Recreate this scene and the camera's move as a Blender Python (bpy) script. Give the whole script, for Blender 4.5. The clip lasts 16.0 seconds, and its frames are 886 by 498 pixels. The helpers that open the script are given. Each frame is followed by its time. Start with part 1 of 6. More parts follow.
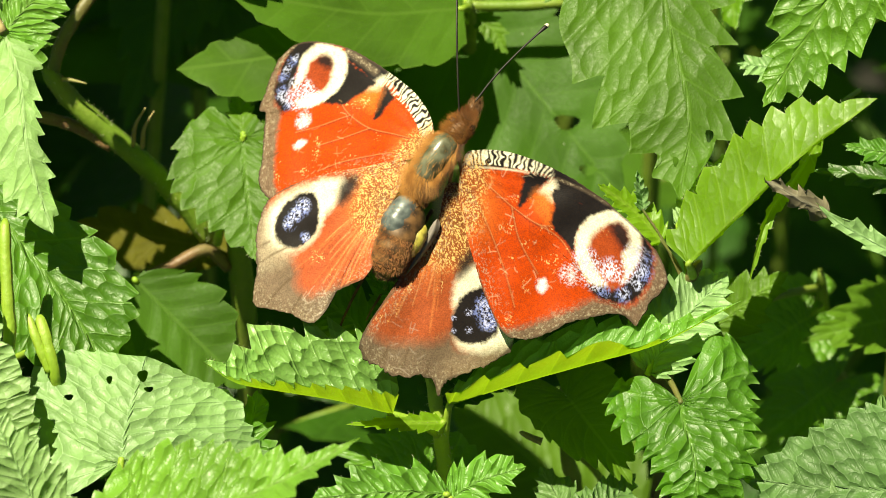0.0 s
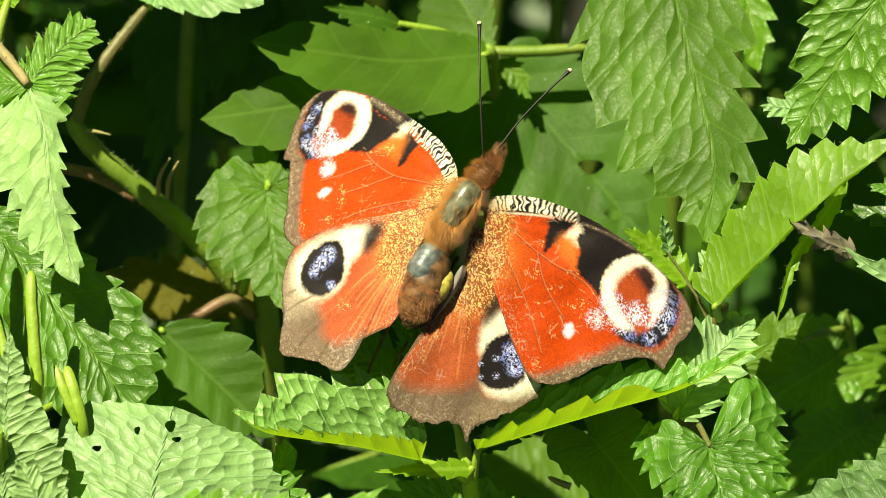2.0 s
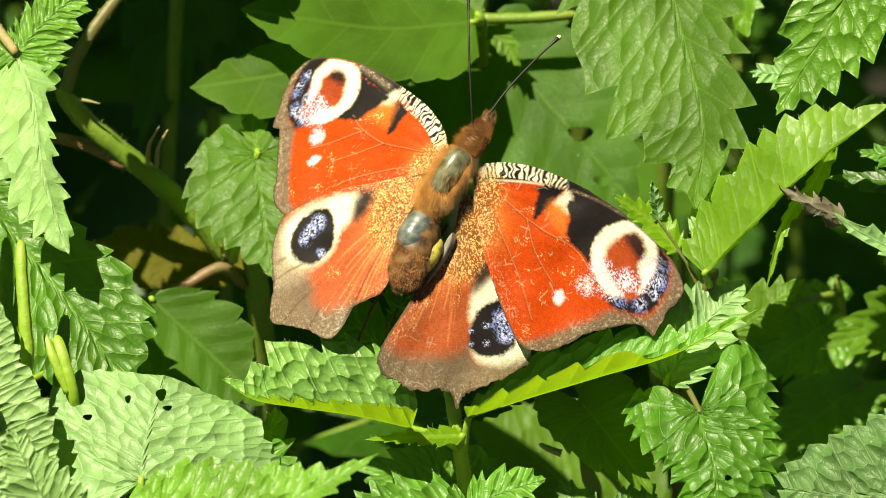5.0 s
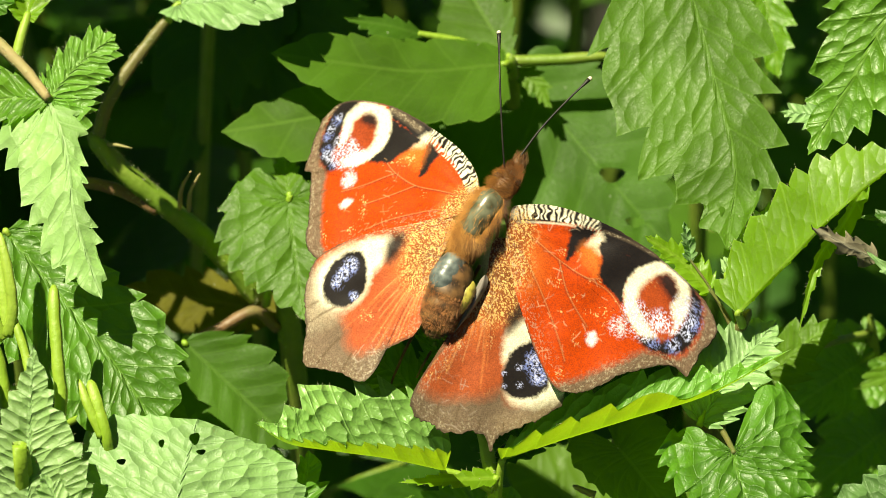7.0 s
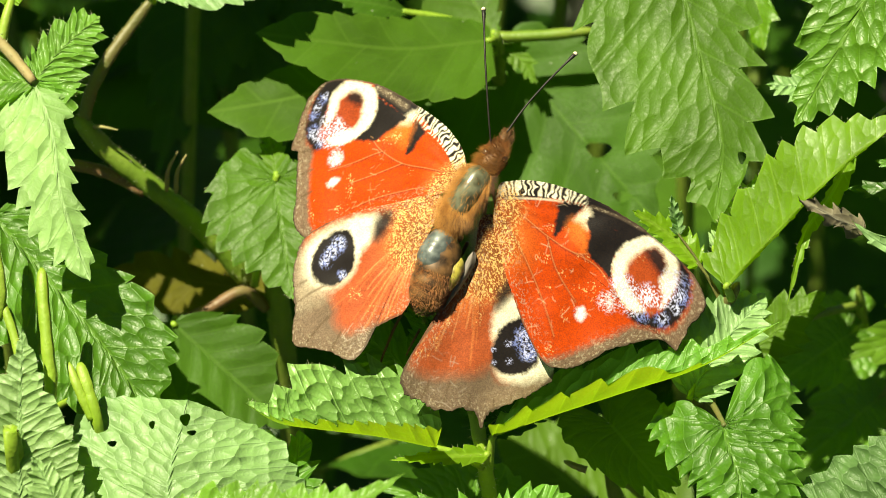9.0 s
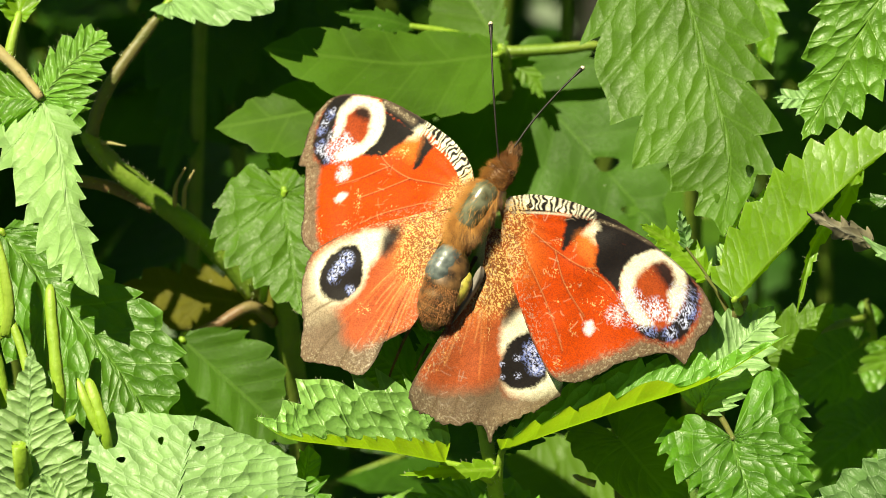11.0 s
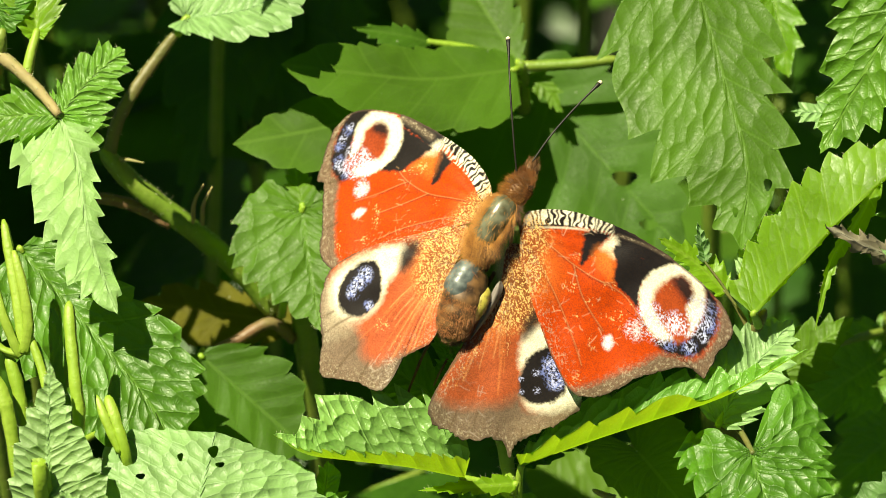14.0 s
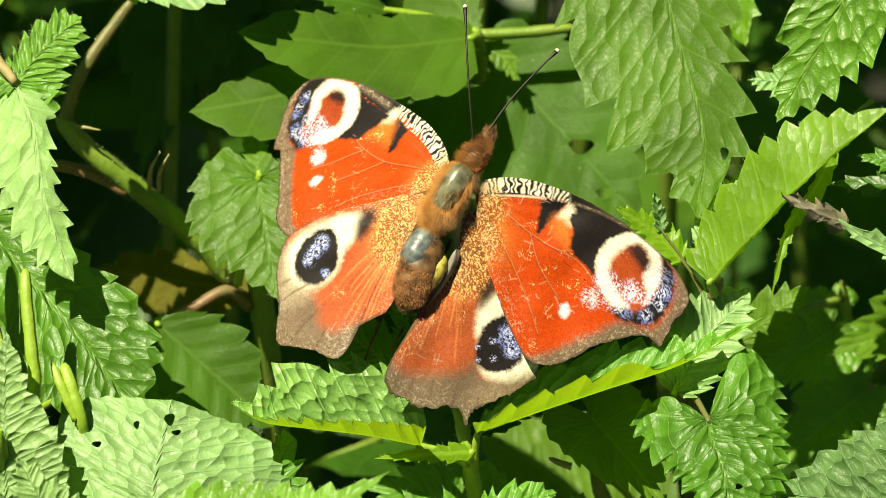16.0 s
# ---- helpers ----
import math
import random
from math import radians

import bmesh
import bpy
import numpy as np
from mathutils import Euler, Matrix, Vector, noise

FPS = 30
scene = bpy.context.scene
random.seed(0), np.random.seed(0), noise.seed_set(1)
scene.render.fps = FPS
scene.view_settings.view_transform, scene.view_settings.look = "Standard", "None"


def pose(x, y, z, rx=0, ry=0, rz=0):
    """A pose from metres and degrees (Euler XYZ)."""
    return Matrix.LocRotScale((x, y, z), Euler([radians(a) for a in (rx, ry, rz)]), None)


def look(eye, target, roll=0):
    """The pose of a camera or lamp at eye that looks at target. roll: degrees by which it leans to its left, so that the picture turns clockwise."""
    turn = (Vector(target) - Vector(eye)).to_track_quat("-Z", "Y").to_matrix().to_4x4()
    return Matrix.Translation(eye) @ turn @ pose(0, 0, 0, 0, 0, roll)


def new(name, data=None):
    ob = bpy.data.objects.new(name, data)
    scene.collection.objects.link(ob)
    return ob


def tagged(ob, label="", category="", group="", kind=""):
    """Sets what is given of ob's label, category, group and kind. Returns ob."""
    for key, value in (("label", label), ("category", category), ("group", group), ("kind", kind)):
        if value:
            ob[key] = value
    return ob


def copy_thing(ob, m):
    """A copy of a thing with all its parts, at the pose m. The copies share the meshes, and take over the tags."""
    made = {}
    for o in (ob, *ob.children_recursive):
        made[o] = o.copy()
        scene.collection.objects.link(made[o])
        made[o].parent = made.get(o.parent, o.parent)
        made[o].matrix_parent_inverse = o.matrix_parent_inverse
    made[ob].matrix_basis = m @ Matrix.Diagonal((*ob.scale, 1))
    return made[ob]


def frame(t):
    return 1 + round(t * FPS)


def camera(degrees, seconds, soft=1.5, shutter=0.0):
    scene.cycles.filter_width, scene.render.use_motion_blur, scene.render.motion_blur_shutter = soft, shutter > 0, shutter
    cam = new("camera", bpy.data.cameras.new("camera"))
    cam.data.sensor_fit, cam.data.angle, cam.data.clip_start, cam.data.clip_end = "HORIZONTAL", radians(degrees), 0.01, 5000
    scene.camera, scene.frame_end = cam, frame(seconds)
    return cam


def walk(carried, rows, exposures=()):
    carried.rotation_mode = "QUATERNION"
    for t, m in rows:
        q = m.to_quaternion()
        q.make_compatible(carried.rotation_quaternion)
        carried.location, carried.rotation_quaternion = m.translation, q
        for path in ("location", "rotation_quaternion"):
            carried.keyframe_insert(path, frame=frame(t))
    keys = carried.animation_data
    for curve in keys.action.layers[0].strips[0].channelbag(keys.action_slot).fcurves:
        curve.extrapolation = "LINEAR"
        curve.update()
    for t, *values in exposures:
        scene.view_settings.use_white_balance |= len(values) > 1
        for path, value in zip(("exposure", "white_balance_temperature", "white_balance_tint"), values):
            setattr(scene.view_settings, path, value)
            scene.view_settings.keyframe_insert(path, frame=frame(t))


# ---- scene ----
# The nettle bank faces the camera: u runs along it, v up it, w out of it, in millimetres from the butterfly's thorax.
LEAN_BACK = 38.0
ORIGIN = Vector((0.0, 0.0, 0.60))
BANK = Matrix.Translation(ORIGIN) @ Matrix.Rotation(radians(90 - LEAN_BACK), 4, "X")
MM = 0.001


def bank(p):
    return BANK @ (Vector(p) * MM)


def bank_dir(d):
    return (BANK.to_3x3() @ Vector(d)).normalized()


# ---- camera: held at one spot, panned and rolled by hand ----
cam = camera(14.0, 16.0, soft=0.6)
cam.data.dof.use_dof, cam.data.dof.focus_distance, cam.data.dof.aperture_fstop = True, 0.476, 29.0
PATH = [
    (0.0, -0.900, -0.750, 1.420), (0.5, -0.826, -0.638, 1.216), (1.0, -0.681, -0.557, 0.860), (1.5, -0.385, -0.416, 0.667),
    (2.0, -0.157, -0.349, 0.637), (2.5, -0.263, -0.354, 0.562), (3.0, -0.577, -0.333, 0.593), (5.3, -0.673, -0.520, 0.379),
    (5.5, -0.563, -0.429, 0.379), (6.0, -0.102, -0.142, 0.092), (6.5, 0.035, -0.081, 0.023), (7.0, 0.000, 0.000, 0.000),
    (7.5, -0.287, 0.124, -0.321), (8.0, -0.500, 0.033, -0.603), (8.5, -0.479, -0.086, -0.780), (8.7, -0.414, -0.173, -0.780),
    (10.8, -0.242, -0.150, -1.095), (11.0, -0.126, -0.068, -1.062), (11.5, 0.026, -0.024, -1.102), (12.0, 0.046, -0.048, -1.085),
    (12.5, 0.005, 0.048, -1.068), (13.0, 0.032, 0.237, -1.174), (13.5, 0.214, 0.279, -1.374), (14.0, 0.115, 0.225, -1.326),
    (14.5, -0.269, 0.111, -1.251), (15.0, -0.551, -0.094, -1.178), (15.5, -0.490, -0.214, -1.224), (16.0, -0.392, -0.463, -1.251),
]
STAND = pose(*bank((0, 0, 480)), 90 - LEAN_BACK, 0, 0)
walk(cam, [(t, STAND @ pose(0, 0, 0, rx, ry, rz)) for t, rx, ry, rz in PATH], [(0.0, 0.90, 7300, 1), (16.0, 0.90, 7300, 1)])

# ---- light: high sun over the left shoulder, clear sky ----
SUN_WAY = bank_dir((-0.33, 0.67, 0.66))
world = bpy.data.worlds.new("sky")
scene.world = world
world.use_nodes = True
wn = world.node_tree.nodes
sky = wn.new("ShaderNodeTexSky")
sky.sky_type, sky.sun_disc = "NISHITA", False
sky.air_density, sky.dust_density = 0.28, 0.2
sky.sun_elevation = math.asin(SUN_WAY.z)
sky.sun_rotation = math.atan2(SUN_WAY.x, SUN_WAY.y)
wn["Background"].inputs["Strength"].default_value = 0.027
world.node_tree.links.new(sky.outputs[0], wn["Background"].inputs["Color"])
sun = new("sun", bpy.data.lights.new("sun", "SUN"))
sun.data.energy, sun.data.angle, sun.data.color = 4.8, radians(0.6), (1.0, 0.94, 0.75)
sun.matrix_world = look(SUN_WAY * 20, (0, 0, 0))


# ---- materials ----
def shader(name):
    m = bpy.data.materials.new(name)
    m.use_nodes = True
    return m, m.node_tree.nodes, m.node_tree.links, m.node_tree.nodes["Principled BSDF"]


def maths(nodes, links, op, a, b=None, c=None, clamp=False):
    n = nodes.new("ShaderNodeMath")
    n.operation, n.use_clamp = op, clamp
    for i, v in enumerate((a, b, c)):
        if v is None:
            continue
        if isinstance(v, (int, float)):
            n.inputs[i].default_value = v
        else:
            links.new(v, n.inputs[i])
    return n.outputs[0]


def blend(nodes, links, fac, a, b, mode="MIX"):
    n = nodes.new("ShaderNodeMix")
    n.data_type, n.blend_type = "RGBA", mode
    for k, v in ((0, fac), (6, a), (7, b)):
        if isinstance(v, (int, float)):
            n.inputs[k].default_value = v
        elif isinstance(v, tuple):
            n.inputs[k].default_value = (*v[:3], 1)
        else:
            links.new(v, n.inputs[k])
    return n.outputs[2]


def texture(nodes, links, kind, vector, scale, detail=3.0, **more):
    n = nodes.new(kind)
    n.inputs["Scale"].default_value = scale
    if "Detail" in n.inputs and kind != "ShaderNodeTexVoronoi":
        n.inputs["Detail"].default_value = detail
    for k, v in more.items():
        if k == "feature":
            n.feature = v
        else:
            n.inputs[k].default_value = v
    if vector is not None:
        links.new(vector, n.inputs["Vector"])
    return n


def ramp(nodes, links, value, lo, hi, a=0.0, b=1.0):
    n = nodes.new("ShaderNodeMapRange")
    n.interpolation_type = "SMOOTHSTEP"
    links.new(value, n.inputs[0])
    for i, v in enumerate((lo, hi, a, b)):
        n.inputs[i + 1].default_value = v
    return n.outputs[0]


def leaf_material(name, top, vein, through_colour, rough=0.42, glow=0.34, relief=0.75, net=0.62, swell=0.25, gloss=0.5):
    """A toothed leaf: lateral veins every whole step of the first map, a fine net between them, mottled green, lets light through."""
    m, nodes, links, bsdf = shader(name)
    top, vein, through_colour = ((c[0] * 0.90, c[1], c[2]) for c in (top, vein, through_colour))
    ribs = nodes.new("ShaderNodeUVMap")
    ribs.uv_map = "ribs"
    flat = nodes.new("ShaderNodeUVMap")
    flat.uv_map = "flat"
    xy = nodes.new("ShaderNodeSeparateXYZ")
    links.new(ribs.outputs[0], xy.inputs[0])
    near = maths(nodes, links, "PINGPONG", xy.outputs[0], 0.5)
    lateral = ramp(nodes, links, near, 0.010, 0.055, 1.0, 0.0)
    side = maths(nodes, links, "ABSOLUTE", xy.outputs[1])
    middle = ramp(nodes, links, side, 0.12, 0.36, 1.0, 0.0)
    veins = maths(nodes, links, "MAXIMUM", lateral, middle)
    warp = texture(nodes, links, "ShaderNodeTexNoise", flat.outputs[0], 240.0, 2.0)
    # small quilted fields between the lateral veins, uneven like brickwork
    bent = nodes.new("ShaderNodeCombineXYZ")
    links.new(maths(nodes, links, "MULTIPLY_ADD", warp.outputs[0], 0.35, maths(nodes, links, "MULTIPLY", xy.outputs[0], 2.5)), bent.inputs[0])
    links.new(maths(nodes, links, "MULTIPLY_ADD", warp.outputs[0], 0.4, maths(nodes, links, "MULTIPLY", xy.outputs[1], net)), bent.inputs[1])
    fields = texture(nodes, links, "ShaderNodeTexVoronoi", bent.outputs[0], 1.0, feature="DISTANCE_TO_EDGE", Randomness=0.6)
    domes = texture(nodes, links, "ShaderNodeTexVoronoi", bent.outputs[0], 1.0, feature="SMOOTH_F1", Randomness=1.0, Smoothness=0.2)
    fields.voronoi_dimensions = domes.voronoi_dimensions = "2D"
    rung = fields.outputs["Distance"]
    netting = ramp(nodes, links, rung, 0.0, 0.10, 1.0, 0.0)
    dome = domes.outputs["Distance"]
    pillow = maths(nodes, links, "MULTIPLY_ADD", maths(nodes, links, "MULTIPLY", dome, dome), -1.7, 1.0)
    cell = maths(nodes, links, "MULTIPLY", pillow, ramp(nodes, links, near, 0.0, 0.2, 0.55, 1.0))
    fine = texture(nodes, links, "ShaderNodeTexVoronoi", flat.outputs[0], 1500.0, feature="DISTANCE_TO_EDGE")
    fine_net = ramp(nodes, links, fine.outputs["Distance"], 0.0, 0.2, 1.0, 0.0)
    broad = texture(nodes, links, "ShaderNodeTexNoise", flat.outputs[0], 90.0, 3.0)
    grain = texture(nodes, links, "ShaderNodeTexNoise", flat.outputs[0], 1900.0, 3.0)
    info = nodes.new("ShaderNodeObjectInfo")
    c = blend(nodes, links, ramp(nodes, links, broad.outputs[0], 0.32, 0.68), tuple(v * 0.78 for v in top), tuple(min(1, v * 1.22) for v in top))
    c = blend(nodes, links, maths(nodes, links, "MULTIPLY", grain.outputs[0], 0.35), c, tuple(v * 0.6 for v in top))
    c = blend(nodes, links, maths(nodes, links, "MULTIPLY", netting, 0.16), c, vein)
    c = blend(nodes, links, maths(nodes, links, "MULTIPLY", lateral, 0.28), c, vein)
    c = blend(nodes, links, maths(nodes, links, "MULTIPLY", middle, 0.6), c, vein)
    edge = nodes.new("ShaderNodeUVMap")
    edge.uv_map = "rim"
    rim = nodes.new("ShaderNodeSeparateXYZ")
    links.new(edge.outputs[0], rim.inputs[0])
    c = blend(nodes, links, ramp(nodes, links, rim.outputs[0], 0.955, 1.0, 0.0, 0.55), c, vein)
    hue = nodes.new("ShaderNodeHueSaturation")
    links.new(ramp(nodes, links, info.outputs["Random"], 0.0, 1.0, 0.494, 0.508), hue.inputs["Hue"])
    links.new(ramp(nodes, links, info.outputs["Random"], 1.0, 0.0, 0.92, 1.07), hue.inputs["Value"])
    links.new(c, hue.inputs["Color"])
    speck = texture(nodes, links, "ShaderNodeTexVoronoi", flat.outputs[0], 300.0)
    dots = ramp(nodes, links, speck.outputs["Distance"], 0.025, 0.055, 1.0, 0.0)
    c = blend(nodes, links, maths(nodes, links, "MULTIPLY", dots, 0.45), hue.outputs[0], (0.62, 0.66, 0.50))
    links.new(c, bsdf.inputs["Base Color"])
    links.new(ramp(nodes, links, grain.outputs[0], 0.3, 0.7, rough - 0.07, rough + 0.1), bsdf.inputs["Roughness"])
    bsdf.inputs["Specular IOR Level"].default_value = gloss
    height = maths(nodes, links, "MULTIPLY", cell, 1.0)
    height = maths(nodes, links, "MULTIPLY_ADD", fine_net, -0.04, height)
    height = maths(nodes, links, "MULTIPLY_ADD", veins, -0.14, height)
    height = maths(nodes, links, "MULTIPLY_ADD", warp.outputs[0], 0.10, height)
    height = maths(nodes, links, "MULTIPLY_ADD", grain.outputs[0], 0.07, height)
    bump = nodes.new("ShaderNodeBump")
    bump.inputs["Strength"].default_value = relief
    bump.inputs["Distance"].default_value = swell * MM
    links.new(height, bump.inputs["Height"])
    links.new(bump.outputs[0], bsdf.inputs["Normal"])
    thin = nodes.new("ShaderNodeBsdfTranslucent")
    t = blend(nodes, links, maths(nodes, links, "MULTIPLY", veins, 0.5), through_colour, tuple(v * 1.3 for v in through_colour))
    links.new(t, thin.inputs["Color"])
    mix = nodes.new("ShaderNodeMixShader")
    mix.inputs[0].default_value = glow
    links.new(bsdf.outputs[0], mix.inputs[1])
    links.new(thin.outputs[0], mix.inputs[2])
    links.new(mix.outputs[0], nodes["Material Output"].inputs[0])
    return m


GREEN = leaf_material("green_leaf", (0.105, 0.255, 0.012), (0.20, 0.37, 0.05), (0.36, 0.70, 0.010), rough=0.48, relief=1.0, swell=0.52, gloss=0.9)
FRESH = leaf_material("fresh_leaf", (0.180, 0.345, 0.014), (0.30, 0.46, 0.05), (0.66, 0.90, 0.012), glow=0.46, relief=0.45)
BRIGHT = leaf_material("bright_pale_leaf", (0.310, 0.490, 0.150), (0.42, 0.58, 0.25), (0.50, 0.78, 0.05), rough=0.56, glow=0.26, relief=0.9, net=0.5, swell=0.36, gloss=0.6)
SHEEN = leaf_material("glossy_quilted_leaf", (0.300, 0.530, 0.120), (0.38, 0.58, 0.18), (0.68, 0.94, 0.03), rough=0.42, glow=0.34, relief=1.0, swell=0.5, net=0.8, gloss=1.0)
QUILT = leaf_material("quilted_leaf", (0.178, 0.385, 0.038), (0.26, 0.45, 0.09), (0.62, 0.90, 0.03), rough=0.46, glow=0.37, relief=1.0, swell=0.6, gloss=0.9)
# pale green, lightened and blued to include some sky sheen
PALE = leaf_material("pale_leaf", (0.285, 0.438, 0.150), (0.33, 0.50, 0.20), (0.44, 0.74, 0.04), rough=0.54, glow=0.26, relief=0.9, net=0.5, swell=0.5, gloss=0.9)
# base colour lowered to carry the deep shade of the thicket gaps
SHADE_DARK = leaf_material("shade_dark_leaf", (0.038, 0.104, 0.007), (0.08, 0.18, 0.018), (0.11, 0.29, 0.006), rough=0.38, relief=0.6)
DULL = leaf_material("dull_leaf", (0.078, 0.160, 0.012), (0.12, 0.215, 0.025), (0.20, 0.42, 0.010), rough=0.55, relief=0.18, net=0.4, gloss=0.25)
GREY = leaf_material("grey_green_leaf", (0.150, 0.265, 0.075), (0.27, 0.40, 0.16), (0.28, 0.50, 0.04), rough=0.50, relief=1.0, swell=0.66, gloss=0.6)
LIGHT = leaf_material("light_dull_leaf", (0.110, 0.208, 0.014), (0.18, 0.30, 0.045), (0.34, 0.56, 0.012), rough=0.50, relief=0.7, net=0.45, swell=0.38, gloss=0.35)
OLIVE = leaf_material("yellowing_leaf", (0.13, 0.115, 0.008), (0.18, 0.15, 0.03), (0.3, 0.25, 0.01), rough=0.7, gloss=0.2)
DEAD = leaf_material("withered_leaf", (0.20, 0.155, 0.10), (0.36, 0.30, 0.22), (0.25, 0.2, 0.1), rough=0.85, glow=0.08, relief=1.0, net=0.9)


def stalk_material(name, colour, other, rough=0.5):
    m, nodes, links, bsdf = shader(name)
    co = nodes.new("ShaderNodeTexCoord")
    a = texture(nodes, links, "ShaderNodeTexNoise", co.outputs["Object"], 160.0, 3.0)
    b = texture(nodes, links, "ShaderNodeTexNoise", co.outputs["Object"], 1500.0, 2.0)
    c = blend(nodes, links, ramp(nodes, links, a.outputs[0], 0.35, 0.65), colour, other)
    c = blend(nodes, links, maths(nodes, links, "MULTIPLY", b.outputs[0], 0.5), c, tuple(v * 0.55 for v in colour))
    links.new(c, bsdf.inputs["Base Color"])
    bsdf.inputs["Roughness"].default_value = rough
    bsdf.inputs["Subsurface Weight"].default_value = 0.08
    bsdf.inputs["Subsurface Radius"].default_value = (0.001, 0.0015, 0.0005)
    bump = nodes.new("ShaderNodeBump")
    bump.inputs["Strength"].default_value, bump.inputs["Distance"].default_value = 0.5, 0.0002
    links.new(b.outputs[0], bump.inputs["Height"])
    links.new(bump.outputs[0], bsdf.inputs["Normal"])
    return m


STEM = stalk_material("green_stem", (0.17, 0.28, 0.030), (0.24, 0.32, 0.05))
BROWN_STEM = stalk_material("olive_brown_stem", (0.17, 0.15, 0.05), (0.13, 0.17, 0.045))
RED_STEM = stalk_material("reddish_stem", (0.24, 0.13, 0.07), (0.21, 0.17, 0.07))
LIME = stalk_material("lime_stalk", (0.26, 0.42, 0.035), (0.33, 0.48, 0.06))
STRAW = stalk_material("straw_stipule", (0.42, 0.33, 0.15), (0.36, 0.34, 0.14), 0.7)
HAIR = stalk_material("pale_hair", (0.55, 0.60, 0.35), (0.48, 0.5, 0.3), 0.4)


def soil_material():
    m, nodes, links, bsdf = shader("shade_dark_soil")
    co = nodes.new("ShaderNodeTexCoord")
    a = texture(nodes, links, "ShaderNodeTexNoise", co.outputs["Object"], 3.0, 5.0)
    b = texture(nodes, links, "ShaderNodeTexNoise", co.outputs["Object"], 90.0, 5.0)
    # near-black base colours hold the shade that lies between the plants
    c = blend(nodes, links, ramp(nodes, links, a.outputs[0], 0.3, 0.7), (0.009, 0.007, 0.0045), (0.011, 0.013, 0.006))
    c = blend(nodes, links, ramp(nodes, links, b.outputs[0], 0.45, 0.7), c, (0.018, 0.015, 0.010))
    links.new(c, bsdf.inputs["Base Color"])
    bsdf.inputs["Roughness"].default_value = 0.95
    bump = nodes.new("ShaderNodeBump")
    bump.inputs["Strength"].default_value, bump.inputs["Distance"].default_value = 0.9, 0.008
    links.new(b.outputs[0], bump.inputs["Height"])
    links.new(bump.outputs[0], bsdf.inputs["Normal"])
    return m


SOIL = soil_material()


# ---- building blocks ----
def mesh_object(name, verts, faces, material, parent=None, label="", smooth=True, uvs=None):
    me = bpy.data.meshes.new(name)
    me.from_pydata([tuple(v) for v in verts], [], [tuple(f) for f in faces])
    if smooth:
        me.polygons.foreach_set("use_smooth", [True] * len(me.polygons))
    loops = np.zeros(len(me.loops), dtype=np.int32)
    me.loops.foreach_get("vertex_index", loops)
    for key, values in (uvs or {}).items():
        layer = me.uv_layers.new(name=key)
        layer.data.foreach_set("uv", np.asarray(values, dtype=np.float32)[loops].ravel())
    me.materials.append(material)
    me.update()
    ob = new(name, me)
    ob.parent = parent
    return tagged(ob, label)


def smooth_path(points, steps=8):
    """A rounded line through the points (Catmull-Rom)."""
    p = [Vector(q) for q in points]
    p = [p[0] * 2 - p[1]] + p + [p[-1] * 2 - p[-2]]
    out = []
    for i in range(1, len(p) - 2):
        for k in range(steps):
            t = k / steps
            out.append(0.5 * (2 * p[i] + (p[i + 1] - p[i - 1]) * t + (2 * p[i - 1] - 5 * p[i] + 4 * p[i + 1] - p[i + 2]) * t * t
                              + (3 * p[i] - p[i - 1] - 3 * p[i + 1] + p[i + 2]) * t ** 3))
    out.append(p[-2])
    return out


def tube(path, radii, sides=10, ridge=0.0):
    """Vertices and faces of a stalk along path; radii: one per point."""
    verts, faces = [], []
    a = (path[1] - path[0]).orthogonal().normalized()
    for i, p in enumerate(path):
        d = (path[min(i + 1, len(path) - 1)] - path[max(i - 1, 0)]).normalized()
        a = (a - d * a.dot(d)).normalized()
        b = d.cross(a)
        for k in range(sides):
            an = 2 * math.pi * k / sides
            r = radii[i] * (1 + ridge * math.cos(4 * an))
            verts.append(p + a * (r * math.cos(an)) + b * (r * math.sin(an)))
    for i in range(len(path) - 1):
        for k in range(sides):
            faces.append((i * sides + k, i * sides + (k + 1) % sides, (i + 1) * sides + (k + 1) % sides, (i + 1) * sides + k))
    faces.append(tuple(range(sides))[::-1])
    faces.append(tuple(range((len(path) - 1) * sides, len(path) * sides)))
    return verts, faces


def hairs_on(path, radii, count, length, rng):
    """Fine stinging hairs: three-sided spikes that stand off a stalk."""
    verts, faces = [], []
    for _ in range(count):
        i = rng.randrange(len(path) - 1)
        p = path[i].lerp(path[i + 1], rng.random())
        d = (path[i + 1] - path[i]).normalized()
        side = d.orthogonal().normalized()
        side.rotate(Matrix.Rotation(rng.random() * 6.283, 3, d))
        q = d.cross(side)
        r = radii[i]
        ln = length * rng.uniform(0.5, 1.2)
        base = p + side * r * 0.9
        w = 0.00005
        n = len(verts)
        verts += [base + d * w, base - d * w * 0.5 + q * w, base - d * w * 0.5 - q * w, base + side * ln + d * ln * rng.uniform(-0.3, 0.5)]
        faces += [(n, n + 1, n + 3), (n + 1, n + 2, n + 3), (n + 2, n, n + 3)]
    return verts, faces


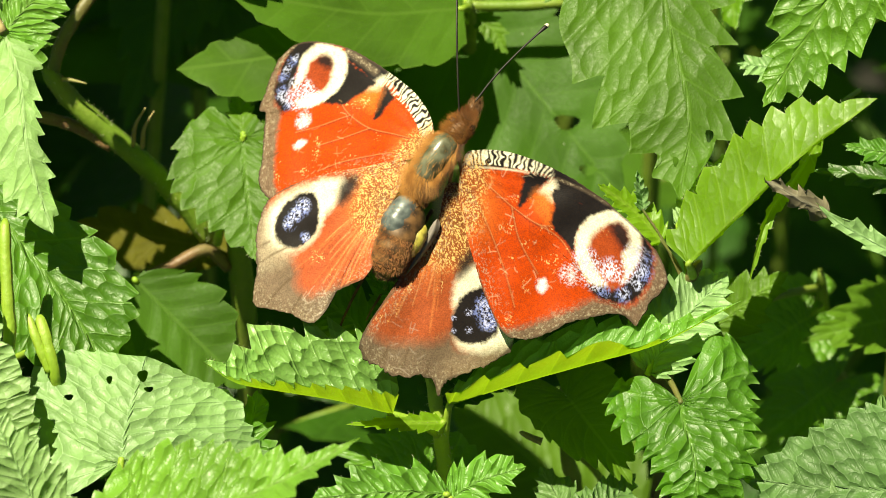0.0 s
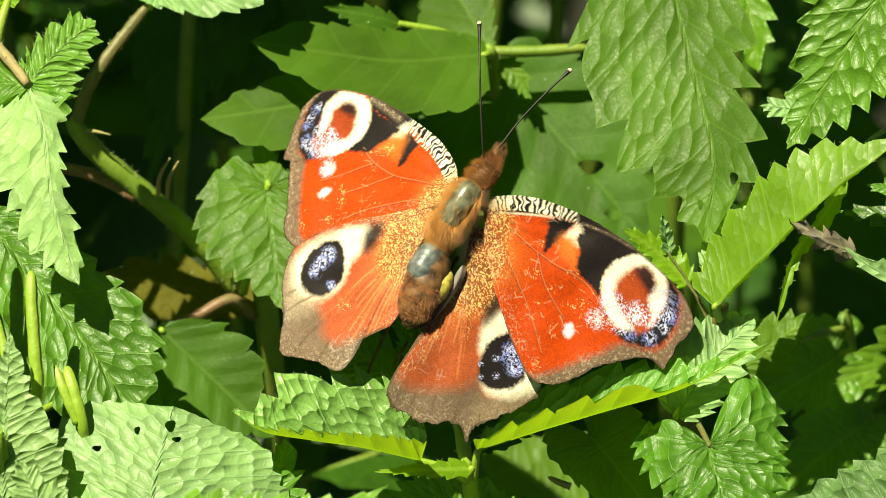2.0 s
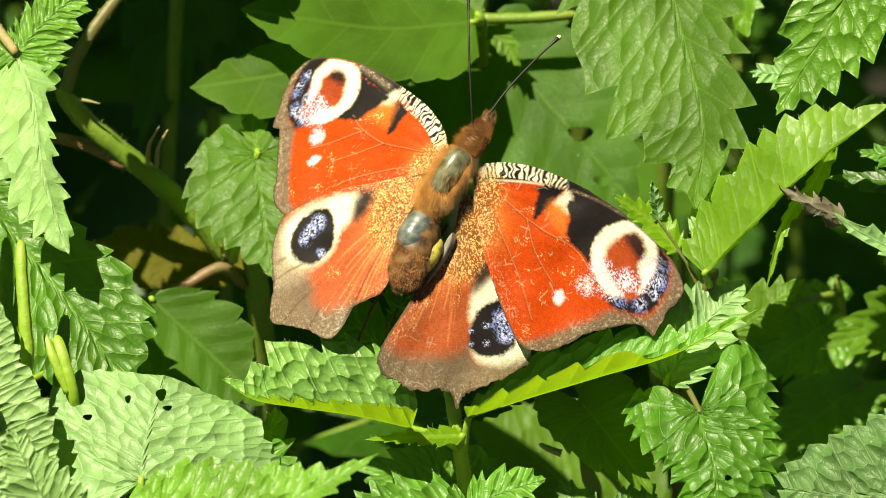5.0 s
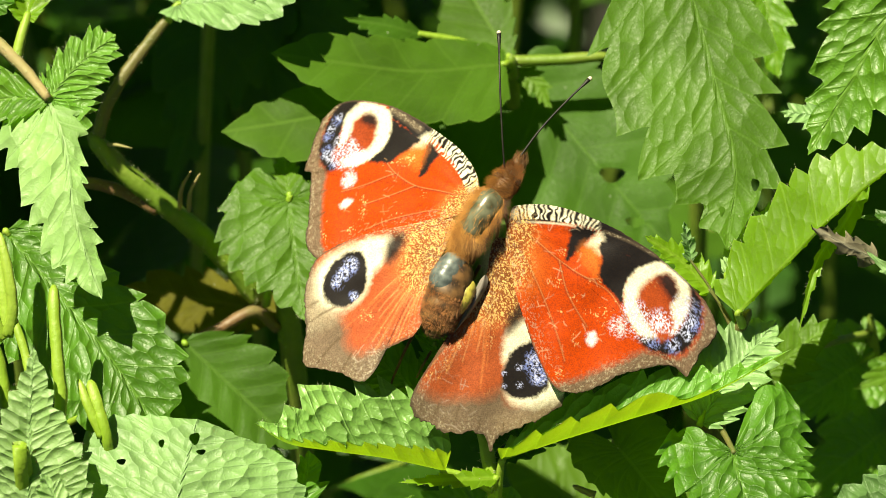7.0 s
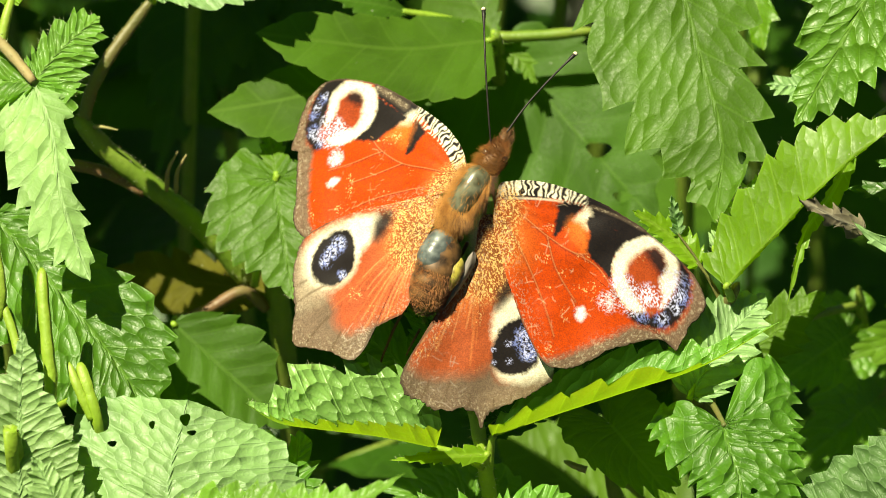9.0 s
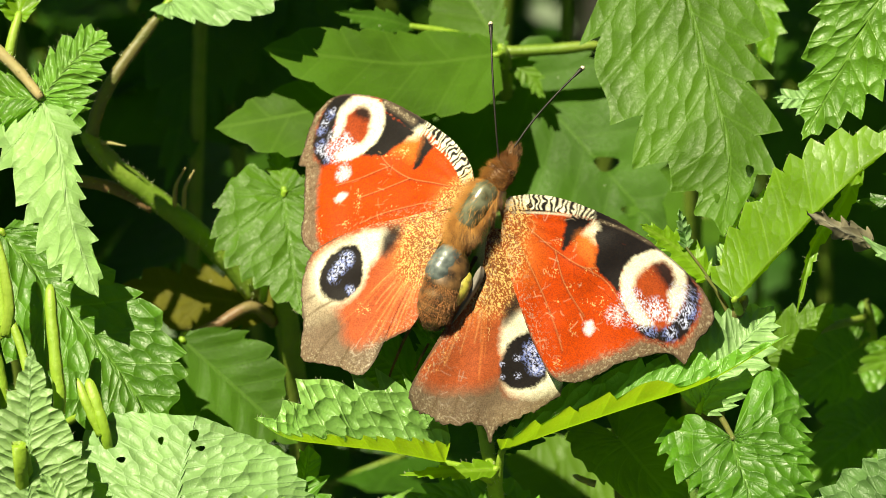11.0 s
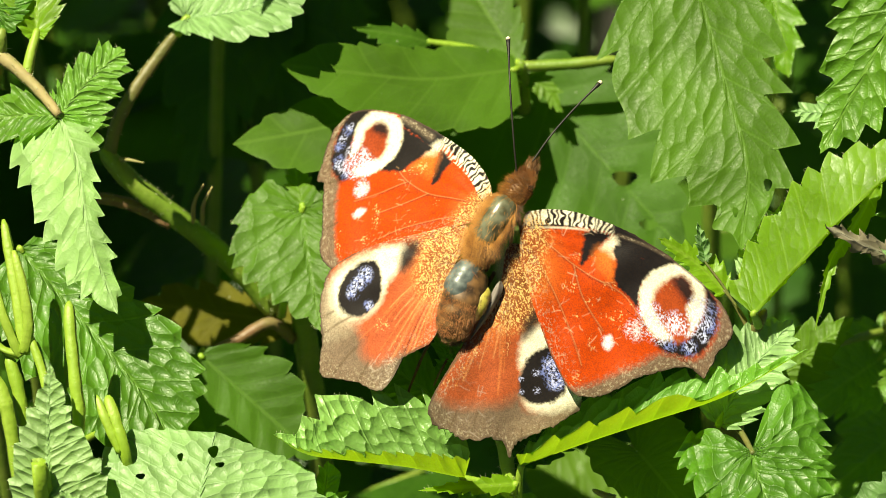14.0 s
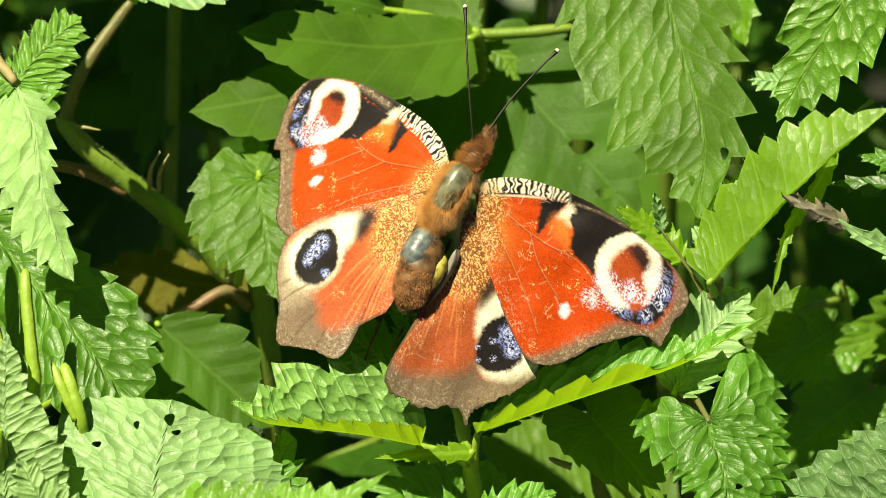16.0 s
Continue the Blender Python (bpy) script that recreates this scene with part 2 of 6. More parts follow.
def leaf_grid(length, half, teeth, depth, bend, fold, ribs=7, cordate=1.0, puff=0.0, ruffle=0.0, curl=0.0, lower=0.9, per_tooth=8, across=14, holes=(), seed=1, plump=0.9, slant=48):
    """A toothed heart-shaped leaf in metres: base at the origin, tip on +y, face to +z.
    fold: degrees by which each half (left, right) is raised; bend: degrees by which the midrib arches."""
    rng = np.random.RandomState(seed)
    rows = teeth * per_tooth
    t = np.linspace(0, 1, rows + 1)
    s = (t ** 1.55)[:, None]
    q = np.linspace(-1, 1, 2 * across + 1)[None, :]
    aq = np.abs(q)
    ang = np.radians(slant - (slant + 72 * cordate) * np.exp(-s / 0.15))
    rise = np.clip(s / 0.22, 0, 1)
    g = (lower + (1 - lower) * rise * rise * (3 - 2 * rise)) * np.clip(1 - s, 0, 1) ** plump * 1.12
    # the margin's own length sets the teeth, so that they stay even round the lobes
    ex, ey = half * g * np.cos(ang), s * length + half * g * np.sin(ang)
    run = np.r_[0, np.cumsum(np.hypot(np.diff(ex[:, 0]), np.diff(ey[:, 0])))][:, None]
    pitch = run[-1, 0] / teeth
    frac = run / run[-1, 0]
    uneven = 0.30 * np.sin(frac * 9 + seed + np.where(q < 0, 0, 2.3)) + 0.16 * np.sin(frac * 23 + 2 * seed + np.where(q < 0, 1, 0))
    ft = (frac * teeth + uneven) % 1.0
    notch = np.where(ft < 0.74, np.clip(1 - ft / 0.74, 0, 1) ** 1.5, np.clip((ft - 0.74) / 0.26, 0, 1) ** 1.3)
    size = 1 + 0.35 * np.sin(frac * 31 + seed + np.sign(q))
    cut = np.minimum(2 * depth * pitch * size * notch, 0.34 * half * g) * np.clip((0.985 - frac) * 30, 0, 1)
    r = aq * half * g - cut * aq ** 3
    away = ang + 0.34 * (aq - 0.6) * np.clip(s * 5, 0, 1)
    x = r * np.cos(away)
    y = s * length + r * np.sin(away) + 0.28 * pitch * (1 - notch) * aq ** 5 * np.clip((0.97 - frac) * 20, 0, 1) * np.clip(s * 6, 0, 1)
    y = y + 0.02 * length * (np.sin(s * 5 + seed) * aq)
    # round off the eaten holes
    sx = np.sign(q) * x
    gone = np.zeros(sx.shape, bool)
    for hx, hy, rx, ry in holes:
        dx, dy = (sx / half - hx) / rx, (y / length - hy) / ry
        wob = 1 + 0.12 * np.sin(3 * np.arctan2(dy, dx) + seed)
        d = np.hypot(dx, dy) / wob
        snap = (d > 0.5) & (d < 1.45)
        k = np.where(snap, 1 / np.maximum(d, 0.01), 1)
        sx, y = np.where(snap, (hx + dx * k * rx) * half, sx), np.where(snap, (hy + dy * k * ry) * length, y)
        gone |= d < 1.45
    inner = gone
    x = sx * np.where(q < 0, -1, 1)
    # relief between the ribs
    rib = np.abs(np.sin(np.pi * frac * ribs))
    cells = np.abs(np.sin(np.pi * (r / half * 7 + 0.35 * np.sin(s * 40)))) 
    fx = (frac * ribs) % 1.0
    pleat = np.where(fx < 0.84, fx / 0.84, (1 - fx) / 0.16)
    h = puff * half * (0.95 * pleat + 0.4 * rib ** 0.6 + 0.25 * rib * cells) * np.clip(aq * 3, 0, 1) * (1 - 0.6 * aq ** 4)
    h = h + ruffle * half * aq ** 2 * np.sin(s * 11 + seed + np.sign(q))
    h = h - curl * half * aq ** 3
    h = h + half * 0.03 * np.sin(x / half * 4 + seed) * np.sin(y / length * 7 + 1.7 * seed)
    fl = np.radians(np.where(q < 0, fold[0], fold[1]))
    xs = np.sign(q) * (x * np.cos(fl) - h * np.sin(fl))
    hh = np.abs(x) * np.sin(fl) + h * np.cos(fl)
    b = math.radians(bend) if abs(bend) > 0.5 else math.radians(0.5)
    th = b / 2 - b * y / length
    rad = length / b
    yy = rad * (math.sin(b / 2) - np.sin(th)) - hh * np.sin(th)
    zz = rad * (np.cos(th) - math.cos(b / 2)) + hh * np.cos(th)
    verts = np.stack([np.broadcast_to(xs, yy.shape), yy, zz], -1).reshape(-1, 3)
    cols = 2 * across + 1
    flat = np.stack([np.broadcast_to(np.sign(q) * x, yy.shape), np.broadcast_to(y, yy.shape)], -1).reshape(-1, 2)
    ribs_uv = np.stack([np.broadcast_to(frac * ribs, yy.shape), np.broadcast_to(np.sign(q) * r * 1000, yy.shape)], -1).reshape(-1, 2)
    gone = inner.reshape(-1)
    i = np.arange(rows)[:, None] * cols + np.arange(cols - 1)[None, :]
    f = np.stack([i, i + 1, i + cols + 1, i + cols], -1).reshape(-1, 4)
    f = f[~gone[f].all(axis=1)]
    rim = np.stack([np.broadcast_to(aq, yy.shape), np.zeros(yy.shape)], -1).reshape(-1, 2)
    return verts, f, {"ribs": ribs_uv, "flat": flat + rng.rand(2), "rim": rim}


def put(parent, world_matrix):
    return Matrix.Translation(-parent.location) @ world_matrix


def plant(name, label, foot, group=""):
    """A plant: an Empty where its stem leaves the soil."""
    e = new(name)
    p = bank(foot)
    e.location = (p.x, p.y, 0.0)
    e.empty_display_size = 0.02
    e["spine"] = 0
    return tagged(e, label, "plant", group)


def stalk(parent, name, points, r0, r1, material, hairs=0, hair_len=0.9, ridge=0.06, to_ground=False, label="", sides=10):
    """A stalk through bank points, thick r0 to r1 mm; to_ground lets it run on straight down into the soil."""
    pts = [bank(p) - parent.location for p in points]
    if to_ground:
        a = pts[-1]
        pts += [a.lerp(Vector((0, 0, 0)), 0.35) + Vector((0.004, 0.003, 0)), a.lerp(Vector((0, 0, 0)), 0.7), Vector((0, 0, -0.012))]
    path = smooth_path(pts, 6)
    n = len(path)
    radii = [(r0 + (r1 - r0) * i / (n - 1)) * MM * (1 + 0.05 * math.sin(i * 1.7)) for i in range(n)]
    radii[0], radii[1], radii[2] = radii[0] * 0.35, radii[1] * 0.75, radii[2] * 0.92
    v, f = tube(path, radii, sides, ridge)
    ob = mesh_object(name, v, f, material, parent, label)
    if hairs:
        rng = random.Random(n * 7 + hairs)
        cut = path if not to_ground else path[:max(3, n - 18)]
        hv, hf = hairs_on(cut, radii, hairs, hair_len * MM, rng)
        tagged(mesh_object("stinging_hairs", hv, hf, HAIR, ob, "fine pale stinging hairs"), kind="stuff")
    return ob


def leaf(parent, base, tip, half, face, material, teeth=12, depth=0.22, bend=25.0, fold=(12, 12), stem=None, label="", petiole=0.55, petiole_material=None, **more):
    """A leaf of the plant from base to tip (bank millimetres), half: its half width over its length, face: the way it looks.
    stem: where its petiole leaves the stem."""
    a, b = bank(base), bank(tip)
    chord = (b - a).length
    bb = math.radians(max(abs(bend), 0.5))
    length = chord * (bb / 2) / math.sin(bb / 2)
    v, f, uv = leaf_grid(length, half * length, teeth, depth, bend, fold, **more)
    y = (b - a).normalized()
    n = bank_dir(face)
    z = (n - y * n.dot(y)).normalized()
    x = y.cross(z)
    m = Matrix((x, y, z)).transposed().to_4x4()
    m.translation = a
    ob = mesh_object("leaf", v, f, material, parent, label, uvs=uv)
    ml = put(parent, m)
    ob.matrix_basis = ml
    if stem is not None:
        inv = ml.inverted()
        s0 = inv @ (bank(stem) - parent.location)
        start = Vector((0, 0.04 * length, 0.0))
        start.z = math.sin(math.radians(bend) / 2) * 0.04 * length - 0.0002
        mid = s0.lerp(start, 0.55) + Vector((0, 0, 0.08 * (s0 - start).length))
        path = smooth_path([s0, mid, start], 6)
        pv, pf = tube(path, [petiole * MM * (1.15 - 0.35 * i / len(path)) for i in range(len(path))], 8)
        mesh_object("petiole", pv, pf, petiole_material or LIME, ob)
    return ob


def rounded(points, steps=10, closed=True):
    """A smooth line through a few points in the wing's plane."""
    p = np.array(points, float)
    n = len(p)
    out = []
    for i in range(n if closed else n - 1):
        if closed:
            a, b, c, d = p[i - 1], p[i], p[(i + 1) % n], p[(i + 2) % n]
        else:
            a, b, c, d = p[max(i - 1, 0)], p[i], p[i + 1], p[min(i + 2, n - 1)]
        for k in range(steps):
            t = k / steps
            out.append(0.5 * (2 * b + (c - a) * t + (2 * a - 5 * b + 4 * c - d) * t * t + (3 * b - a - 3 * c + d) * t ** 3))
    if not closed:
        out.append(p[-1])
    return np.array(out)


def blade(parent, rib, left, right, material, face=(0.0, 0.45, 0.9), fold=(0.12, 0.12), teeth=(12, 12), tooth=0.9, lobes=(0.0, 0.0), lean=0.85, ribs=6, puff=0.4, cup=(0.0, 0.0), ruffle=0.0,
          holes=(), stem=None, label="", petiole=0.55, petiole_material=None, rows=150, across=18, seed=1, hook=0.6, cell=1.25, hairs=0):
    """A toothed nettle leaf along a midrib (bank millimetres, base to tip). left, right: its half widths as the bank sees them at six stations from base
    towards tip, negative where that half is folded back over the midrib; fold: how far each half rises towards the sun per millimetre;
    lobes: how far the base corners reach back; puff: height of the quilting between the veins."""
    rng = np.random.RandomState(seed)
    bite = tooth if isinstance(tooth, tuple) else (tooth, tooth)
    line = np.array([tuple(p) for p in smooth_path([Vector(q) for q in rib], 24)])
    run = np.r_[0, np.cumsum(np.hypot(*np.diff(line[:, :2], axis=0).T))]
    length = run[-1]
    ribs = min(ribs, max(2.0, length / 2.6))
    s = np.linspace(0, 1, rows + 1)
    mid = np.stack([np.interp(s * length, run, line[:, k]) for k in range(3)], 1)
    tan = np.gradient(mid[:, :2], axis=0)
    tan = np.stack([np.convolve(np.r_[[tan[0, k]] * 8, tan[:, k], [tan[-1, k]] * 8], np.ones(17) / 17, "valid") for k in range(2)], 1)
    tan /= np.hypot(*tan.T)[:, None]
    nor = np.stack([-tan[:, 1], tan[:, 0]], 1)
    stations = np.array([0, 0.12, 0.3, 0.5, 0.7, 0.85, 1.0])
    fx, fy, fz = Vector(face).normalized()
    sides = []
    for side, widths, nteeth, tooth, lobe, rise, bowl in ((1, left, teeth[0], bite[0], lobes[0], fold[0], cup[0]), (-1, right, teeth[1], bite[1], lobes[1], fold[1], cup[1])):
        w = np.interp(s, *rounded(np.stack([stations, list(widths) + [0.0]], 1), 24, False).T)
        sign = 1.0 if w[len(w) // 3] >= 0 else -1.0
        w = np.abs(w)
        back = lobe * np.exp(-(s / 0.22) ** 2)
        edge = mid[:, :2] + nor * (side * w)[:, None] - tan * back[:, None]
        arc = np.r_[0, np.cumsum(np.hypot(*np.diff(edge, axis=0).T))]
        frac = arc / arc[-1]
        ph = frac * nteeth + 0.25 * np.sin(frac * 9 + seed + side) + 0.14 * np.sin(frac * 23 + 2 * seed + side)
        f = ph % 1.0
        shape = np.where(f < 0.72, (f / 0.72) ** 0.8, np.clip((1 - f) / 0.28, 0, 1) ** 1.15)
        size = tooth * (1 + 0.25 * np.sin(np.floor(ph) * 2.7 + seed)) * np.clip((1 - frac) * 5, 0.25, 1)
        q = np.linspace(0, 1, across + 1)[None, :]
        cut = np.minimum(size * (1 - shape), 0.5 * w)[:, None]
        reach = q * w[:, None] - cut * q ** 4
        ahead = (hook * size * shape * np.clip(s * 8, 0.15, 1) * np.clip((1 - s) * 9, 0, 1))[:, None] * q ** 6 - back[:, None] * np.sin(2.55 * q)
        # the rounded base is toothed too
        ahead = ahead + 0.55 * tooth * (((q * w[:, None] / (tooth * 1.9 + 0.6)) % 1.0) ** 1.5) * np.exp(-(s / 0.06) ** 2)[:, None] * np.clip(q * 3 - 0.6, 0, 1) * (lobe > 0.4)
        along = s[:, None] * length + ahead
        # lateral veins: slanting from the midrib, fanning out from the base
        x = reach
        straight = (along - lean * x * (1 - 0.18 * x / max(w.max(), 0.1))) / length * ribs
        a0 = math.atan(lean)
        fan = -(a0 - np.arctan2(np.maximum(along, -3 * x) + 1e-6, x + 1e-6)) / 0.72
        v = np.where(along > lean * x * (1 - 0.18 * x / max(w.max(), 0.1)), straight + 0.32 * (side > 0) * np.clip(straight * 2, 0, 1), fan)
        row = np.floor(v)
        d = np.abs(np.sin(np.pi * v))
        wave = 0.85 + 0.3 * np.sin(row * 5.1 + seed + x / cell * 1.3)
        h = puff * (d ** 1.1 * wave - 0.3) * np.clip(x / 1.0, 0, 1) * (1 - 0.7 * q ** 6)
        h = h + ruffle * q ** 2 * np.sin(frac * 17 + seed + side)[:, None]
        px = mid[:, None, 0] + nor[:, None, 0] * side * sign * reach + tan[:, None, 0] * ahead
        py = mid[:, None, 1] + nor[:, None, 1] * side * sign * reach + tan[:, None, 1] * ahead
        off_x, off_y = px - mid[:, None, 0], py - mid[:, None, 1]
        pz = mid[:, None, 2] - (fx * off_x + fy * off_y) / max(fz, 0.2) + rise * reach + bowl * w[:, None] * q ** 2
        pz = pz + 0.25 * np.sin(px * 0.45 + seed) * np.sin(py * 0.5 + 2.1 * seed) * np.clip(q * 2, 0, 1)
        # the quilting stands off the blade, along its own slope
        lift = np.array([fx, fy, fz]) if sign > 0 else np.array([nor[len(nor) // 2, 0] * side, nor[len(nor) // 2, 1] * side, 0.5])
        co = np.stack([px, py, pz], -1) + h[..., None] * lift
        sides.append((co, v, x * side, along, q + 0 * x))
    join = lambda k: np.concatenate([sides[1][k][:, :0:-1], sides[0][k]], axis=1)
    co, v, x, y, rim = (join(k) for k in range(5))
    cols = co.shape[1]
    co, v, x, y, rim = co.reshape(-1, 3), v.ravel(), x.ravel(), y.ravel(), rim.ravel()
    gone = np.zeros(len(co), bool)
    for hu, hv, ru, rv in holes:
        du, dv = (co[:, 0] - hu) / ru, (co[:, 1] - hv) / rv
        d = np.hypot(du, dv) / (1 + 0.12 * np.sin(3 * np.arctan2(dv, du) + seed))
        near = (d < 1.5)
        k = np.where(near & (d > 0.45), 1 / np.maximum(d, 0.01), 1)
        co[:, 0], co[:, 1] = np.where(near, hu + du * k * ru, co[:, 0]), np.where(near, hv + dv * k * rv, co[:, 1])
        gone |= near
    i = np.arange(rows)[:, None] * cols + np.arange(cols - 1)[None, :]
    f = np.stack([i, i + 1, i + cols + 1, i + cols], -1).reshape(-1, 4)
    f = f[~gone[f].all(axis=1)]
    m = np.array(BANK)
    at = (co * MM) @ m[:3, :3].T + m[:3, 3] - np.array(parent.location)
    uvs = {"ribs": np.stack([v, x], 1), "flat": np.stack([x, y], 1) * MM + rng.rand(2), "rim": np.stack([rim, 0 * rim], 1)}
    ob = mesh_object("leaf", at.tolist(), f.tolist(), material, parent, label, uvs=uvs)
    if hairs:
        pick = random.Random(seed + hairs)
        grid = np.asarray(at).reshape(rows + 1, cols, 3)
        verts, faces = [], []
        for _ in range(hairs):
            r, c = pick.randrange(4, rows - 3), pick.choice((0, 0, cols - 1, cols - 1, cols // 2))
            o, inner = Vector(grid[r, c]), Vector(grid[r, cols // 2])
            way = (o - inner).normalized() if c != cols // 2 else bank_dir((0, 0, 1))
            way = (way + bank_dir((pick.uniform(-1, 1), pick.uniform(-1, 1), pick.uniform(-0.3, 1))) * 0.6).normalized()
            across_way = way.orthogonal().normalized() * 0.000025
            n = len(verts)
            verts += [o + across_way, o - across_way, o + way.cross(across_way), o + way * pick.uniform(0.0003, 0.0007)]
            faces += [(n, n + 1, n + 3), (n + 1, n + 2, n + 3), (n + 2, n, n + 3)]
        tagged(mesh_object("stinging_hairs", verts, faces, HAIR, ob, "fine pale stinging hairs"), kind="stuff")
    if stem is not None:
        a, b = bank(stem) - parent.location, bank(rib[0]) - parent.location
        c = bank(tuple(np.array(rib[0]) * 0.94 + np.array(rib[1]) * 0.06 + np.array([0, 0, -0.15]))) - parent.location
        path = smooth_path([a, a.lerp(b, 0.5) + BANK.to_3x3() @ Vector((0, 0.06, 0.04)) * (b - a).length, b, c], 6)
        pv, pf = tube(path, [petiole * MM * (1.15 - 0.5 * i / len(path)) for i in range(len(path))], 8)
        mesh_object("petiole", pv, pf, petiole_material or LIME, ob)
    return ob


# ---- ground ----
def ground():
    bm = bmesh.new()
    bmesh.ops.create_grid(bm, x_segments=60, y_segments=60, size=1.2)
    for v in bm.verts:
        edge = max(abs(v.co.x), abs(v.co.y)) / 1.2
        v.co.z = (noise.noise(v.co * 6) * 0.012 + noise.noise(v.co * 25) * 0.004) * max(0, 1 - edge) ** 0.5
        if edge > 0.99:
            v.co.x, v.co.y = v.co.x * 250, v.co.y * 250
    me = bpy.data.meshes.new("ground")
    bm.to_mesh(me)
    bm.free()
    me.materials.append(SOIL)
    tagged(new("ground", me), "soil under the nettles, near black with shade put into its colour", "ground", kind="structure")


ground()

# ---- the nettles, plant by plant ----
def arching_stem_plant():
    """The thick bristly stem that leans up to a node, with a thin shoot to the leaf above."""
    p = plant("nettle_plant", "nettle with a thick bristly leaning green stem", (-21.6, -16.3, -42.0))
    stalk(p, "stem", [(-49.5, 16.1, -25.0), (-45.1, 11.2, -26.0), (-39.3, 6.3, -28.0), (-32.3, 0.1, -31.0), (-26.9, -6.4, -35.0), (-21.6, -16.3, -42.0)], 1.35, 1.9, STEM, hairs=260, hair_len=0.8, to_ground=True)
    stalk(p, "shoot", [(-38.4, 32.6, -26.0), (-41.4, 28.8, -26.0), (-44.4, 24.6, -25.0), (-47.1, 19.9, -25.0), (-48.5, 15.3, -25.5)], 0.8, 1.05, BROWN_STEM, hairs=50, hair_len=0.6)
    stalk(p, "side_shoot", [(-53.0, 9.8, -30.0), (-48.2, 9.0, -29.5), (-44.2, 7.7, -29.0), (-40.1, 5.5, -28.0)], 0.75, 0.95, RED_STEM, hairs=40, hair_len=0.5)
    for a, b, r in (((-37.0, 5.5, -27.0), (-35.1, 10.9, -23.0), 0.38), ((-35.7, 5.2, -27.0), (-33.9, 10.5, -23.0), 0.38), ((-46.9, 14.6, -24.5), (-43.2, 14.0, -21.0), 0.34)):
        mid = tuple((i + j) / 2 + d for i, j, d in zip(a, b, (-0.5, 0.2, 0.6)))
        stalk(p, "stipule", [a, mid, b], r * 1.2, r * 0.25, STRAW, ridge=0.2)
    # leaf above, seen nearly edge on
    blade(p, [(-37.2, 34.3, -26.0), (-28.4, 35.3, -23.0), (-19.6, 38.9, -20.0)], (3.5, 4.3, 4.7, 4.7, 3.5, 2.0), (1.9, 3.2, 4.4, 5.0, 5.2, 3.6), PALE, face=(0.05, 0.6, 0.8), fold=(0.1, 0.1), teeth=(9, 7), tooth=0.9, lobes=(2.5, 2.8), puff=0.3, stem=(-38.7, 31.8, -26.0), label="bright nettle leaf seen almost edge on", hairs=40, seed=7)
    # leaf at the back, left of the butterfly
    blade(p, [(-21.5, 7.0, -24.0), (-20.7, 0.5, -21.0), (-19.0, -10.0, -17.0)], (3.9, 6.3, 7.1, 5.9, 3.5, 1.6), (7.1, 10.2, 11.0, 9.0, 5.5, 2.4), LIGHT, face=(-0.15, 0.3, 0.94), teeth=(8, 9), tooth=1.5, lobes=(3, 5), puff=0.3, ribs=4, lean=0.6, stem=(-25.2, -8.0, -33.0), label="mid-green heart-shaped nettle leaf", hairs=40, seed=2)
    blade(p, [(-21.6, 7.2, -25.0), (-22.2, 10.9, -28.0), (-23.3, 14.9, -34.0)], (1.8, 2.2, 2.2, 1.9, 1.3, 0.7), (0.8, 2.1, 2.4, 2.2, 1.6, 0.8), LIGHT, face=(-0.1, 0.2, 0.97), fold=(0.3, 0.3), teeth=(6, 6), tooth=0.7, puff=0.25, stem=(-25.2, -8.0, -33.0), seed=8)
    # shaded leaves low on the same stem
    stalk(p, "side_shoot", [(-37.0, -13.7, -32.0), (-31.7, -11.3, -33.0), (-26.9, -8.9, -34.0), (-23.8, -11.3, -37.0)], 0.75, 0.9, RED_STEM)
    blade(p, [(-23.3, -9.2, -40.0), (-31.9, -7.8, -41.0), (-46.4, -5.6, -44.0)], (2.0, 3.7, 4.9, 5.7, 4.5, 2.5), (2.0, 3.7, 4.5, 4.9, 4.1, 2.5), OLIVE, fold=(0.1, 0.05), teeth=(6, 6), tooth=1.6, puff=0.2, stem=(-23.1, -13.3, -39.0), label="yellowing shaded leaf", seed=3)
    blade(p, [(-36.0, -13.0, -22.0), (-28.6, -19.8, -21.0), (-20.0, -27.7, -20.0)], (2.7, 5.5, 7.5, 7.5, 5.5, 3.1), (2.4, 5.1, 7.1, 7.1, 5.5, 3.1), DULL, face=(-0.1, 0.45, 0.88), teeth=(6, 6), tooth=1.5, puff=0.2, stem=(-36.0, -13.2, -32.0), seed=9)
    return p


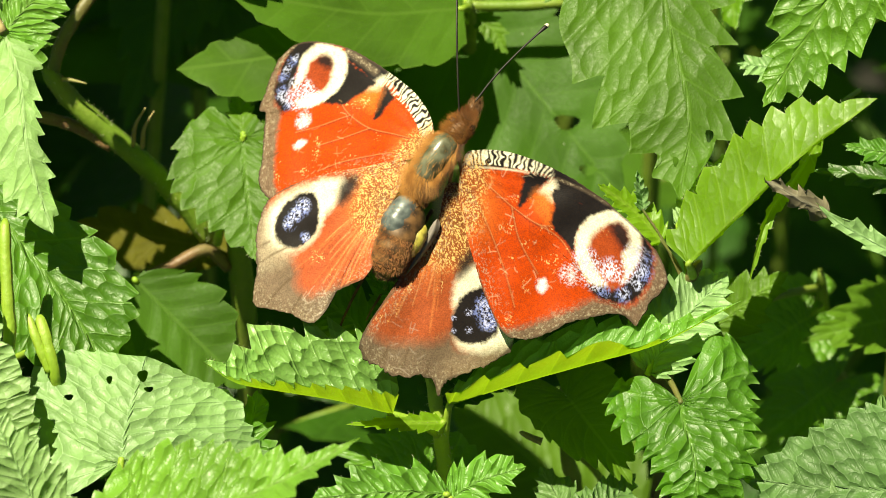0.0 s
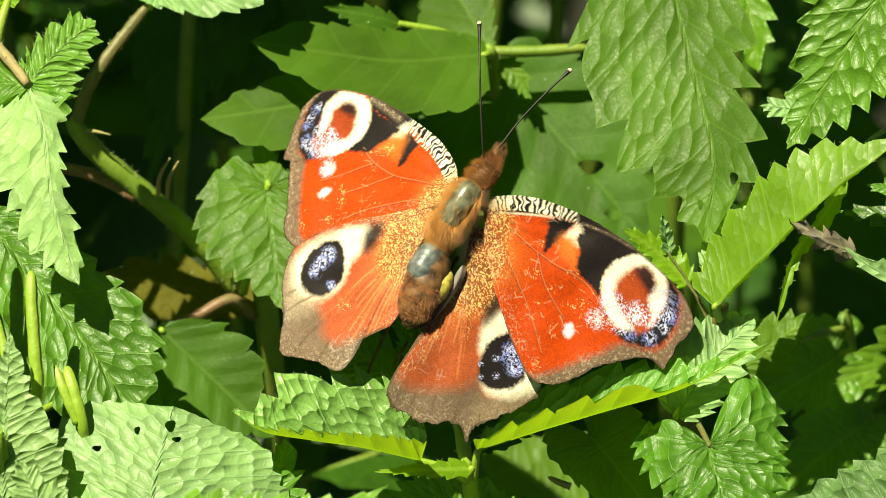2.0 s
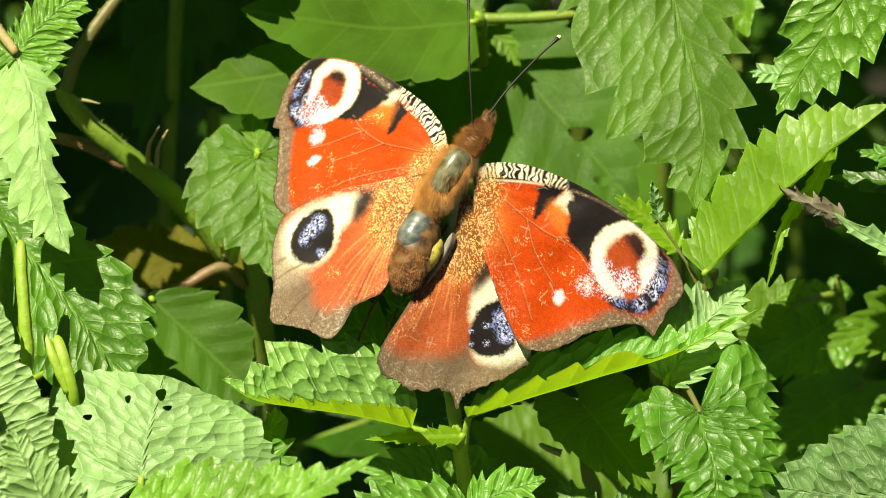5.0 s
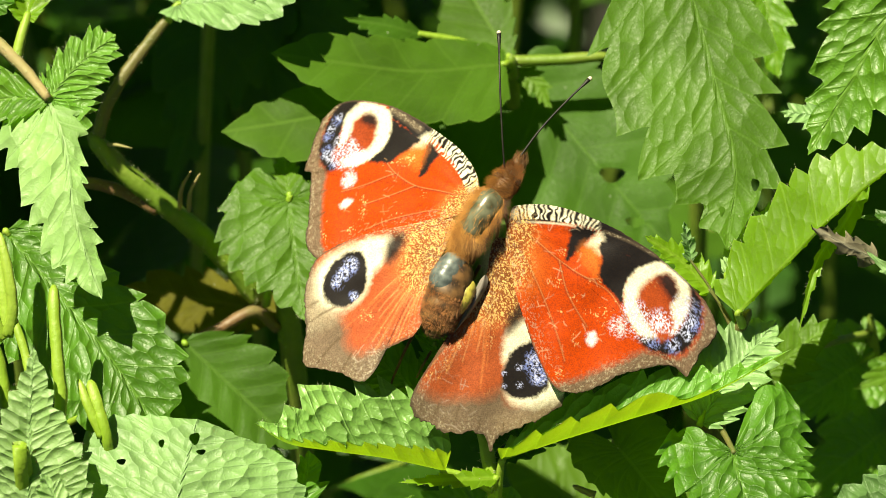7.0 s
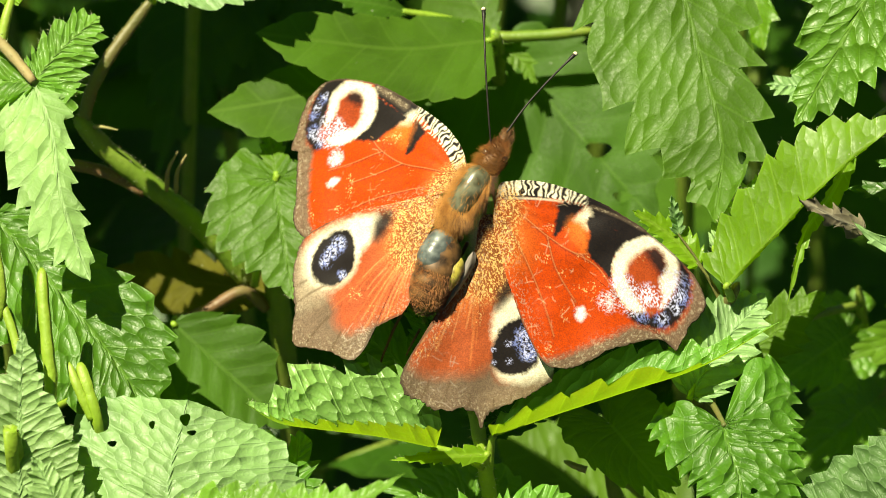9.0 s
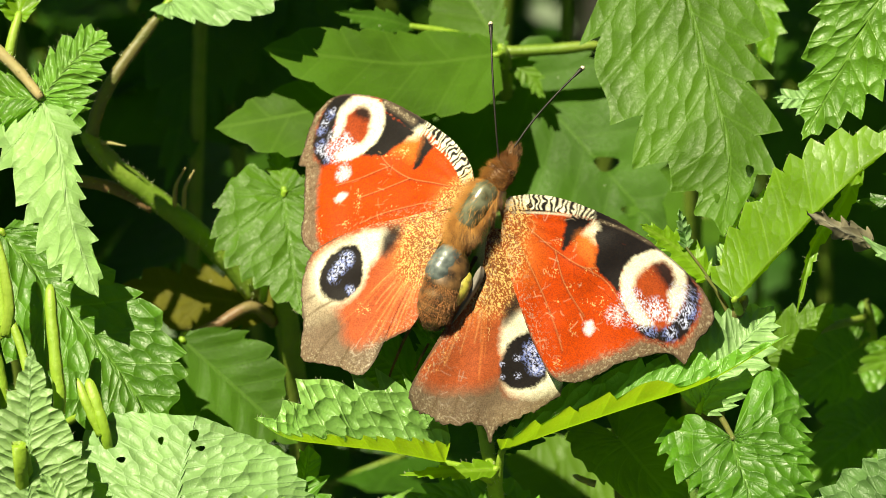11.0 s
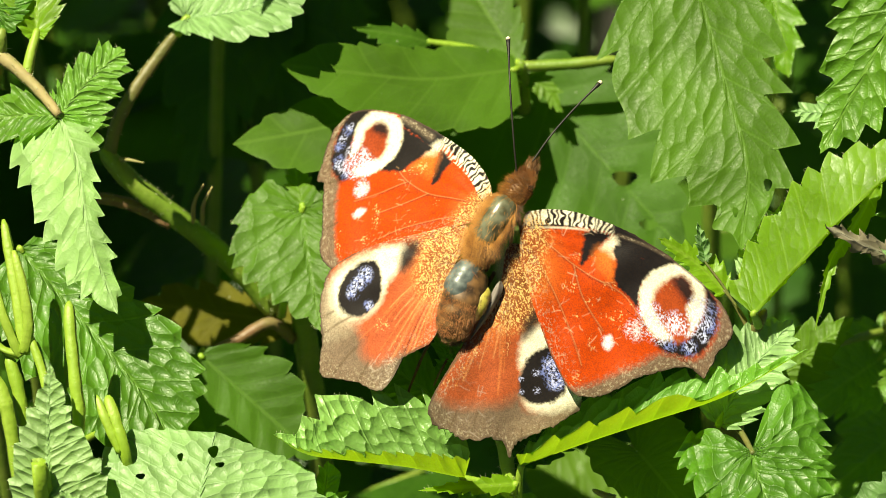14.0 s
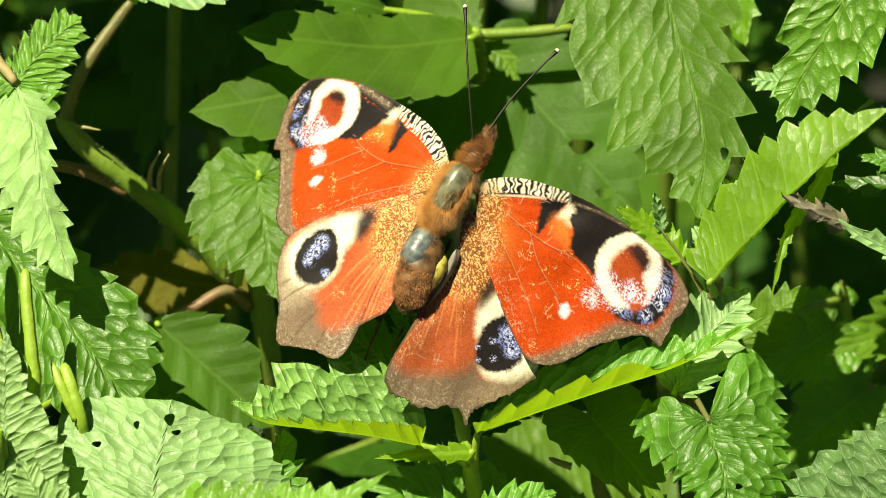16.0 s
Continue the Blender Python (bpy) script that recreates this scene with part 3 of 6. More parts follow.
def hanging_leaf_plant():
    """The near plant at the edge with the big pale hanging leaf."""
    p = plant("nettle_plant", "near nettle with a large pale hanging leaf", (-68.7, 11.1, -22.0))
    stalk(p, "stem", [(-60.3, 31.9, -4.0), (-62.2, 25.3, -8.0), (-65.3, 18.6, -14.0), (-68.7, 11.1, -22.0)], 1.1, 1.7, STEM, hairs=120, to_ground=True)
    stalk(p, "shoot", [(-63.3, 30.1, -6.0), (-59.0, 26.9, -5.0), (-55.6, 23.5, -4.0), (-52.8, 20.1, -2.5)], 1.0, 0.6, STRAW, hairs=40, hair_len=0.8)
    blade(p, [(-52.7, 20.0, -3.0), (-50.1, 13.4, 1.0), (-48.5, 4.0, 4.0), (-44.8, -6.6, 6.0)], (3.4, 3.6, 2.7, 2.5, 2.7, 1.9), (6.6, 9.0, 8.6, 6.7, 5.6, 3.7), BRIGHT, face=(-0.15, 0.34, 0.92), fold=(-0.5, -0.15), teeth=(9, 9), tooth=1.7, lobes=(0, 3), puff=0.35, ribs=6, ruffle=0.3, label="large pale green hanging nettle leaf")
    # its lobe beside the shoot
    blade(p, [(-52.7, 20.2, -3.0), (-48.8, 24.9, -4.0), (-44.0, 28.9, -5.0)], (1.9, 3.2, 3.6, 3.6, 3.5, 2.7), (7.2, 6.7, 5.6, 4.9, 4.1, 3.0), QUILT, face=(-0.1, 0.45, 0.88), fold=(0.15, -0.25), teeth=(7, 9), tooth=1.4, puff=0.2, ribs=5, lobes=(0, 1.5), stem=(-54.3, 21.7, -4.0), label="deep green toothed nettle leaf", hairs=70, seed=4)
    blade(p, [(-52.7, 20.0, -3.0), (-57.2, 20.3, -4.0), (-65.1, 19.6, -6.0)], (1.2, 2.4, 3.5, 4.2, 3.4, 2.3), (1.5, 3.3, 4.2, 4.6, 3.4, 2.3), GREEN, fold=(0.2, 0.0), teeth=(7, 7), tooth=1.3, puff=0.2, ribs=4, stem=(-54.3, 21.7, -4.0), seed=5)
    # young yellow-green leaf over it
    blade(p, [(-56.0, 31.3, -6.0), (-56.3, 36.3, -8.0), (-58.4, 45.9, -12.0)], (1.5, 3.4, 4.6, 4.7, 3.4, 1.9), (1.5, 3.2, 4.6, 4.7, 3.4, 1.9), FRESH, fold=(0.3, 0.3), teeth=(10, 10), tooth=1.1, puff=0.3, lobes=(1, 1), stem=(-57.4, 25.3, -5.0), petiole=0.7, hairs=70, seed=6)
    leaf(p, (-62.0, 33.8, -6.0), (-57.0, 40.1, -10.0), 0.5, (0.1, 0.3, 0.94), GREEN, teeth=9, bend=20, puff=0.08, stem=(-63.3, 30.1, -6.0))
    return p


def bud_stalk_plant():
    """Lime-green bud stalks and a lance-shaped leaf at the lower edge."""
    p = plant("budding_herb", "lime-green bud stalks with a narrow toothed leaf", (-54.2, -38.3, 8.0))
    stalk(p, "stem", [(-50.7, -4.7, 10.0), (-50.5, -8.7, 11.0), (-49.9, -15.3, 12.0), (-49.6, -20.4, 12.0), (-51.2, -25.9, 12.0), (-53.0, -32.2, 11.0), (-54.2, -38.3, 8.0)], 0.78, 1.1, LIME, ridge=0.12, to_ground=True, label="smooth lime-green ridged stem")
    stalk(p, "side_shoot", [(-56.6, -7.9, 8.0), (-54.7, -13.1, 9.0), (-53.3, -18.6, 10.0), (-52.2, -23.4, 11.0), (-51.6, -27.1, 11.0)], 0.6, 0.75, LIME, ridge=0.1)
    stalk(p, "bud", [(-46.2, -17.2, 8.0), (-45.0, -20.7, 9.0), (-43.9, -24.8, 9.0), (-44.2, -29.8, 6.0), (-52.5, -35.5, 6.0)], 0.9, 0.6, LIME, ridge=0.2)
    stalk(p, "bud", [(-47.6, -17.1, 8.4), (-46.2, -20.7, 9.2), (-44.4, -24.5, 9.0)], 0.55, 0.8, LIME, ridge=0.2)
    stalk(p, "bud", [(-49.5, -24.2, 13.0), (-49.3, -27.0, 13.0), (-50.3, -31.1, 12.0), (-52.8, -32.9, 11.0)], 1.1, 0.7, LIME, ridge=0.25)
    for pts, r in (([(-59.5, 6.2, 6.0), (-58.6, 1.0, 7.0), (-57.5, -5.7, 8.0), (-57.0, -11.0, 8.0)], 0.85), ([(-57.9, 2.1, 9.0), (-56.6, -3.4, 9.5), (-56.2, -7.9, 9.0), (-57.0, -11.3, 8.0)], 0.85),
                   ([(-60.8, -1.1, 8.0), (-59.7, -5.6, 9.0), (-58.1, -10.1, 8.5), (-57.3, -11.6, 8.0)], 0.75), ([(-62.1, -8.5, 7.0), (-59.8, -10.8, 8.0), (-57.5, -11.6, 8.0)], 0.5)):
        stalk(p, "calyx_lobe", pts, r * 0.75, r, LIME, ridge=0.25)
    stalk(p, "side_shoot", [(-59.2, -11.6, 7.0), (-58.0, -16.0, 7.0), (-57.2, -22.0, 7.0), (-55.8, -30.8, 8.0), (-54.1, -36.8, 8.0)], 0.95, 0.9, LIME)
    stalk(p, "bud", [(-61.6, -13.7, 9.0), (-59.7, -17.0, 10.0), (-58.9, -20.3, 10.0), (-57.9, -29.2, 9.0)], 1.2, 0.8, LIME, ridge=0.25)
    blade(p, [(-53.5, -38.7, 14.0), (-53.5, -29.5, 15.0), (-53.1, -20.7, 16.0), (-52.5, -12.5, 17.0)], (3.6, 4.5, 5.2, 4.8, 3.5, 1.6), (7.3, 8.4, 8.6, 7.3, 3.9, 2.2), PALE, face=(-0.05, 0.45, 0.89), fold=(0.15, 0.15), teeth=(9, 9), tooth=0.8, puff=0.2, ribs=9, lean=0.55, stem=(-53.9, -38.9, 9.0), label="narrow quilted pale green leaf", cell=1.6, hairs=60, seed=11)
    return p


def front_left_plant():
    """Foreground: a broad pale leaf with small holes, a folded leaf over it and the quilted leaf behind."""
    p = plant("nettle_plant", "nearby nettle with broad pale hole-eaten leaves", (-34.3, -56.8, 10.0))
    stalk(p, "stem", [(-34.9, -44.4, 16.0), (-34.4, -49.7, 14.0), (-34.3, -56.8, 10.0)], 1.2, 1.6, STEM, hairs=60, to_ground=True)
    blade(p, [(-34.6, -35.7, 14.0), (-34.3, -31.6, 12.0), (-33.3, -26.6, 9.0), (-32.3, -22.3, 6.0)], (16.6, 16.9, 16.6, 15.1, 13.1, 10.4), (20.2, 20.0, 18.8, 16.8, 14.6, 12.1), PALE, holes=((-32.5, -24.8, 0.66, 0.74), (-31.6, -26.5, 0.59, 0.33), (-36.8, -25.4, 0.37, 0.51), (-41.9, -27.7, 0.59, 0.37),), face=(0.0, 0.4, 0.92), fold=(0.0, -0.1), teeth=(13, 13), tooth=0.9, lobes=(6, 6), puff=0.3, ribs=4, lean=0.35, cup=(-0.10, -0.16), ruffle=0.25, stem=(-35.0, -45.4, 14.0), label="broad pale green leaf with small eaten holes", rows=220, across=44, cell=2.4, hook=0.3, seed=12)
    blade(p, [(-34.3, -46.5, 28.0), (-23.7, -40.8, 31.0), (-13.2, -36.0, 33.0), (-3.6, -30.4, 34.0)], (7.7, 9.8, 10.4, 7.4, 4.1, 1.4), (2.8, 3.4, 3.1, 2.7, 2.1, 1.0), QUILT, face=(0.05, 0.5, 0.86), fold=(0.0, 2.6), teeth=(12, 10), tooth=1.3, puff=0.42, ribs=9, lean=0.9, stem=(-35.0, -45.9, 16.0), label="folded bright nettle leaf lit from behind", rows=200, cell=1.5, hairs=60, seed=13)
    blade(p, [(-26.4, -42.4, 8.0), (-21.4, -36.9, 6.0), (-18.6, -31.7, 4.0), (-17.7, -26.6, 2.0)], (4.5, 6.0, 6.0, 5.2, 3.7, 2.2), (4.5, 6.3, 7.4, 5.6, 3.7, 2.6), GREEN, face=(0.15, 0.3, 0.94), teeth=(9, 6), tooth=2.0, puff=0.45, stem=(-34.6, -49.0, 14.0), hook=0.8, seed=14)
    blade(p, [(-42.5, -44.6, 24.0), (-46.1, -37.4, 25.0), (-50.5, -28.2, 26.0)], (2.9, 5.0, 5.7, 5.0, 3.6, 2.1), (2.9, 5.0, 5.7, 5.0, 3.6, 2.1), PALE, teeth=(9, 9), tooth=1.3, puff=0.4, stem=(-34.9, -45.2, 16.0), seed=15)
    return p


def perch_plant():
    """The nettle top on which the butterfly sits: two folded leaves like wings, small leaves below."""
    p = plant("nettle_plant", "nettle top carrying the butterfly on folded leaves", (9.1, -52.0, -18.0))
    stalk(p, "stem", [(4.4, -19.6, -6.0), (5.6, -25.5, -3.0), (6.5, -30.8, -3.0), (7.4, -36.3, -6.0), (8.2, -42.8, -11.0), (9.1, -52.0, -18.0)], 0.9, 1.5, LIME, hairs=150, hair_len=0.8, to_ground=True, label="bristly lime-green stem")
    blade(p, [(0.3, -29.6, -1.0), (-7.2, -27.8, 2.0), (-14.6, -26.6, 5.0), (-20.4, -25.4, 8.0), (-24.6, -22.7, 9.0)], (-3.6, -3.3, -2.5, -2.0, -1.5, -0.6), (5.2, 9.7, 10.6, 10.6, 8.3, 4.3), SHEEN, face=(0.0, 0.3, 0.95), fold=(3.6, 0.0), teeth=(14, 7), tooth=(0.7, 3.0), hook=0.8, puff=0.4, ribs=7, lean=0.8, stem=(6.6, -32.3, -3.0), label="folded quilted nettle leaf under the butterfly", rows=240, across=26, cell=1.7, hairs=60, seed=17)
    blade(p, [(7.8, -28.3, -1.0), (15.4, -25.6, 0.0), (25.1, -22.5, 1.5), (35.6, -19.1, 2.5), (46.0, -13.2, 4.0)], (1.5, 4.5, 6.1, 6.1, 3.9, 1.5), (-2.2, -3.1, -3.4, -3.1, -0.7, -0.4), QUILT, face=(0.0, 0.25, 0.97), fold=(0.0, 3.6), teeth=(8, 7), tooth=(1.4, 1.3), puff=0.42, ribs=9, lean=0.9, stem=(7.2, -34.7, -5.0), label="long folded nettle leaf shaded by a wing", rows=240, across=22, cell=1.5, hairs=70, seed=18)
    blade(p, [(7.1, -30.5, 0.0), (1.7, -30.5, 2.0), (-5.9, -30.7, 5.0)], (0.7, 1.3, 1.3, 1.0, 0.7, 0.4), (0.6, 1.5, 1.2, 1.0, 0.7, 0.4), FRESH, face=(0, 0.8, 0.6), fold=(0.6, 0.2), teeth=(7, 7), tooth=0.5, puff=0.2, stem=(6.7, -31.7, -2.0), label="small narrow young leaf", hairs=40, seed=19)
    blade(p, [(-1.5, -20.7, -4.0), (-7.1, -16.1, -5.0), (-14.7, -11.2, -7.0)], (2.3, 4.2, 4.6, 4.2, 3.0, 1.5), (2.3, 3.8, 4.4, 4.2, 3.0, 1.7), GREEN, face=(0.0, 0.5, 0.86), teeth=(7, 7), tooth=1.2, puff=0.3, stem=(5.0, -22.6, -5.0), seed=41)
    leaf(p, (3.5, -19.7, -6.0), (-4.3, -10.0, -8.0), 0.4, (0.0, 0.5, 0.85), GREEN, teeth=10, bend=20, puff=0.1, stem=(4.8, -21.9, -5.0))
    leaf(p, (8.3, -26.4, -6.0), (20.7, -22.7, -14.0), 0.35, (0.0, 0.7, 0.7), SHADE_DARK, teeth=10, bend=20, puff=0.1, stem=(6.5, -28.6, -4.0))
    leaf(p, (7.2, -39.4, -16.0), (-7.7, -36.2, -20.0), 0.5, (0.0, 0.5, 0.86), GREEN, teeth=9, depth=0.16, bend=22, stem=(7.9, -39.6, -9.0))
    # lower pair, close to the camera
    blade(p, [(7.8, -39.6, 6.0), (0.9, -39.2, 9.0), (-10.2, -40.1, 12.0)], (2.2, 3.7, 4.4, 4.3, 3.1, 1.6), (1.6, 3.7, 4.7, 4.6, 3.4, 1.9), QUILT, face=(0.0, 0.55, 0.83), fold=(0.0, 0.1), teeth=(6, 6), tooth=1.9, puff=0.38, stem=(8.1, -42.7, -10.0), label="coarsely toothed nettle leaf", cell=1.6, hairs=40, seed=20)
    blade(p, [(8.1, -40.2, 6.0), (12.0, -37.5, 7.0), (18.0, -35.5, 8.0)], (1.6, 3.4, 3.7, 3.4, 2.5, 1.5), (1.6, 3.0, 3.6, 3.3, 2.4, 1.3), QUILT, face=(0.0, 0.55, 0.83), teeth=(5, 5), tooth=1.8, puff=0.38, stem=(8.2, -43.1, -10.0), cell=1.6, seed=21)
    blade(p, [(26.0, -46.0, 0.0), (23.1, -41.2, -5.0), (20.5, -36.8, -10.0)], (3.0, 4.6, 4.6, 3.9, 3.0, 1.8), (3.0, 4.6, 4.4, 3.8, 2.9, 1.7), GREY, teeth=(8, 8), tooth=0.9, puff=0.4, stem=(8.7, -49.4, -15.0), seed=22)
    blade(p, [(26.0, -46.0, 0.0), (29.9, -41.1, -5.0), (33.6, -37.4, -10.0)], (3.0, 4.6, 4.6, 3.9, 3.0, 1.8), (3.0, 4.6, 4.4, 3.8, 2.9, 1.7), GREY, teeth=(8, 8), tooth=0.9, puff=0.4, stem=(8.7, -49.8, -15.0), seed=23)
    rng = random.Random(3)
    for n in range(11):
        c = (-0.6, -11.8, 0.0)
        c = (c[0] + rng.uniform(-1.2, 1.2), c[1] + rng.uniform(-0.9, 0.9), c[2] + rng.uniform(-0.4, 0.4))
        stalk(p, "flower_bud", [(c[0], c[1] - 0.30, c[2]), (c[0] - 0.02, c[1] - 0.1, c[2]), (c[0], c[1] + 0.1, c[2]), (c[0] + 0.02, c[1] + 0.30, c[2])], 0.34, 0.26, LIME, sides=8)
    leaf(p, (1.2, -15.0, -2.0), (-3.2, -11.7, 0.0), 0.42, (0.0, 0.5, 0.86), GREEN, teeth=7, depth=0.3, bend=20, fold=(14, 14), puff=0.08, stem=(5.1, -23.4, -5.0))
    stalk(p, "stalk_end", [(17.8, -32.4, -14.0), (19.4, -33.1, -13.0), (20.8, -33.6, -13.0)], 0.35, 0.5, STRAW)
    return p


def right_plant():
    """The plant beside the wing tip: a long diagonal leaf, a pale one below it and the arched leaf in front."""
    p = plant("nettle_plant", "nettle with a long diagonal bright leaf", (38.1, -32.0, -22.0))
    stalk(p, "stem", [(40.9, -8.1, -1.0), (39.6, -10.7, -3.0), (38.0, -14.2, -6.0), (36.1, -20.5, -9.0), (35.9, -24.5, -12.0), (38.1, -32.0, -22.0)], 0.75, 1.4, BROWN_STEM, hairs=80, hair_len=0.7, to_ground=True)
    blade(p, [(39.1, -8.6, 1.0), (44.8, -2.4, 3.0), (52.9, 6.0, 6.0), (62.8, 13.9, 8.0)], (4.6, 6.4, 7.4, 7.9, 6.9, 3.9), (0.4, 0.6, 0.6, 0.5, 0.4, 0.3), FRESH, face=(-0.25, 0.4, 0.88), fold=(0.0, -1.5), teeth=(9, 9), tooth=1.5, hook=0.3, puff=0.08, ribs=8, stem=(40.0, -10.2, -2.0), label="long bright yellow-green nettle leaf", hairs=110, seed=25, rows=200)
    blade(p, [(38.4, -3.7, -8.0), (41.0, 0.5, -9.0), (45.5, 6.8, -12.0)], (1.5, 2.1, 2.3, 2.1, 1.7, 1.0), (1.1, 1.4, 1.4, 1.2, 0.9, 0.6), PALE, face=(-0.3, 0.4, 0.87), fold=(0.2, 0.2), teeth=(9, 8), tooth=1.1, puff=0.35, stem=(39.8, -10.7, -3.0), seed=58)
    blade(p, [(34.2, -23.2, 0.0), (38.2, -16.8, -1.0), (44.7, -9.5, -3.0)], (2.6, 5.7, 6.8, 6.4, 4.7, 2.7), (2.3, 4.1, 5.0, 5.0, 4.2, 2.9), PALE, face=(0.1, 0.45, 0.89), teeth=(9, 9), tooth=1.2, puff=0.4, ribs=8, stem=(38.4, -13.5, -6.0), label="pale quilted nettle leaf", cell=1.5, seed=26)
    blade(p, [(35.8, -5.7, -3.0), (32.2, -1.8, -3.0), (26.9, 1.8, -2.0)], (1.4, 2.0, 2.1, 1.8, 1.4, 0.8), (1.5, 2.6, 2.7, 2.4, 1.8, 1.1), FRESH, face=(0.0, 0.4, 0.92), fold=(0.1, 0.1), teeth=(7, 7), tooth=1.0, puff=0.3, stem=(39.3, -11.1, -4.0), petiole=0.22, petiole_material=BROWN_STEM, seed=56)
    blade(p, [(33.2, -1.6, -3.0), (32.7, 1.0, -2.0), (32.1, 3.8, -1.0)], (0.6, 1.1, 1.1, 1.0, 0.7, 0.4), (0.6, 1.1, 1.1, 1.0, 0.7, 0.4), PALE, face=(0.1, 0.4, 0.92), fold=(0.6, 0.4), teeth=(4, 4), tooth=0.5, puff=0.2, stem=(39.1, -11.5, -4.0), petiole=0.2, petiole_material=BROWN_STEM, seed=57)
    blade(p, [(38.1, -26.5, 6.0), (38.5, -29.4, 9.0), (39.6, -33.3, 12.0), (40.0, -37.8, 13.0), (40.4, -42.3, 12.0)], (10.7, 11.0, 10.1, 8.5, 7.0, 4.4), (10.1, 10.1, 7.4, 5.9, 5.1, 3.7), GREEN, holes=((41.4, -34.9, 0.44, 0.37),), face=(0.02, 0.3, 0.95), fold=(-0.05, -0.12), cup=(-0.15, -0.2), teeth=(13, 12), tooth=1.6, lobes=(8.4, 4.0), puff=0.4, ribs=5, lean=0.5, ruffle=0.3, stem=(35.9, -23.3, -10.0), petiole=0.45, petiole_material=BROWN_STEM, label="arched glossy green nettle leaf with pale tooth edges", rows=200, across=24, cell=1.6, seed=27)
    return p


def back_plant():
    """Broad softer leaves behind the butterfly, on one node, and the coarse hanging leaf."""
    p = plant("nettle_plant", "nettle behind with broad dull green leaves", (10.5, 1.8, -75.0))
    stalk(p, "stem", [(9.8, 27.7, -38.0), (10.2, 23.1, -44.0), (10.1, 15.2, -55.0), (10.5, 1.8, -75.0)], 1.0, 1.5, STEM, hairs=60, to_ground=True)
    stalk(p, "side_shoot", [(24.1, 27.9, -40.0), (16.8, 27.3, -40.0), (9.9, 27.1, -40.0)], 0.8, 0.8, STEM)
    blade(p, [(9.0, 26.5, -36.0), (-3.5, 25.2, -31.0), (-14.5, 26.2, -27.0), (-24.1, 27.4, -24.0)], (5.6, 8.0, 8.0, 6.7, 5.3, 3.5), (2.4, 4.1, 4.8, 4.8, 4.5, 3.4), DULL, face=(0.0, 0.55, 0.83), fold=(0.08, 0.08), teeth=(7, 7), tooth=0.6, puff=0.15, ribs=5, stem=(9.9, 26.3, -40.0), label="broad dull green nettle leaf", seed=34)
    blade(p, [(8.6, 25.1, -38.0), (-5.2, 21.9, -33.0), (-19.5, 18.4, -29.0), (-31.2, 16.4, -26.0)], (3.2, 4.8, 6.1, 6.7, 6.4, 4.6), (2.4, 3.7, 4.5, 4.8, 4.6, 3.5), DULL, face=(0.0, 0.45, 0.88), fold=(0.06, 0.06), teeth=(8, 8), tooth=0.6, puff=0.15, ribs=5, stem=(10.1, 24.6, -42.0), seed=35)
    blade(p, [(10.3, 27.1, -48.0), (16.5, 19.2, -46.0), (24.0, 10.3, -43.0), (33.0, -0.5, -40.0)], (4.9, 9.0, 11.1, 10.7, 8.2, 4.9), (15.2, 16.8, 17.1, 15.6, 11.5, 6.6), DULL, holes=((24.5, 10.8, 1.81, 1.07), (27.7, 3.9, 1.31, 0.74),), face=(-0.05, 0.35, 0.93), fold=(0.05, 0.05), teeth=(8, 9), tooth=1.6, puff=0.2, ribs=6, lean=0.7, stem=(10.0, 25.8, -41.0), label="broad pale nettle leaf with two eaten holes", rows=240, across=44, cell=2.6, lobes=(0, 0.6), seed=38)
    blade(p, [(9.9, 26.3, -42.0), (13.1, 24.0, -41.0), (15.7, 20.2, -40.0)], (1.0, 2.1, 2.4, 2.2, 1.6, 0.8), (0.8, 1.6, 2.0, 1.8, 1.3, 0.7), LIGHT, teeth=(4, 4), tooth=1.2, puff=0.12, stem=(10.0, 25.8, -41.0), seed=39)
    blade(p, [(-3.0, 30.7, -36.0), (-7.4, 31.8, -34.0), (-14.2, 32.8, -32.0)], (0.8, 1.8, 2.3, 2.3, 1.6, 0.8), (0.6, 1.3, 1.6, 1.6, 1.1, 0.6), DULL, fold=(0.3, 0.3), teeth=(5, 5), tooth=0.8, puff=0.12, stem=(9.4, 26.8, -40.0), seed=36)
    blade(p, [(9.6, 27.7, -42.0), (5.6, 34.6, -46.0), (0.0, 44.3, -52.0)], (2.5, 4.9, 7.0, 7.0, 5.1, 2.9), (1.2, 3.0, 4.5, 4.9, 4.1, 2.3), DULL, face=(0.0, 0.4, 0.9), teeth=(7, 7), tooth=1.0, puff=0.15, stem=(10.0, 25.8, -41.0), seed=37)
    return p


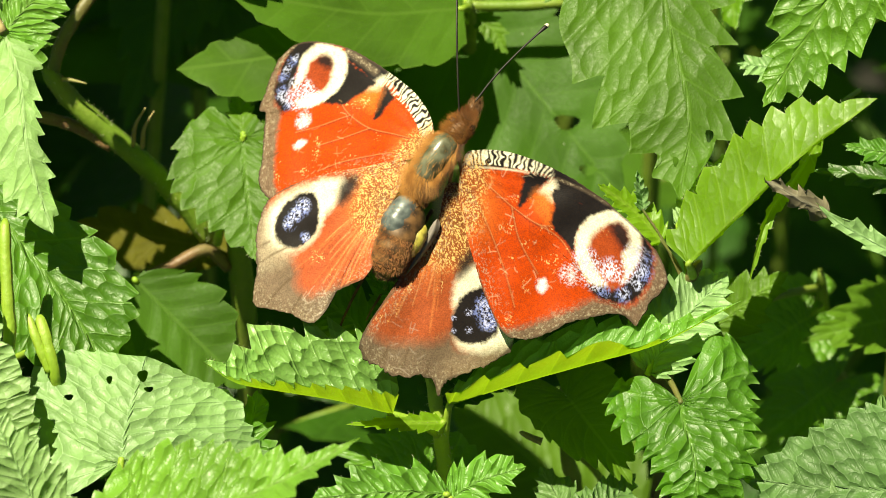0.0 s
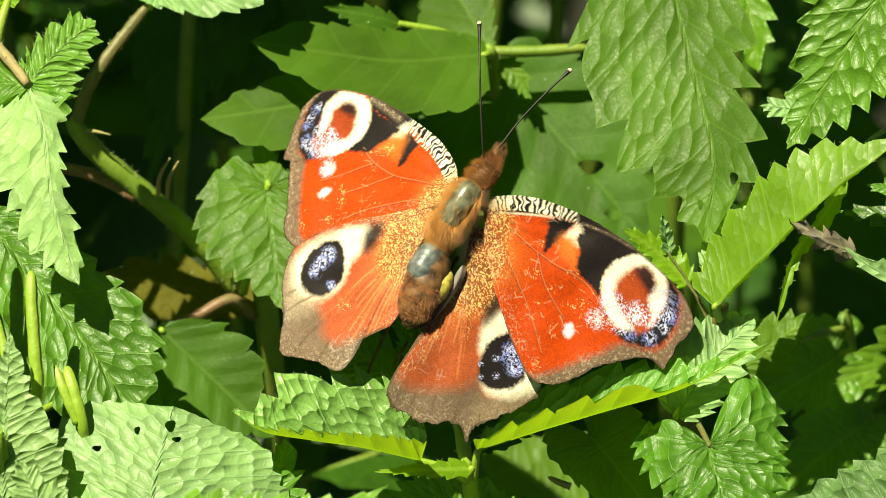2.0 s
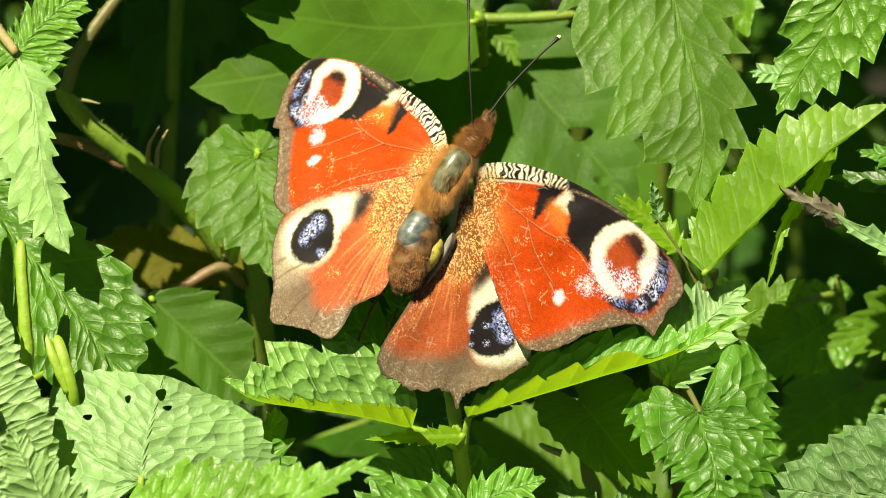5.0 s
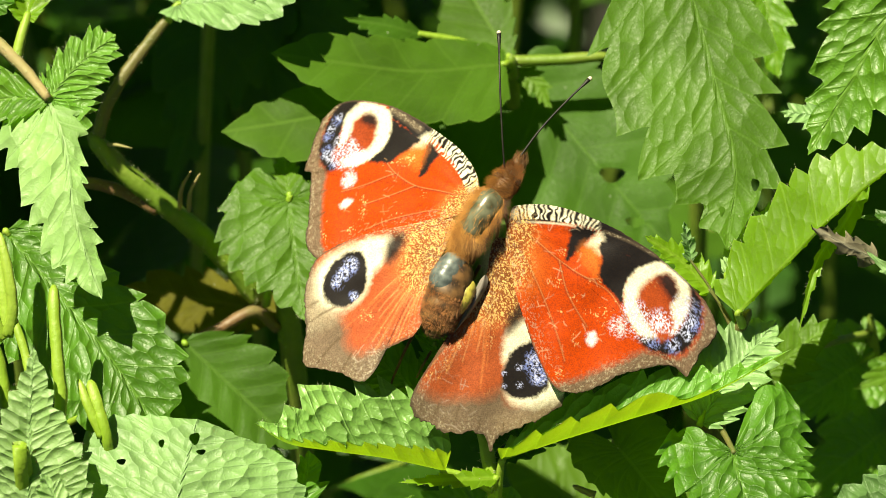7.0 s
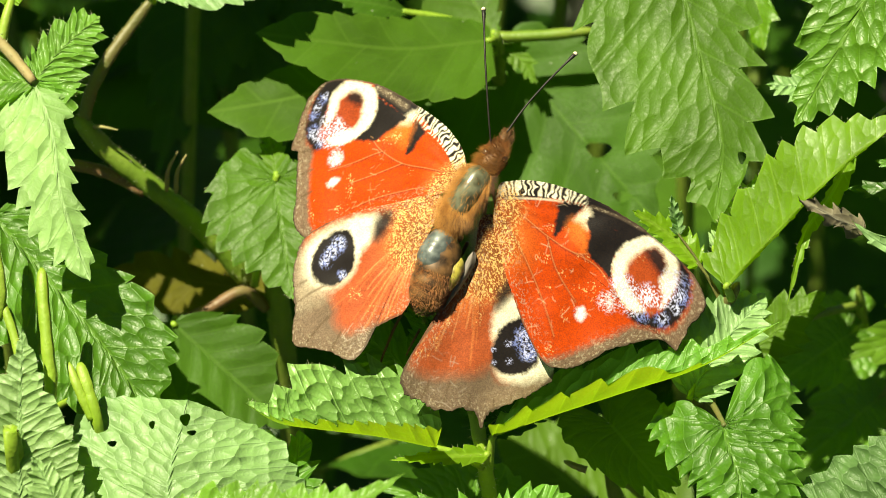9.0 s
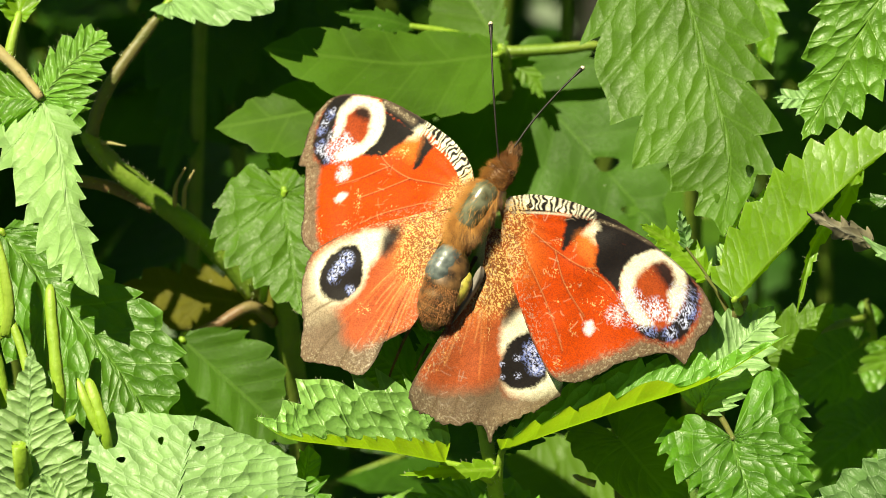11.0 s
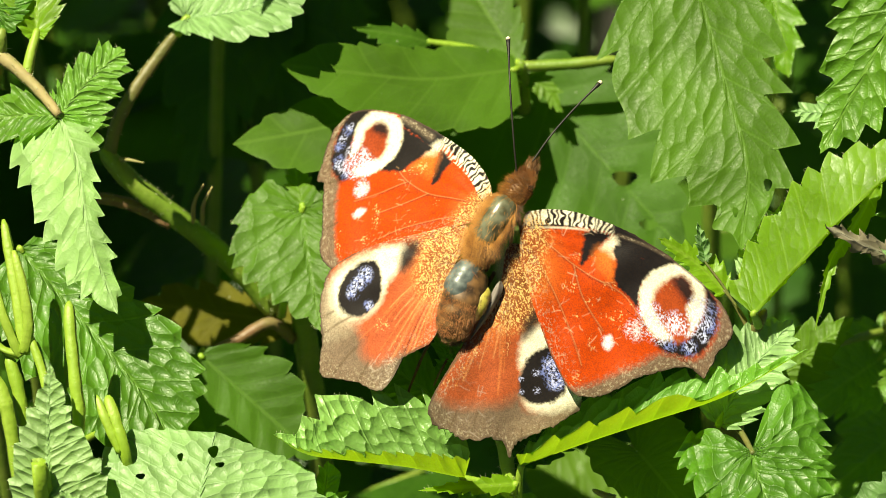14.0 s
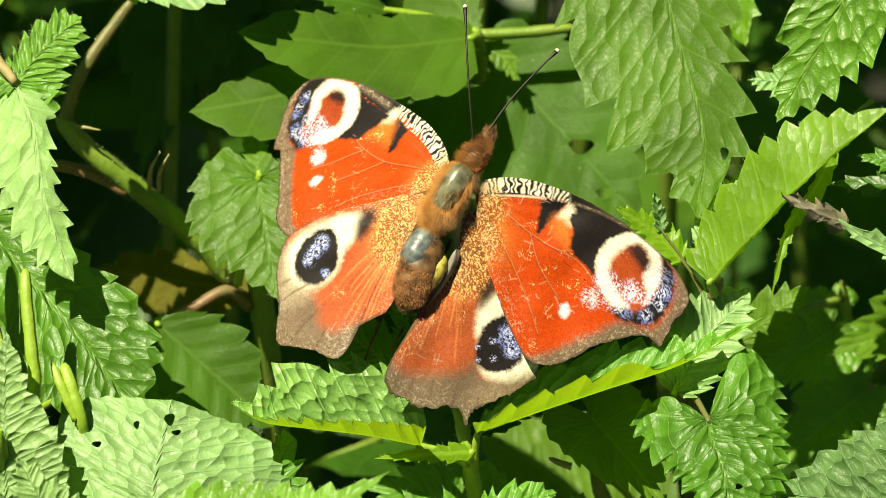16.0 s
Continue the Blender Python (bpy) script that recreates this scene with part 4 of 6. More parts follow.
def hanging_back_plant():
    p = plant("nettle_plant", "tall nettle with a coarsely toothed hanging leaf", (39.3, 27.7, -70.0))
    stalk(p, "stem", [(29.9, 54.2, -14.0), (32.0, 46.4, -30.0), (35.5, 36.7, -52.0), (39.3, 27.7, -70.0)], 1.1, 1.6, STEM, hairs=40, to_ground=True)
    blade(p, [(31.9, 42.3, -16.0), (35.2, 30.4, -13.0), (37.4, 20.9, -10.0), (39.5, 10.8, -7.0), (38.2, -0.1, -5.0)], (6.9, 9.2, 9.8, 8.6, 7.1, 5.1), (10.0, 14.2, 16.7, 15.0, 12.9, 7.7), LIGHT, holes=((42.1, 8.7, 0.54, 0.84), (37.6, 5.1, 0.38, 0.69),), face=(-0.1, 0.3, 0.95), fold=(-0.15, 0.05), teeth=(6, 6), tooth=4.0, puff=0.16, ribs=6, lean=0.95, stem=(31.5, 49.6, -30.0), label="large coarsely toothed hanging leaf", rows=240, across=28, cell=2.4, hook=0.55, seed=32)
    blade(p, [(44.8, 42.5, -40.0), (46.9, 33.3, -38.0), (48.0, 24.4, -36.0)], (2.4, 3.7, 4.1, 3.7, 2.9, 1.8), (4.1, 6.1, 6.9, 6.1, 4.1, 2.3), FRESH, teeth=(5, 5), tooth=2.5, puff=0.25, stem=(36.0, 35.2, -54.0), seed=33)
    return p


def dark_right_plant():
    p = plant("nettle_plant", "nettle with dark glossy quilted leaves", (74.8, 19.2, -30.0))
    stalk(p, "stem", [(68.1, 45.2, 0.0), (70.0, 38.3, -8.0), (72.4, 29.7, -18.0), (74.8, 19.2, -30.0)], 1.1, 1.6, STEM, hairs=40, to_ground=True)
    blade(p, [(65.2, 40.8, 2.0), (58.4, 29.8, 1.0), (53.2, 20.2, -1.0), (48.7, 12.5, -2.0)], (6.8, 9.0, 9.4, 8.3, 6.4, 3.8), (6.0, 7.9, 8.4, 7.4, 5.1, 2.9), GREEN, face=(-0.1, 0.45, 0.88), fold=(0.05, 0.0), teeth=(9, 9), tooth=2.0, puff=0.22, ribs=6, stem=(69.1, 41.8, -4.0), label="dark glossy quilted nettle leaf", seed=30, cell=1.8)
    blade(p, [(55.3, 16.5, -14.0), (51.4, 18.1, -13.0), (45.9, 18.7, -12.0)], (1.2, 2.5, 2.9, 2.6, 1.9, 0.9), (1.2, 2.5, 2.9, 2.6, 1.9, 0.9), PALE, teeth=(5, 5), tooth=1.5, puff=0.25, stem=(72.4, 29.7, -18.0), seed=31)
    # withered, curled leaf
    blade(p, [(57.2, -1.5, 4.0), (52.6, 0.6, 7.0), (48.2, 2.9, 8.0)], (1.1, 1.5, 1.5, 1.3, 1.0, 0.7), (1.3, 1.9, 1.9, 1.6, 1.2, 0.7), DEAD, face=(-0.2, 0.5, 0.84), fold=(-0.6, -0.5), teeth=(5, 6), tooth=0.8, puff=0.25, ruffle=0.9, ribs=2, lean=0.3, stem=(58.9, -3.0, 5.0), petiole=0.4, petiole_material=STRAW, label="withered grey-brown curled leaf", seed=52)
    blade(p, [(71.8, 2.2, -2.0), (63.7, 3.8, -4.0), (56.1, 4.3, -6.0)], (3.0, 3.2, 2.9, 2.4, 1.8, 1.1), (2.7, 3.0, 2.6, 2.1, 1.7, 1.1), SHADE_DARK, face=(-0.2, 0.6, 0.77), fold=(0.1, 0.2), teeth=(6, 6), tooth=1.3, puff=0.25, stem=(74.9, 16.9, -30.0), label="dark green leaf with a dried edge", seed=54)
    blade(p, [(72.7, 7.8, -4.0), (66.0, 7.0, -5.0), (60.0, 8.0, -7.0)], (2.6, 3.2, 3.0, 2.6, 1.8, 1.1), (2.3, 2.9, 3.0, 2.6, 1.8, 1.0), GREEN, face=(-0.1, 0.5, 0.86), fold=(0.1, 0.1), teeth=(4, 4), tooth=2.0, puff=0.25, stem=(74.9, 16.9, -30.0), seed=55)
    blade(p, [(71.6, -9.3, 6.0), (59.5, -3.3, 6.0), (55.4, -0.1, 6.0)], (0.6, 1.0, 1.3, 1.5, 1.2, 0.7), (1.0, 1.6, 2.0, 2.2, 1.8, 1.0), PALE, face=(-0.2, 0.5, 0.84), fold=(0.3, 0.5), teeth=(5, 5), tooth=1.2, puff=0.25, ribs=4, ruffle=0.3, stem=(78.0, -22.0, -6.0), label="pale crumpled drying leaf", seed=53)
    blade(p, [(56.7, 8.7, -4.0), (53.2, 2.9, -2.0), (50.1, -1.1, 0.0), (48.3, -6.3, 1.0), (47.1, -11.1, 2.0)], (0.9, 1.5, 1.7, 1.2, 0.8, 0.5), (0.5, 0.8, 0.9, 0.8, 0.6, 0.3), FRESH, face=(0.3, 0.3, 0.9), fold=(0.2, 0.8), teeth=(9, 9), tooth=0.4, puff=0.15, stem=(64.2, 15.8, -22.0), petiole=0.3, label="narrow hanging young leaf", hairs=40, seed=51)
    return p


def low_right_plant():
    p = plant("nettle_plant", "nearby nettle with grey-green quilted leaves", (72.1, -59.1, 0.0))
    stalk(p, "stem", [(69.1, -44.1, 8.0), (70.6, -51.1, 5.0), (72.1, -59.1, 0.0)], 1.2, 1.6, STEM, hairs=40, to_ground=True)
    blade(p, [(71.5, -37.9, 12.0), (62.8, -37.3, 11.0), (54.1, -37.2, 9.0), (46.2, -36.3, 8.0)], (6.6, 7.4, 7.4, 6.6, 4.4, 2.6), (8.8, 10.7, 11.6, 9.4, 6.8, 4.3), GREY, face=(-0.05, 0.45, 0.9), teeth=(9, 9), tooth=1.0, puff=0.42, ribs=6, lean=0.6, stem=(69.3, -44.8, 8.0), label="grey-green quilted nettle leaf", rows=200, across=26, cell=1.9, seed=28)
    leaf(p, (66.7, -46.9, 10.0), (65.0, -25.3, 2.0), 0.46, (0.0, 0.5, 0.86), GREY, teeth=12, depth=0.12, bend=34, fold=(6, 6), puff=0.09, stem=(69.5, -45.9, 8.0))
    return p


def shaded_left_plant():
    """Leaves in the shade behind the bud stalks."""
    p = plant("nettle_plant", "shaded nettle behind the bud stalks", (-60.1, -38.1, -50.0))
    stalk(p, "stem", [(-59.1, 0.9, -14.0), (-59.5, -9.4, -24.0), (-59.7, -22.5, -36.0), (-60.1, -38.1, -50.0)], 1.0, 1.5, STEM, hairs=40, to_ground=True)
    blade(p, [(-59.2, 2.4, -8.0), (-50.9, -6.9, -4.0), (-43.5, -15.6, 0.0), (-37.1, -25.0, 2.0)], (3.8, 5.4, 7.2, 8.9, 9.2, 7.2), (6.0, 8.7, 10.2, 10.6, 9.8, 7.2), GREEN, face=(0.1, 0.42, 0.9), teeth=(10, 10), tooth=1.5, puff=0.38, ribs=7, stem=(-59.3, -3.8, -18.0), label="deep green quilted nettle leaf", seed=16)
    leaf(p, (-43.5, -19.9, -30.0), (-27.3, -28.4, -26.0), 0.5, (-0.1, 0.45, 0.88), DULL, teeth=8, depth=0.12, bend=24, stem=(-59.8, -28.5, -42.0))
    return p


def shaded_back_plant():
    p = plant("nettle_plant", "tall shaded nettle at the back", (-32.8, 30.7, -95.0))
    stalk(p, "stem", [(-30.8, 50.0, -60.0), (-31.8, 40.3, -78.0), (-32.8, 30.7, -95.0)], 1.0, 1.5, STEM, to_ground=True)
    leaf(p, (-33.4, 43.2, -88.0), (-42.4, 8.0, -80.0), 0.34, (0.1, 0.2, 0.97), SHADE_DARK, teeth=9, depth=0.2, bend=20, fold=(6, 6), stem=(-31.8, 40.3, -78.0), label="dark shaded hanging leaf")
    leaf(p, (-29.2, 41.8, -90.0), (-26.0, 12.1, -92.0), 0.4, (0.0, 0.2, 0.97), SHADE_DARK, teeth=9, depth=0.2, bend=20, stem=(-31.9, 38.7, -80.0))
    # added top stem and leaves, out of view, that block sun from the lower ones
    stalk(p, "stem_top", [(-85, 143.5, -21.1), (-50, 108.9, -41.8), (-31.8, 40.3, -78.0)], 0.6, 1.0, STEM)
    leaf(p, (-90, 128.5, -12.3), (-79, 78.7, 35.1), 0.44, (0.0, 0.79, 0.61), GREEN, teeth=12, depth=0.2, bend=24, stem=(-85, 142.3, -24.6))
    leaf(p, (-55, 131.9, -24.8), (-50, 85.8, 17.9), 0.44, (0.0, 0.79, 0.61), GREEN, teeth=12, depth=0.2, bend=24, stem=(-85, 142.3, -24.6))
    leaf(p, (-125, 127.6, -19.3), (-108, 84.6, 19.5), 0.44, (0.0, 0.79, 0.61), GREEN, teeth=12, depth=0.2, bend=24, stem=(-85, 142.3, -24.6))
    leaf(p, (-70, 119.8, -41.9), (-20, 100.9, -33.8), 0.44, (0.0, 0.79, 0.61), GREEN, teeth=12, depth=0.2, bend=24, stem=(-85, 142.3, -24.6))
    leaf(p, (-27.4, 42.4, -92.0), (-7.2, 27.4, -98.0), 0.4, (0.0, 0.4, 0.9), SHADE_DARK, teeth=9, depth=0.2, bend=20, stem=(-31.9, 38.7, -80.0))
    return p


def shaded_low_plant():
    """Darker leaves low down, seen through the gaps."""
    p = plant("nettle_plant", "low shaded nettle seen between the leaves", (28.4, -60.0, -60.0))
    stalk(p, "stem", [(24.0, -25.0, -20.0), (24.9, -36.2, -24.0), (28.4, -60.0, -60.0)], 1.0, 1.5, STEM, to_ground=True)
    blade(p, [(36.4, -52.2, -66.0), (23.3, -41.5, -68.0), (9.3, -29.9, -70.0)], (5.1, 11.2, 13.7, 12.9, 9.4, 5.1), (5.1, 11.2, 13.7, 12.9, 9.4, 5.1), LIGHT, face=(0.0, 0.5, 0.86), teeth=(8, 8), tooth=1.3, puff=0.25, stem=(24.7, -34.6, -23.0), label="shaded broad leaf", seed=24)
    leaf(p, (23.5, -26.8, -11.0), (32.8, -38.7, -6.0), 0.5, (0.1, 0.5, 0.86), LIGHT, teeth=9, depth=0.14, bend=24, stem=(24.5, -32.2, -22.0))
    return p


def shaded_right_plant():
    p = plant("nettle_plant", "shaded nettle with broad dark leaves", (70.9, -48.6, -75.0))
    stalk(p, "stem", [(61.8, -9.7, -42.0), (64.2, -21.6, -52.0), (70.9, -48.6, -75.0)], 1.0, 1.5, STEM, to_ground=True)
    blade(p, [(42.0, -20.2, -20.0), (47.3, -15.2, -18.0), (54.3, -9.6, -16.0)], (1.6, 3.9, 4.8, 4.8, 3.5, 1.9), (1.6, 3.5, 4.5, 4.5, 3.5, 1.9), LIGHT, teeth=(6, 6), tooth=1.7, puff=0.2, stem=(62.2, -12.2, -44.0), petiole_material=STEM, seed=29)
    leaf(p, (61.2, -16.3, -44.0), (46.1, -26.0, -40.0), 0.42, (0.1, 0.4, 0.9), GREEN, teeth=8, depth=0.16, bend=24, stem=(62.7, -14.7, -46.0))
    leaf(p, (65.2, -26.5, -50.0), (50.7, -37.8, -46.0), 0.42, (0.1, 0.4, 0.9), GREEN, teeth=8, depth=0.16, bend=24, stem=(64.6, -23.3, -53.0))
    leaf(p, (73.8, -16.2, -40.0), (58.4, -20.0, -34.0), 0.42, (0.1, 0.45, 0.9), LIGHT, teeth=8, depth=0.16, bend=24, stem=(63.2, -16.5, -48.0))
    return p


for make in (arching_stem_plant, hanging_leaf_plant, bud_stalk_plant, front_left_plant, perch_plant, right_plant, back_plant, hanging_back_plant,
             dark_right_plant, low_right_plant, shaded_left_plant, shaded_back_plant, shaded_low_plant, shaded_right_plant):
    make()


# ---- the rest of the nettle bed, round and behind ----
def bed_nettle(seed, height, lowest=0.16):
    rng = random.Random(seed)
    e = tagged(new("nettle_plant"), "nettle in the shaded thicket", "plant", "nettles of the thicket")
    pts = [Vector((rng.uniform(-1, 1) * 0.012 * k, rng.uniform(-1, 1) * 0.012 * k, height * k / 4)) for k in range(5)]
    pts[0] = Vector((0, 0, -0.01))
    path = smooth_path(pts, 5)
    v, f = tube(path, [0.0018 - 0.0009 * i / len(path) for i in range(len(path))], 6)
    mesh_object("stem", v, f, STEM, e)
    turn = rng.random() * 6.28
    z = height
    ln = 0.030
    while z > lowest:
        k = min(len(path) - 1, int(z / height * (len(path) - 1)))
        for side in (0, math.pi):
            a = turn + side + rng.uniform(-0.3, 0.3)
            length = ln * rng.uniform(0.85, 1.15)
            lv, lf, uv = leaf_grid(length, length * rng.uniform(0.34, 0.42), 9, 0.2, rng.uniform(15, 45), (rng.uniform(4, 16), rng.uniform(4, 16)), per_tooth=3, across=3, seed=rng.randrange(99))
            # mostly the darkened leaf colour, which stands in for thicket shade
            ob = mesh_object("leaf", lv, lf, SHADE_DARK if rng.random() < 0.85 else DULL, e, uvs=uv)
            out = Vector((math.cos(a), math.sin(a), 0))
            gap = 0.006 + ln * 0.2
            base = path[k] + out * gap + Vector((0, 0, 0.004))
            y = (out + Vector((0, 0, rng.uniform(-0.75, -0.1)))).normalized()
            zz = (Vector((0, 0, 1)) - y * y.z).normalized()
            m = Matrix((y.cross(zz), y, zz)).transposed().to_4x4()
            m.translation = base
            ob.matrix_basis = m
            pv, pf = tube([m.inverted() @ path[k], Vector((0, 0.02 * length, 0.0005))], [0.0006, 0.0005], 5)
            mesh_object("petiole", pv, pf, STEM, ob)
        turn += math.pi / 2
        z -= rng.uniform(0.032, 0.045)
        ln = min(0.062, ln + 0.007)
    return e


def thicket():
    rng = random.Random(11)
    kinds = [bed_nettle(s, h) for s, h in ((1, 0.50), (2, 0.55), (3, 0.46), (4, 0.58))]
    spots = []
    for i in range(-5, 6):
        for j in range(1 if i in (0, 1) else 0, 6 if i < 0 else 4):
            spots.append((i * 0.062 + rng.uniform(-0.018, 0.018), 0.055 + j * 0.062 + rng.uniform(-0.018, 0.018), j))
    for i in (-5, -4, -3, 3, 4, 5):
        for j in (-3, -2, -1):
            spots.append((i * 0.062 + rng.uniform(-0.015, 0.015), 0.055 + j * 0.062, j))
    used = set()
    # added tall nettles and tops above the view, placed to shade the background
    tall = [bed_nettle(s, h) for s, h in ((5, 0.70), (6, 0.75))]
    shade_crown = bed_nettle(7, 0.71, 0.645)
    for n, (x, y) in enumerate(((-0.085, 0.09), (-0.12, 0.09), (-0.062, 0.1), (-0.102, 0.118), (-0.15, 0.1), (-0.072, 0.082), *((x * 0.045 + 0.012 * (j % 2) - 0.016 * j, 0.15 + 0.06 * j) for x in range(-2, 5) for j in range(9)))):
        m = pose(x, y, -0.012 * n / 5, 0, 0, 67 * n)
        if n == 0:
            shade_crown.matrix_basis = m
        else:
            copy_thing(shade_crown, m)
    # spots of the added tall nettles that keep sun off the back left
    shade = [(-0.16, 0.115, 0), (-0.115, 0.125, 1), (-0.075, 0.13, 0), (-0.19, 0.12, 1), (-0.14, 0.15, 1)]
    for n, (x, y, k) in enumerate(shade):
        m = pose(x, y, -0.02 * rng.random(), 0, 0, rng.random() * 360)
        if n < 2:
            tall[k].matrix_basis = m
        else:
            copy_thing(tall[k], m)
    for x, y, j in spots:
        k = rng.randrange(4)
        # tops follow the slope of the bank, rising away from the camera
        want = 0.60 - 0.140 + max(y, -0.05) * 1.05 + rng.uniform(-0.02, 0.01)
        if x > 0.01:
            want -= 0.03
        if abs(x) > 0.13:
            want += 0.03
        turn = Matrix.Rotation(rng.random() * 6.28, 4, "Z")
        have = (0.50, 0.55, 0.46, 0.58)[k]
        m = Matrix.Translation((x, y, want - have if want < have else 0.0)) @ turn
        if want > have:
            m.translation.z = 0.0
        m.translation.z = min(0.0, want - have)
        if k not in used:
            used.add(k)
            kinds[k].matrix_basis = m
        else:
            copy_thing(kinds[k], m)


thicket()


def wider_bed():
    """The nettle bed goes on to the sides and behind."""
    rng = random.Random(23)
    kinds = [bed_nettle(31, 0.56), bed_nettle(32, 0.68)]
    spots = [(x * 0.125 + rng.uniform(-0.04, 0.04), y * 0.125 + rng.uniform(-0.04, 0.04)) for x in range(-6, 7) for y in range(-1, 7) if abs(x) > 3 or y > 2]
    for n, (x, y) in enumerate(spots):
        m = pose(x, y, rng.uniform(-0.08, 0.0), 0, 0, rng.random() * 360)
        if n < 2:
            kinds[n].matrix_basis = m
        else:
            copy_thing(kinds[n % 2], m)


wider_bed()


# ---- the butterfly ----
def wing_noise(x, y, scale, seed):
    """Smooth value noise, 0 to 1."""
    x, y = x * scale + seed * 17.3, y * scale + seed * 9.1
    xi, yi = np.floor(x), np.floor(y)
    fx, fy = x - xi, y - yi
    fx, fy = fx * fx * (3 - 2 * fx), fy * fy * (3 - 2 * fy)

    def h(a, b):
        v = np.sin(a * 127.1 + b * 311.7 + seed * 74.7) * 43758.5453
        return v - np.floor(v)
    return (h(xi, yi) * (1 - fx) + h(xi + 1, yi) * fx) * (1 - fy) + (h(xi, yi + 1) * (1 - fx) + h(xi + 1, yi + 1) * fx) * fy


def off_line(x, y, line):
    """Distance to a line, and how far along it (0 to 1) the nearest place is."""
    best, where = np.full(x.shape, 1e9), np.zeros(x.shape)
    for i in range(len(line) - 1):
        ax, ay = line[i]
        dx, dy = line[i + 1] - line[i]
        t = np.clip(((x - ax) * dx + (y - ay) * dy) / (dx * dx + dy * dy + 1e-12), 0, 1)
        d = np.hypot(x - ax - t * dx, y - ay - t * dy)
        near = d < best
        best, where = np.where(near, d, best), np.where(near, (i + t) / (len(line) - 1), where)
    return best, where


def inside(x, y, ring):
    """Signed distance to a closed ring, positive inside."""
    d, _ = off_line(x, y, np.vstack([ring, ring[:1]]))
    odd = np.zeros(x.shape, bool)
    for i in range(len(ring)):
        ax, ay = ring[i - 1]
        bx, by = ring[i]
        cross = (ay > y) != (by > y)
        odd ^= cross & (x < (bx - ax) * (y - ay) / (by - ay + 1e-12) + ax)
    return np.where(odd, d, -d)


RED = (0.54, 0.055, 0.004)
ORANGE = (0.72, 0.20, 0.035)
CREAM = (0.95, 0.88, 0.68)
INK = (0.012, 0.010, 0.011)
TAN = (0.17, 0.125, 0.085)
BRICK = (0.33, 0.050, 0.014)
LILAC = (0.80, 0.77, 0.95)
BLUE = (0.20, 0.25, 0.62)
GOLD = (0.82, 0.50, 0.18)
UMBER = (0.10, 0.060, 0.030)


class Scales:
    """The colours of a wing's scales, laid on layer by layer over points (x, y) in millimetres."""

    def __init__(self, x, y, ground, seed):
        self.x, self.y, self.seed = x, y, seed
        self.c = np.tile(np.array(ground, float), (len(x), 1))
        self.wob = (wing_noise(x, y, 2.2, seed) - 0.5) * 0.35 + (wing_noise(x, y, 7.0, seed + 1) - 0.5) * 0.22

    def lay(self, colour, mask):
        m = np.clip(mask, 0, 1)[:, None]
        self.c = self.c * (1 - m) + np.array(colour) * m

    def patch(self, colour, points, soft=0.22, amount=1.0, ragged=1.0, speck=0.0):
        d = inside(self.x, self.y, rounded(points)) + self.wob * ragged
        m = np.clip(d / soft * 0.5 + 0.5, 0, 1) * amount
        if speck:
            m = m * np.clip((wing_noise(self.x, self.y, 5.5, self.seed + 5) - 1 + speck) * 4, 0, 1)
        self.lay(colour, m)

    def streak(self, colour, points, width, soft=0.12, amount=1.0, taper=False):
        d, t = off_line(self.x, self.y, rounded(points, 6, False))
        w = width * (1 - 0.75 * t) if taper else width
        self.lay(colour, np.clip((w - d) / soft * 0.5 + 0.5, 0, 1) * amount)

    def dust(self, colour, centre, radius, amount, grain=6.0):
        d = np.hypot(self.x - centre[0], self.y - centre[1]) / radius
        n = wing_noise(self.x, self.y, grain, self.seed + 9) * 0.6 + wing_noise(self.x, self.y, grain * 2.1, self.seed + 10) * 0.4
        self.lay(colour, np.clip((n - 0.50) * 10, 0, 1) * np.clip(2.2 - 2.2 * d, 0, 1) * amount)

    def bars(self, colour, points, width, count, soft=0.3):
        """Cross bars along a band, as on the leading edge."""
        line = rounded(points, 8, False)
        d, t = off_line(self.x, self.y, line)
        ph = t * count + (wing_noise(self.x, self.y, 1.6, self.seed + 3) - 0.5) * 1.1
        b = np.clip(np.sin(ph * 2 * np.pi) / soft * 0.5 + 0.42, 0, 1)
        self.lay(colour, b * np.clip((width - d) / 0.15, 0, 1))

    def scratches(self, colour, centre, radius, count, seed):
        rng = np.random.RandomState(seed)
        for _ in range(count):
            a, r = rng.rand() * 6.28, radius * math.sqrt(rng.rand())
            p = np.array(centre) + r * np.array([math.cos(a), math.sin(a)])
            b = rng.rand() * 6.28
            ln = rng.uniform(0.3, 1.6)
            e = p + ln * np.array([math.cos(b), math.sin(b)])
            mid = (p + e) / 2 + rng.uniform(-0.12, 0.12, 2)
            self.streak(colour, [p, mid, e], rng.uniform(0.008, 0.03), 0.10, rng.uniform(0.2, 0.7))


